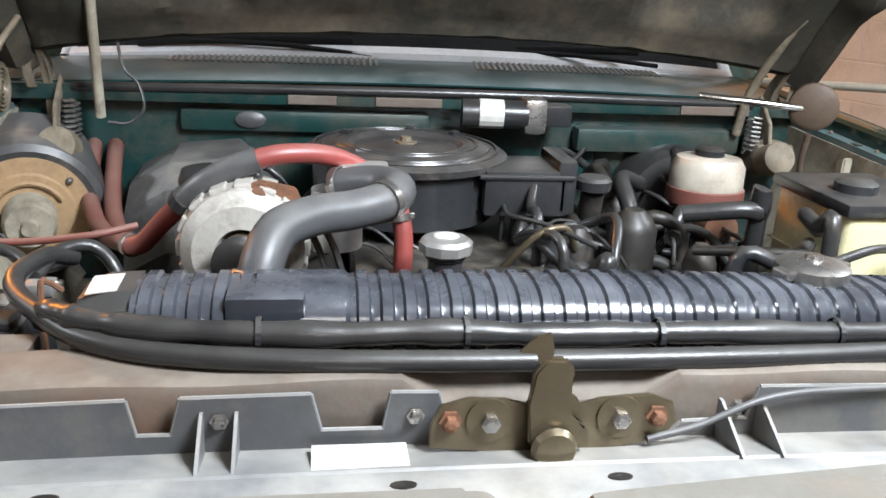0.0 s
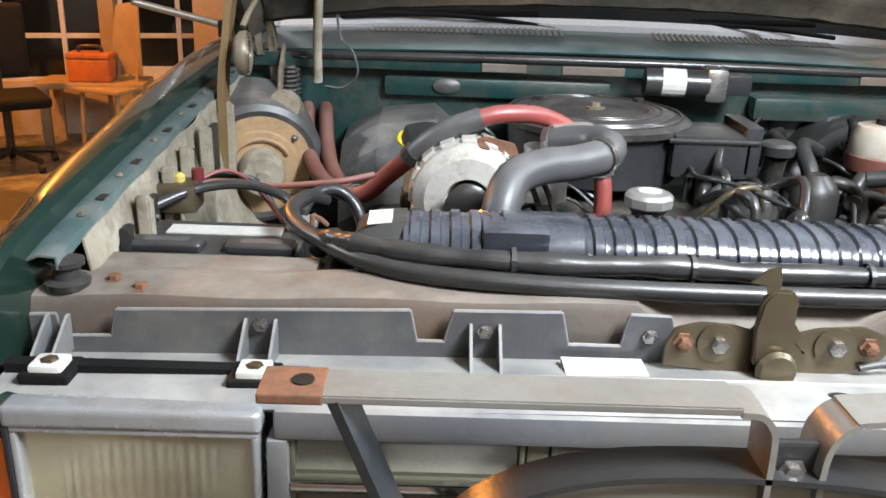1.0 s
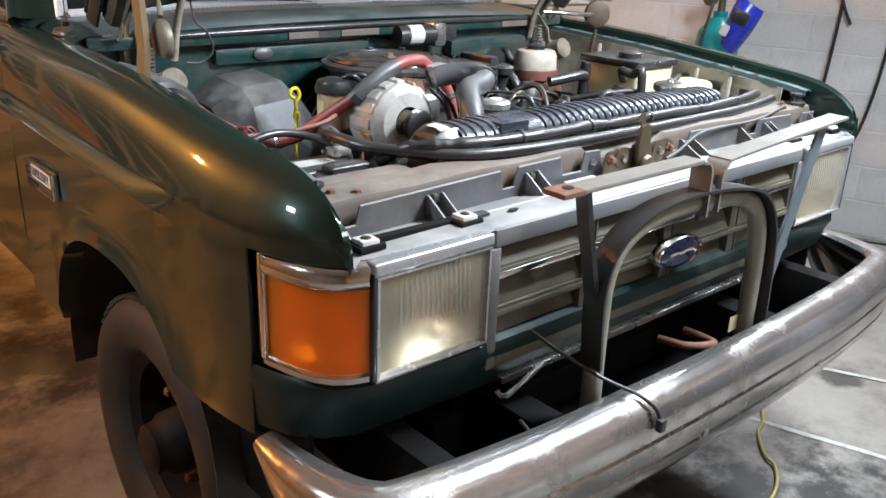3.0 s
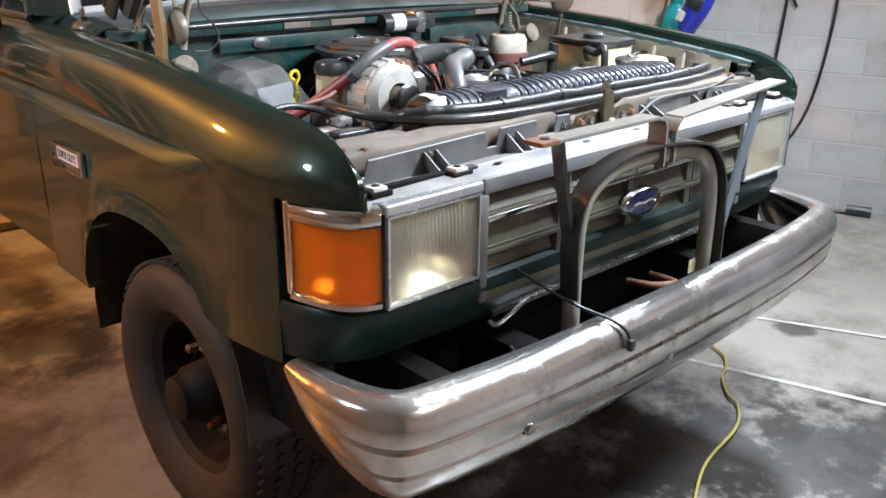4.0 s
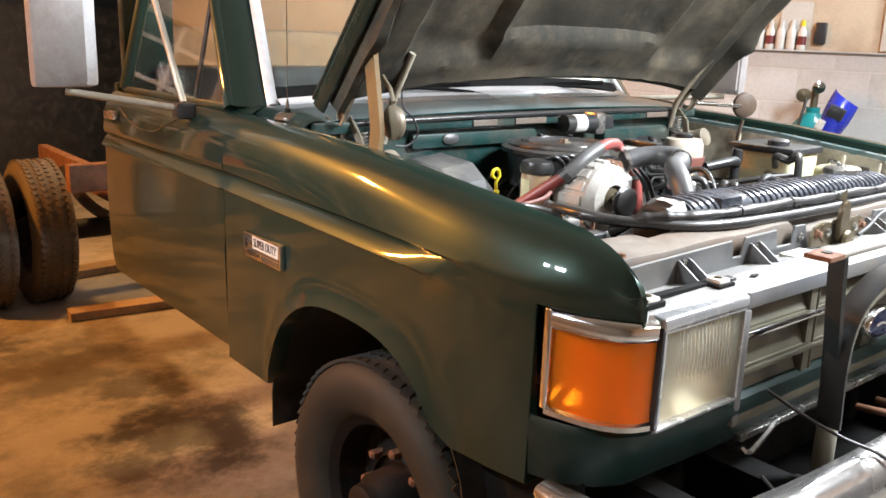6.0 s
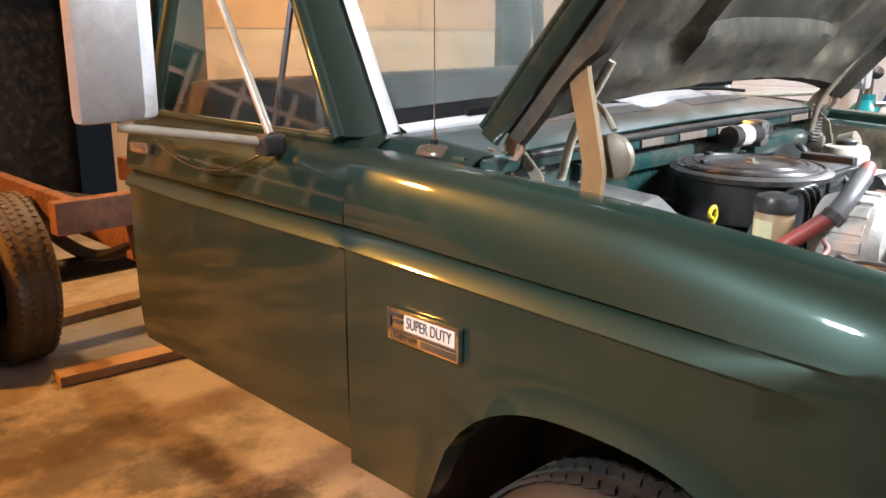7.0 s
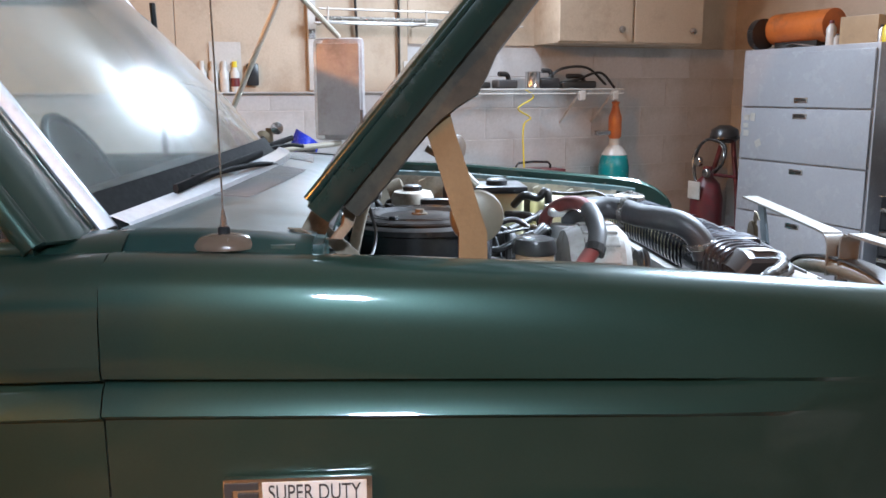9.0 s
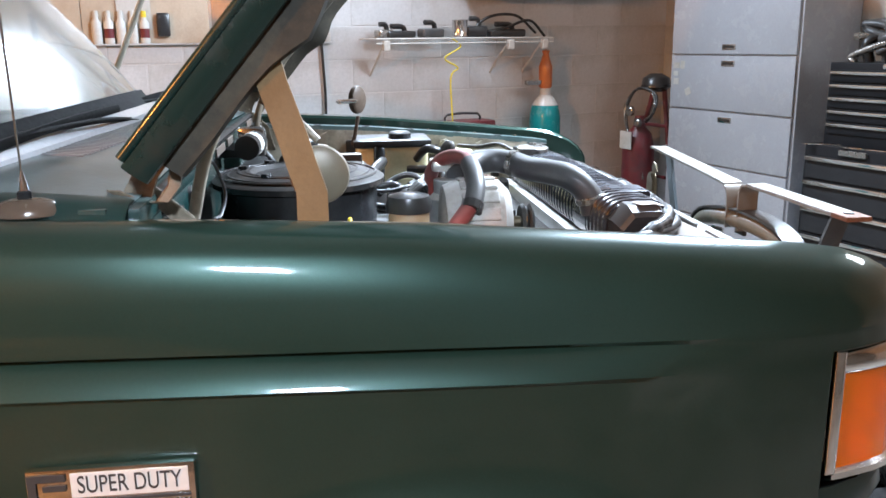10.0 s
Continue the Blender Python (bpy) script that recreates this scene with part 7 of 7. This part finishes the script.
for x in (-0.14, 0.14):
    part("frame_tube", tube([(x * 1.35, 0, 0.1), (x * 1.15, 0, 0.75), (x * 0.55, -0.02, 1.10), (x * 0.35, -0.03, 1.22)], 0.017, 10, 5), "red", cart, "", 60)
    part("wheel", tube([(x - 0.03, -0.08, 0.12), (x + 0.03, -0.08, 0.12)], 0.12, 22, 1), "rubber", cart, "", 40)
for z in (0.3, 0.6, 0.95):
    part("crossbar", tube([(-0.14, 0, z), (0.14, 0, z)], 0.012, 8, 1), "red", cart)
part("toe_plate", box(-0.2, 0.2, 0.0, 0.2, 0.02, 0.03), "red", cart)
part("bottle", lathe([(0.11, 0.04), (0.11, 0.80), (0.085, 0.90), (0.04, 0.95), (0.03, 1.02)], Matrix.Translation((0.0, 0.13, 0)), 24), "red", cart, "dark red gas bottle", 40)
part("gauge", lathe([(0.035, 0), (0.035, 0.025), (0.03, 0.03), (0, 0.03)], Matrix.Translation((0.05, 0.16, 1.05)) @ Matrix.Rotation(radians(-90), 4, "X"), 18), "steel", cart, "", 40)
part("gauge", lathe([(0.03, 0), (0.03, 0.025), (0.025, 0.03), (0, 0.03)], Matrix.Translation((-0.05, 0.17, 0.98)) @ Matrix.Rotation(radians(-90), 4, "X"), 18), "steel", cart, "", 40)
part("strap_plate", box(-0.06, 0.06, 0.235, 0.245, 0.80, 0.92, 0.003), "label", cart)
for k, mt in enumerate(("rubber", "steel")):
    part("hose", tube([(-0.06 + 0.03 * k, 0.12, 0.98), (-0.16, 0.14, 1.06), (-0.12 + 0.03 * k, 0.10, 1.17), (0.02, 0.14, 1.20), (0.10 + 0.02 * k, 0.16, 1.08), (0.06, 0.18, 0.92), (-0.06, 0.18, 0.84), (-0.10, 0.16, 0.60)], 0.010, 8, 6), mt, cart, "", 60)
part("hood_cover", lathe([(0.06, 0), (0.10, 0.03), (0.09, 0.09), (0.04, 0.12), (0, 0.12)], Matrix.Translation((-0.02, 0.02, 1.18)), 16), "rubber", cart, "", 50)

# ---- wire shelf with tools on it ----
shelf = put("wire_shelf", "white wire shelf on brackets, loaded with tools", "shelf", 0.0, 1.77, 1.545)
part("front_wire", tube([(-0.30, -0.615, 0), (-0.30, 0.615, 0)], 0.004, 6, 1), "white", shelf)
part("front_wire", tube([(-0.30, -0.615, -0.028), (-0.30, 0.615, -0.028)], 0.004, 6, 1), "white", shelf)
for y in (-0.615, -0.23, 0.23, 0.615):
    part("rod", tube([(-0.30, y, 0), (-0.01, y, 0)], 0.004, 6, 1), "white", shelf)
bm = bmesh.new()
for i in range(56):
    y = -0.610 + i * 0.0222
    tube([(-0.01, y, 0.003), (-0.298, y, 0.003), (-0.303, y, -0.028)], 0.0016, 4, 1, bm)
part("wires", bm, "white", shelf, kind="stuff")
for y in (-0.55, -0.30, 0.55):
    part("bracket", tube([(-0.27, y, -0.02), (-0.01, y, -0.22)], 0.008, 6, 1), "white", shelf)
    part("clip", box(-0.31, -0.27, y - 0.02, y + 0.02, -0.07, -0.01, 0.006), "white", shelf)
for i, (y, w, h, mt, nm) in enumerate(((0.45, 0.20, 0.06, "black_steel", "drill"), (0.22, 0.16, 0.08, "grey_hose", "grinder"), (0.0, 0.10, 0.11, "chrome", "metal_can"), (-0.12, 0.14, 0.10, "black_plastic", "tool_case"), (-0.36, 0.26, 0.07, "black_steel", "bar_clamp"), (0.56, 0.10, 0.07, "steel", "vice_grip"))):
    ob = put(nm, "dark workshop %s lying on the wire shelf" % nm.replace("_", " "), "tool", -0.17, 1.77 + y * 0.92, 1.551, random.uniform(-15, 15))
    if nm == "metal_can":
        part("can", lathe([(0.05, 0), (0.052, 0.005), (0.05, 0.01), (0.05, 0.1), (0.052, 0.105), (0.046, 0.108), (0, 0.104)], None, 22), mt, ob, "", 40)
    else:
        part("body", box(-0.04, 0.04, -w / 2, w / 2, 0, h * 0.7, 0.015, seg=3), mt, ob, "", 50)
        part("grip", tube([(0, -w * 0.2, h * 0.6), (0.0, -w * 0.1, h * 1.1), (0, w * 0.3, h * 1.15)], 0.016, 8, 5), "black_plastic", ob, "", 60)
coil = put("coiled_cable", "dark cable draped over the wire shelf", "cable", -0.18, 1.47, 1.555)
part("cable", tube([(0, -0.25, 0.02), (0, -0.1, 0.13), (0, 0.1, 0.12), (0, 0.2, 0.03), (-0.02, 0.0, 0.05), (0, -0.2, 0.10), (0, -0.32, 0.0)], 0.009, 8, 8), "rubber", coil, "", 60)
cordy = put("power_cord", "yellow power cord hanging from the wire shelf", "cord", -0.26, 1.87, 1.525)
part("cord", tube([(0, 0, 0.02), (0, -0.06, -0.03), (0, 0.05, -0.10), (0, -0.04, -0.16), (0, 0.01, -0.22), (0, 0.0, -0.5)], 0.005, 6, 6), "yellow", cordy)
# ---- gas bottles ----
ox = put("gas_bottle", "teal gas bottle with an orange torch on top", "gas bottle", -0.20, 1.15)
part("cylinder", lathe([(0.10, 0), (0.104, 0.01), (0.104, 1.02), (0.09, 1.10), (0.05, 1.15), (0.035, 1.17), (0.035, 1.20)], None, 30), "teal", ox, "", 40)
part("shoulder", lathe([(0.088, 1.105), (0.06, 1.15), (0.038, 1.17), (0.038, 1.215), (0, 1.215)], None, 24), "white", ox, "", 40)
part("torch", lathe([(0.030, 1.21), (0.045, 1.23), (0.045, 1.36), (0.03, 1.40), (0.02, 1.44), (0.03, 1.46), (0, 1.47)], None, 18), "orange_paint", ox, "orange torch head", 40)
part("nozzle", box(-0.02, 0.02, 0.04, 0.15, 1.24, 1.27, 0.006), "steel", ox)
ar = put("gas_bottle", "teal gas bottle standing against the block wall", "gas bottle", -0.22, 3.50)
part("cylinder", lathe([(0.12, 0), (0.124, 0.01), (0.124, 1.00), (0.11, 1.10), (0.06, 1.16), (0.04, 1.18), (0.04, 1.21)], None, 30), "teal", ar, "", 40)
part("valve", tube([(0, 0, 1.18), (0, 0, 1.33)], 0.022, 10, 1), "zinc", ar)
part("regulator", lathe([(0.04, 0), (0.04, 0.03), (0, 0.035)], Matrix.Translation((-0.05, 0.05, 1.28)) @ Matrix.Rotation(radians(-90), 4, "Y"), 16), "zinc", ar, "", 40)
part("regulator", lathe([(0.035, 0), (0.035, 0.03), (0, 0.035)], Matrix.Translation((-0.05, -0.03, 1.33)) @ Matrix.Rotation(radians(-90), 4, "Y"), 16), "bright", ar, "", 40)
part("hose", tube([(-0.08, 0.03, 1.26), (-0.13, 0.06, 1.0), (-0.14, 0.07, 0.8), (-0.12, 0.1, 0.5)], 0.009, 8, 6), "rubber", ar, "", 60)
mask = thing("welding_helmet", "blue welding helmet hung on the gas bottle", "helmet", "", ROOM @ pose(-0.33, 3.40, 1.05, 22, 0, 0))
rows = []
for j in range(13):
    v = j / 12
    rows.append([(-0.80 * (0.11 + 0.05 * math.sin(math.pi * v)) * math.sin(math.pi * (0.08 + 0.84 * i / 14)), 0.72 * (0.11 + 0.01 * math.sin(3 * v)) * math.cos(math.pi * (0.08 + 0.84 * i / 14)) * (1 - 0.35 * (1 - v) ** 2), 0.27 * v - 0.04 * (i / 14)) for i in range(15)])
part("shell", thick(loft(rows), 0.004), "blue", mask, "", 40)
part("visor", box(-0.135, -0.10, -0.045, 0.045, 0.13, 0.20, 0.01), "black_plastic", mask, "", 40)
part("decal", box(-0.128, -0.10, 0.02, 0.065, 0.04, 0.10, 0.01), "white", mask)
# ---- bottles on the ledge, switch, level, cords on the wall ----
for i in range(5):
    b = put("spray_bottle", "small bottle on the wall ledge, pale with a coloured label", "bottle", -0.03, 3.90 - 0.062 * i, 1.5350, 0, "bottles on the ledge")
    mt = ("label", "white", "label", "white", "label")[i]
    part("bottle_body", lathe([(0.024, 0), (0.026, 0.01), (0.026, 0.11), (0.014, 0.13), (0.014, 0.145)], Matrix.Diagonal((0.62, 1, 1, 1)), 16), mt, b, "", 40)
    part("bottle_label", lathe([(0.0265, 0.03), (0.0265, 0.08)], Matrix.Diagonal((0.62, 1, 1, 1)), 16), "red" if i in (1, 4) else "white", b)
    part("bottle_top", lathe([(0.015, 0.14), (0.013, 0.175), (0, 0.175)], Matrix.Diagonal((0.62, 1, 1, 1)), 12), "yellow" if i == 4 else "label", b)
sw = put("wall_phone", "small black box on the plywood wall", "wall box", -0.03, 3.55, 1.63)
part("box", box(-0.02, 0.016, -0.035, 0.035, -0.06, 0.07, 0.012), "black_plastic", sw, "", 40)
lv = put("spirit_level", "white and steel level hung on the wall", "level", -0.03, 3.19, 1.545)
part("bar", box(-0.014, 0.014, -0.025, 0.025, 0.0, 0.9, 0.003), "white", lv)
part("vial", box(-0.017, 0.017, -0.02, 0.02, 0.30, 0.36, 0.004), "steel", lv)
poster = put("wall_sheet", "plain yellowed paper sheet pinned to plywood", "paper", -0.018, 3.70, 1.66)
part("sheet", box(-0.001, 0.001, -0.09, 0.09, -0.05, 0.16), "label", poster)
for i, (y, pts) in enumerate(((2.91, [(0, 0.02, 2.4), (0, 0.0, 1.75), (0, 0.03, 1.45), (-0.01, 0.0, 1.35), (0, -0.01, 1.2), (-0.01, 0.02, 0.6), (0, 0.05, 0.35)]), (2.64, [(0, 0.0, 2.5), (0, 0.0, 1.6), (0, -0.01, 1.1), (-0.02, 0.05, 0.6), (-0.03, 0.20, 0.3), (-0.05, 0.40, 0.12)]))):
    c = put("hanging_cord", "dark cord hanging down the block wall", "cord", -0.035, y)
    part("cord", tube(pts, 0.009, 8, 6), "rubber", c, "", 60)
    if i == 0:
        part("hook_tool", tube([(0, 0.0, 1.52), (-0.01, 0.02, 1.40), (-0.01, -0.02, 1.28), (0, -0.07, 1.18)], 0.009, 8, 5), "black_plastic", c, "", 60)
fc = put("floor_cord", "black extension cord with a plug on the floor", "cord", -0.1, 2.3, 0.012)
part("cord", tube([(0, 0.95, 0.25), (-0.02, 0.65, 0.05), (-0.03, 0.4, 0.0), (-0.01, 0.05, 0.0)], 0.011, 8, 8), "rubber", fc, "", 60)
part("plug", tube([(-0.01, 0.08, 0.02), (-0.01, -0.06, 0.02)], 0.032, 12, 1), "black_plastic", fc, "", 40)
yc = thing("yellow_hose", "thin yellow hose lying on the stained floor", "hose")
part("hose", tube([(0.05, -0.36, 0.012), (0.34, -0.235, 0.012), (0.62, -0.19, 0.012), (0.76, -0.12, 0.012), (0.80, -0.06, 0.012), (0.90, 0.02, 0.012), (1.0, 0.06, 0.012), (1.10, 0.16, 0.012), (1.2, 0.5, 0.012)], 0.0052, 8, 8), "dull_yellow", yc, "", 60)
# upper wall cabinets and a rack over the shelf
wc = put("wall_cabinet", "plain brown wall cabinet with a round knob", "cabinet", -0.17, 1.13, 1.835)
part("body", box(-0.16, 0.16, -0.55, 0.55, 0.0, 0.75, 0.004), "plywood", wc, "", 40)
for y in (-0.28, 0.28):
    d = part("door", box(-0.180, -0.160, y - 0.27, y + 0.27, 0.01, 0.74, 0.003), "plywood", wc)
    part("knob", lathe([(0.012, 0), (0.012, 0.012), (0.022, 0.018), (0.02, 0.03), (0, 0.032)], Matrix.Translation((-0.18, y - 0.18, 0.09)) @ Matrix.Rotation(radians(-90), 4, "Y"), 14), "steel", d, "", 40)
rack = put("pipe_rack", "white wire rack with pipes above the shelf", "rack", -0.15, 2.45, 1.93)
for z, x in ((0, 0), (0.0, -0.12), (0.07, -0.12)):
    part("wire", tube([(x, -0.55, z), (x, 0.75, z)], 0.006, 6, 1), "white", rack)
for y in (-0.5, 0.1, 0.7):
    part("arm", tube([(0.13, y, 0.0), (-0.13, y, 0.0), (-0.13, y, 0.08)], 0.006, 6, 1), "white", rack)
for k in range(3):
    part("pipe", tube([(-0.03 - 0.03 * k, -0.45 + 0.1 * k, 0.02), (-0.03 - 0.03 * k, 0.75, 0.02)], 0.014, 8, 1), ("grey_hose", "brown_hose", "steel")[k], rack)
rb = put("red_toolbox", "red and black tool tray against the wall", "toolbox", -0.18, 1.76, 0.95)
part("tray", box(-0.10, 0.10, -0.19, 0.19, 0.0, 0.08, 0.008), "red", rb, "", 40)
part("handle", tube([(0, -0.12, 0.07), (0, -0.11, 0.12), (0, 0.11, 0.12), (0, 0.12, 0.07)], 0.008, 8, 2), "black_plastic", rb, "", 60)
bench = put("work_bench", "plain dark bench along the block wall", "bench", -0.22, 1.80)
part("top", box(-0.22, 0.20, -0.25, 0.22, 0.90, 0.95, 0.005), "wood", bench)
for y in (-0.2, 0.17):
    for x in (-0.18, 0.16):
        part("leg", box(x - 0.03, x + 0.03, y - 0.03, y + 0.03, 0, 0.90), "wood", bench)

# ---- back of the workshop ----
for i, (x, w, h, lean, mt, lab) in enumerate(((-2.57, 0.54, 0.52, 12, "label", "pale board leaning by the window"), (-2.10, 0.42, 1.25, 9, "furniture_wood", "tan wooden door slab leaning on the wall"))):
    b = thing("leaning_board", lab, "board", "", Matrix.Translation((x, 6.0 - 0.05 * i, 0.005)) @ Matrix.Rotation(radians(10), 4, "Z") @ Matrix.Rotation(radians(-lean), 4, "X"))
    part("panel", box(-w / 2, w / 2, -0.02, 0.02, 0, h, 0.004), mt, b)
    if i:
        part("pull", tube([(0.06, -0.03, 0.80), (0.06, -0.05, 0.82), (0.13, -0.05, 0.83), (0.13, -0.03, 0.81)], 0.008, 8, 3), "bright", b)
post = thing("steel_post", "dark red steel post by the back wall", "post", "", Matrix.Translation((-1.62, 5.95, 0)))
part("shaft", box(-0.07, 0.07, -0.05, 0.05, 0, HIGH, 0.006), "red", post)
part("base_plate", box(-0.12, 0.12, -0.10, 0.10, 0, 0.015), "red", post)
post = thing("wooden_post", "raw wooden post by the window", "post", "", Matrix.Translation((-2.98, 6.0, 0)))
part("shaft", box(-0.06, 0.06, -0.05, 0.05, 0, HIGH, 0.004), "furniture_wood", post)

chair = thing("office_chair", "dark grey swivel office chair on the workshop floor", "chair", "", pose(-3.25, 4.75, 0, 0, 0, 35))
part("seat", box(-0.25, 0.25, -0.24, 0.24, 0.42, 0.50, 0.035, seg=3), "cloth", chair, "", 50)
part("backrest", box(-0.22, 0.22, 0.22, 0.30, 0.56, 1.06, 0.035, seg=3), "cloth", chair, "", 50)
part("back_stem", box(-0.03, 0.03, 0.20, 0.25, 0.40, 0.70, 0.005), "black_steel", chair)
part("column", tube([(0, 0, 0.10), (0, 0, 0.43)], 0.028, 12, 1), "black_steel", chair, "", 60)
for k in range(5):
    a = radians(72 * k + 10)
    part("foot", tube([(0, 0, 0.12), (0.28 * math.cos(a), 0.28 * math.sin(a), 0.08)], 0.022, 8, 1), "black_plastic", chair)
    part("castor", tube([(0.28 * math.cos(a) - 0.02, 0.28 * math.sin(a), 0.030), (0.28 * math.cos(a) + 0.02, 0.28 * math.sin(a), 0.030)], 0.030, 12, 1), "rubber", chair, "", 60)
table = thing("low_bench", "low pale wooden bench by the window", "bench", "", pose(-2.95, 5.55, 0, 0, 0, 8))
part("top", box(-0.38, 0.38, -0.22, 0.22, 0.44, 0.48, 0.005), "furniture_wood", table)
for x in (-0.33, 0.33):
    for y in (-0.18, 0.18):
        part("leg", box(x - 0.03, x + 0.03, y - 0.03, y + 0.03, 0, 0.44), "furniture_wood", table)
obox = thing("orange_toolbox", "orange plastic toolbox on the low bench", "toolbox", "", pose(-2.95, 5.50, 0.48, 0, 0, 5))
part("box", box(-0.15, 0.15, -0.10, 0.10, 0, 0.17, 0.02, seg=3), "orange_paint", obox, "", 50)
part("lid", box(-0.155, 0.155, -0.105, 0.105, 0.17, 0.21, 0.012), "orange_paint", obox, "", 50)
part("handle", tube([(-0.08, 0, 0.20), (-0.07, 0, 0.25), (0.07, 0, 0.25), (0.08, 0, 0.20)], 0.012, 8, 3), "black_plastic", obox, "", 60)
wch = thing("wooden_chair", "pale bentwood chair with a curved back", "chair", "", pose(-2.78, 5.42, 0, 0, 0, -20))
part("seat", box(-0.21, 0.21, -0.20, 0.20, 0.43, 0.46, 0.012), "furniture_wood", wch, "", 50)
part("backrest", thick(loft([[(-0.13 * (1 - 0.25 * (k / 6) ** 2), 0.19 + 0.05 * (k / 6) ** 2, 0.52 + 0.50 * k / 6), (0, 0.215 + 0.05 * (k / 6) ** 2, 0.52 + 0.50 * k / 6 + 0.02 * (k == 6)), (0.13 * (1 - 0.25 * (k / 6) ** 2), 0.19 + 0.05 * (k / 6) ** 2, 0.52 + 0.50 * k / 6)] for k in range(7)]), 0.014), "furniture_wood", wch, "", 50)
for x in (-0.17, 0.17):
    for y in (-0.16, 0.16):
        part("leg", tube([(x, y, 0), (x * 0.9, y * 0.9, 0.43)], 0.016, 8, 1), "furniture_wood", wch, "", 60)
    part("back_post", tube([(x * 0.5, 0.16, 0.44), (x * 0.5, 0.20, 0.62)], 0.014, 8, 1), "furniture_wood", wch, "", 60)
for i, (x, y, l, w, a, z) in enumerate(((-0.40, 4.44, 0.90, 0.14, 5, 0.0), (-0.40, 3.57, 0.90, 0.12, -6, 0.0))):
    b = thing("loose_plank", "old wooden plank lying on the floor", "plank", "loose planks on the floor", pose(x, y, 0.006 + z, 0, 0, a))
    part("board", box(-l / 2, l / 2, -w / 2, w / 2, 0, 0.045, 0.004), "orange_floor_wood", b)
# joints cut in the slab
fl = bpy.data.objects["floor"]
inv = ROOM.inverted()
for a, b in (((1.52, 0.205), (1.74, -0.25)), ((0.96, 0.16), (1.11, -0.28))):
    d = (Vector((*b, 0)) - Vector((*a, 0))).normalized()
    p, q = inv @ (Vector((*a, 0.0)) - d * 2.0), inv @ (Vector((*b, 0.0)) + d * 0.9)
    ob = part("slab_joint", tube([p + Vector((0, 0, 0.003)), q + Vector((0, 0, 0.003))], 0.013, 6, 1, flat=0.2), "chalk", fl)
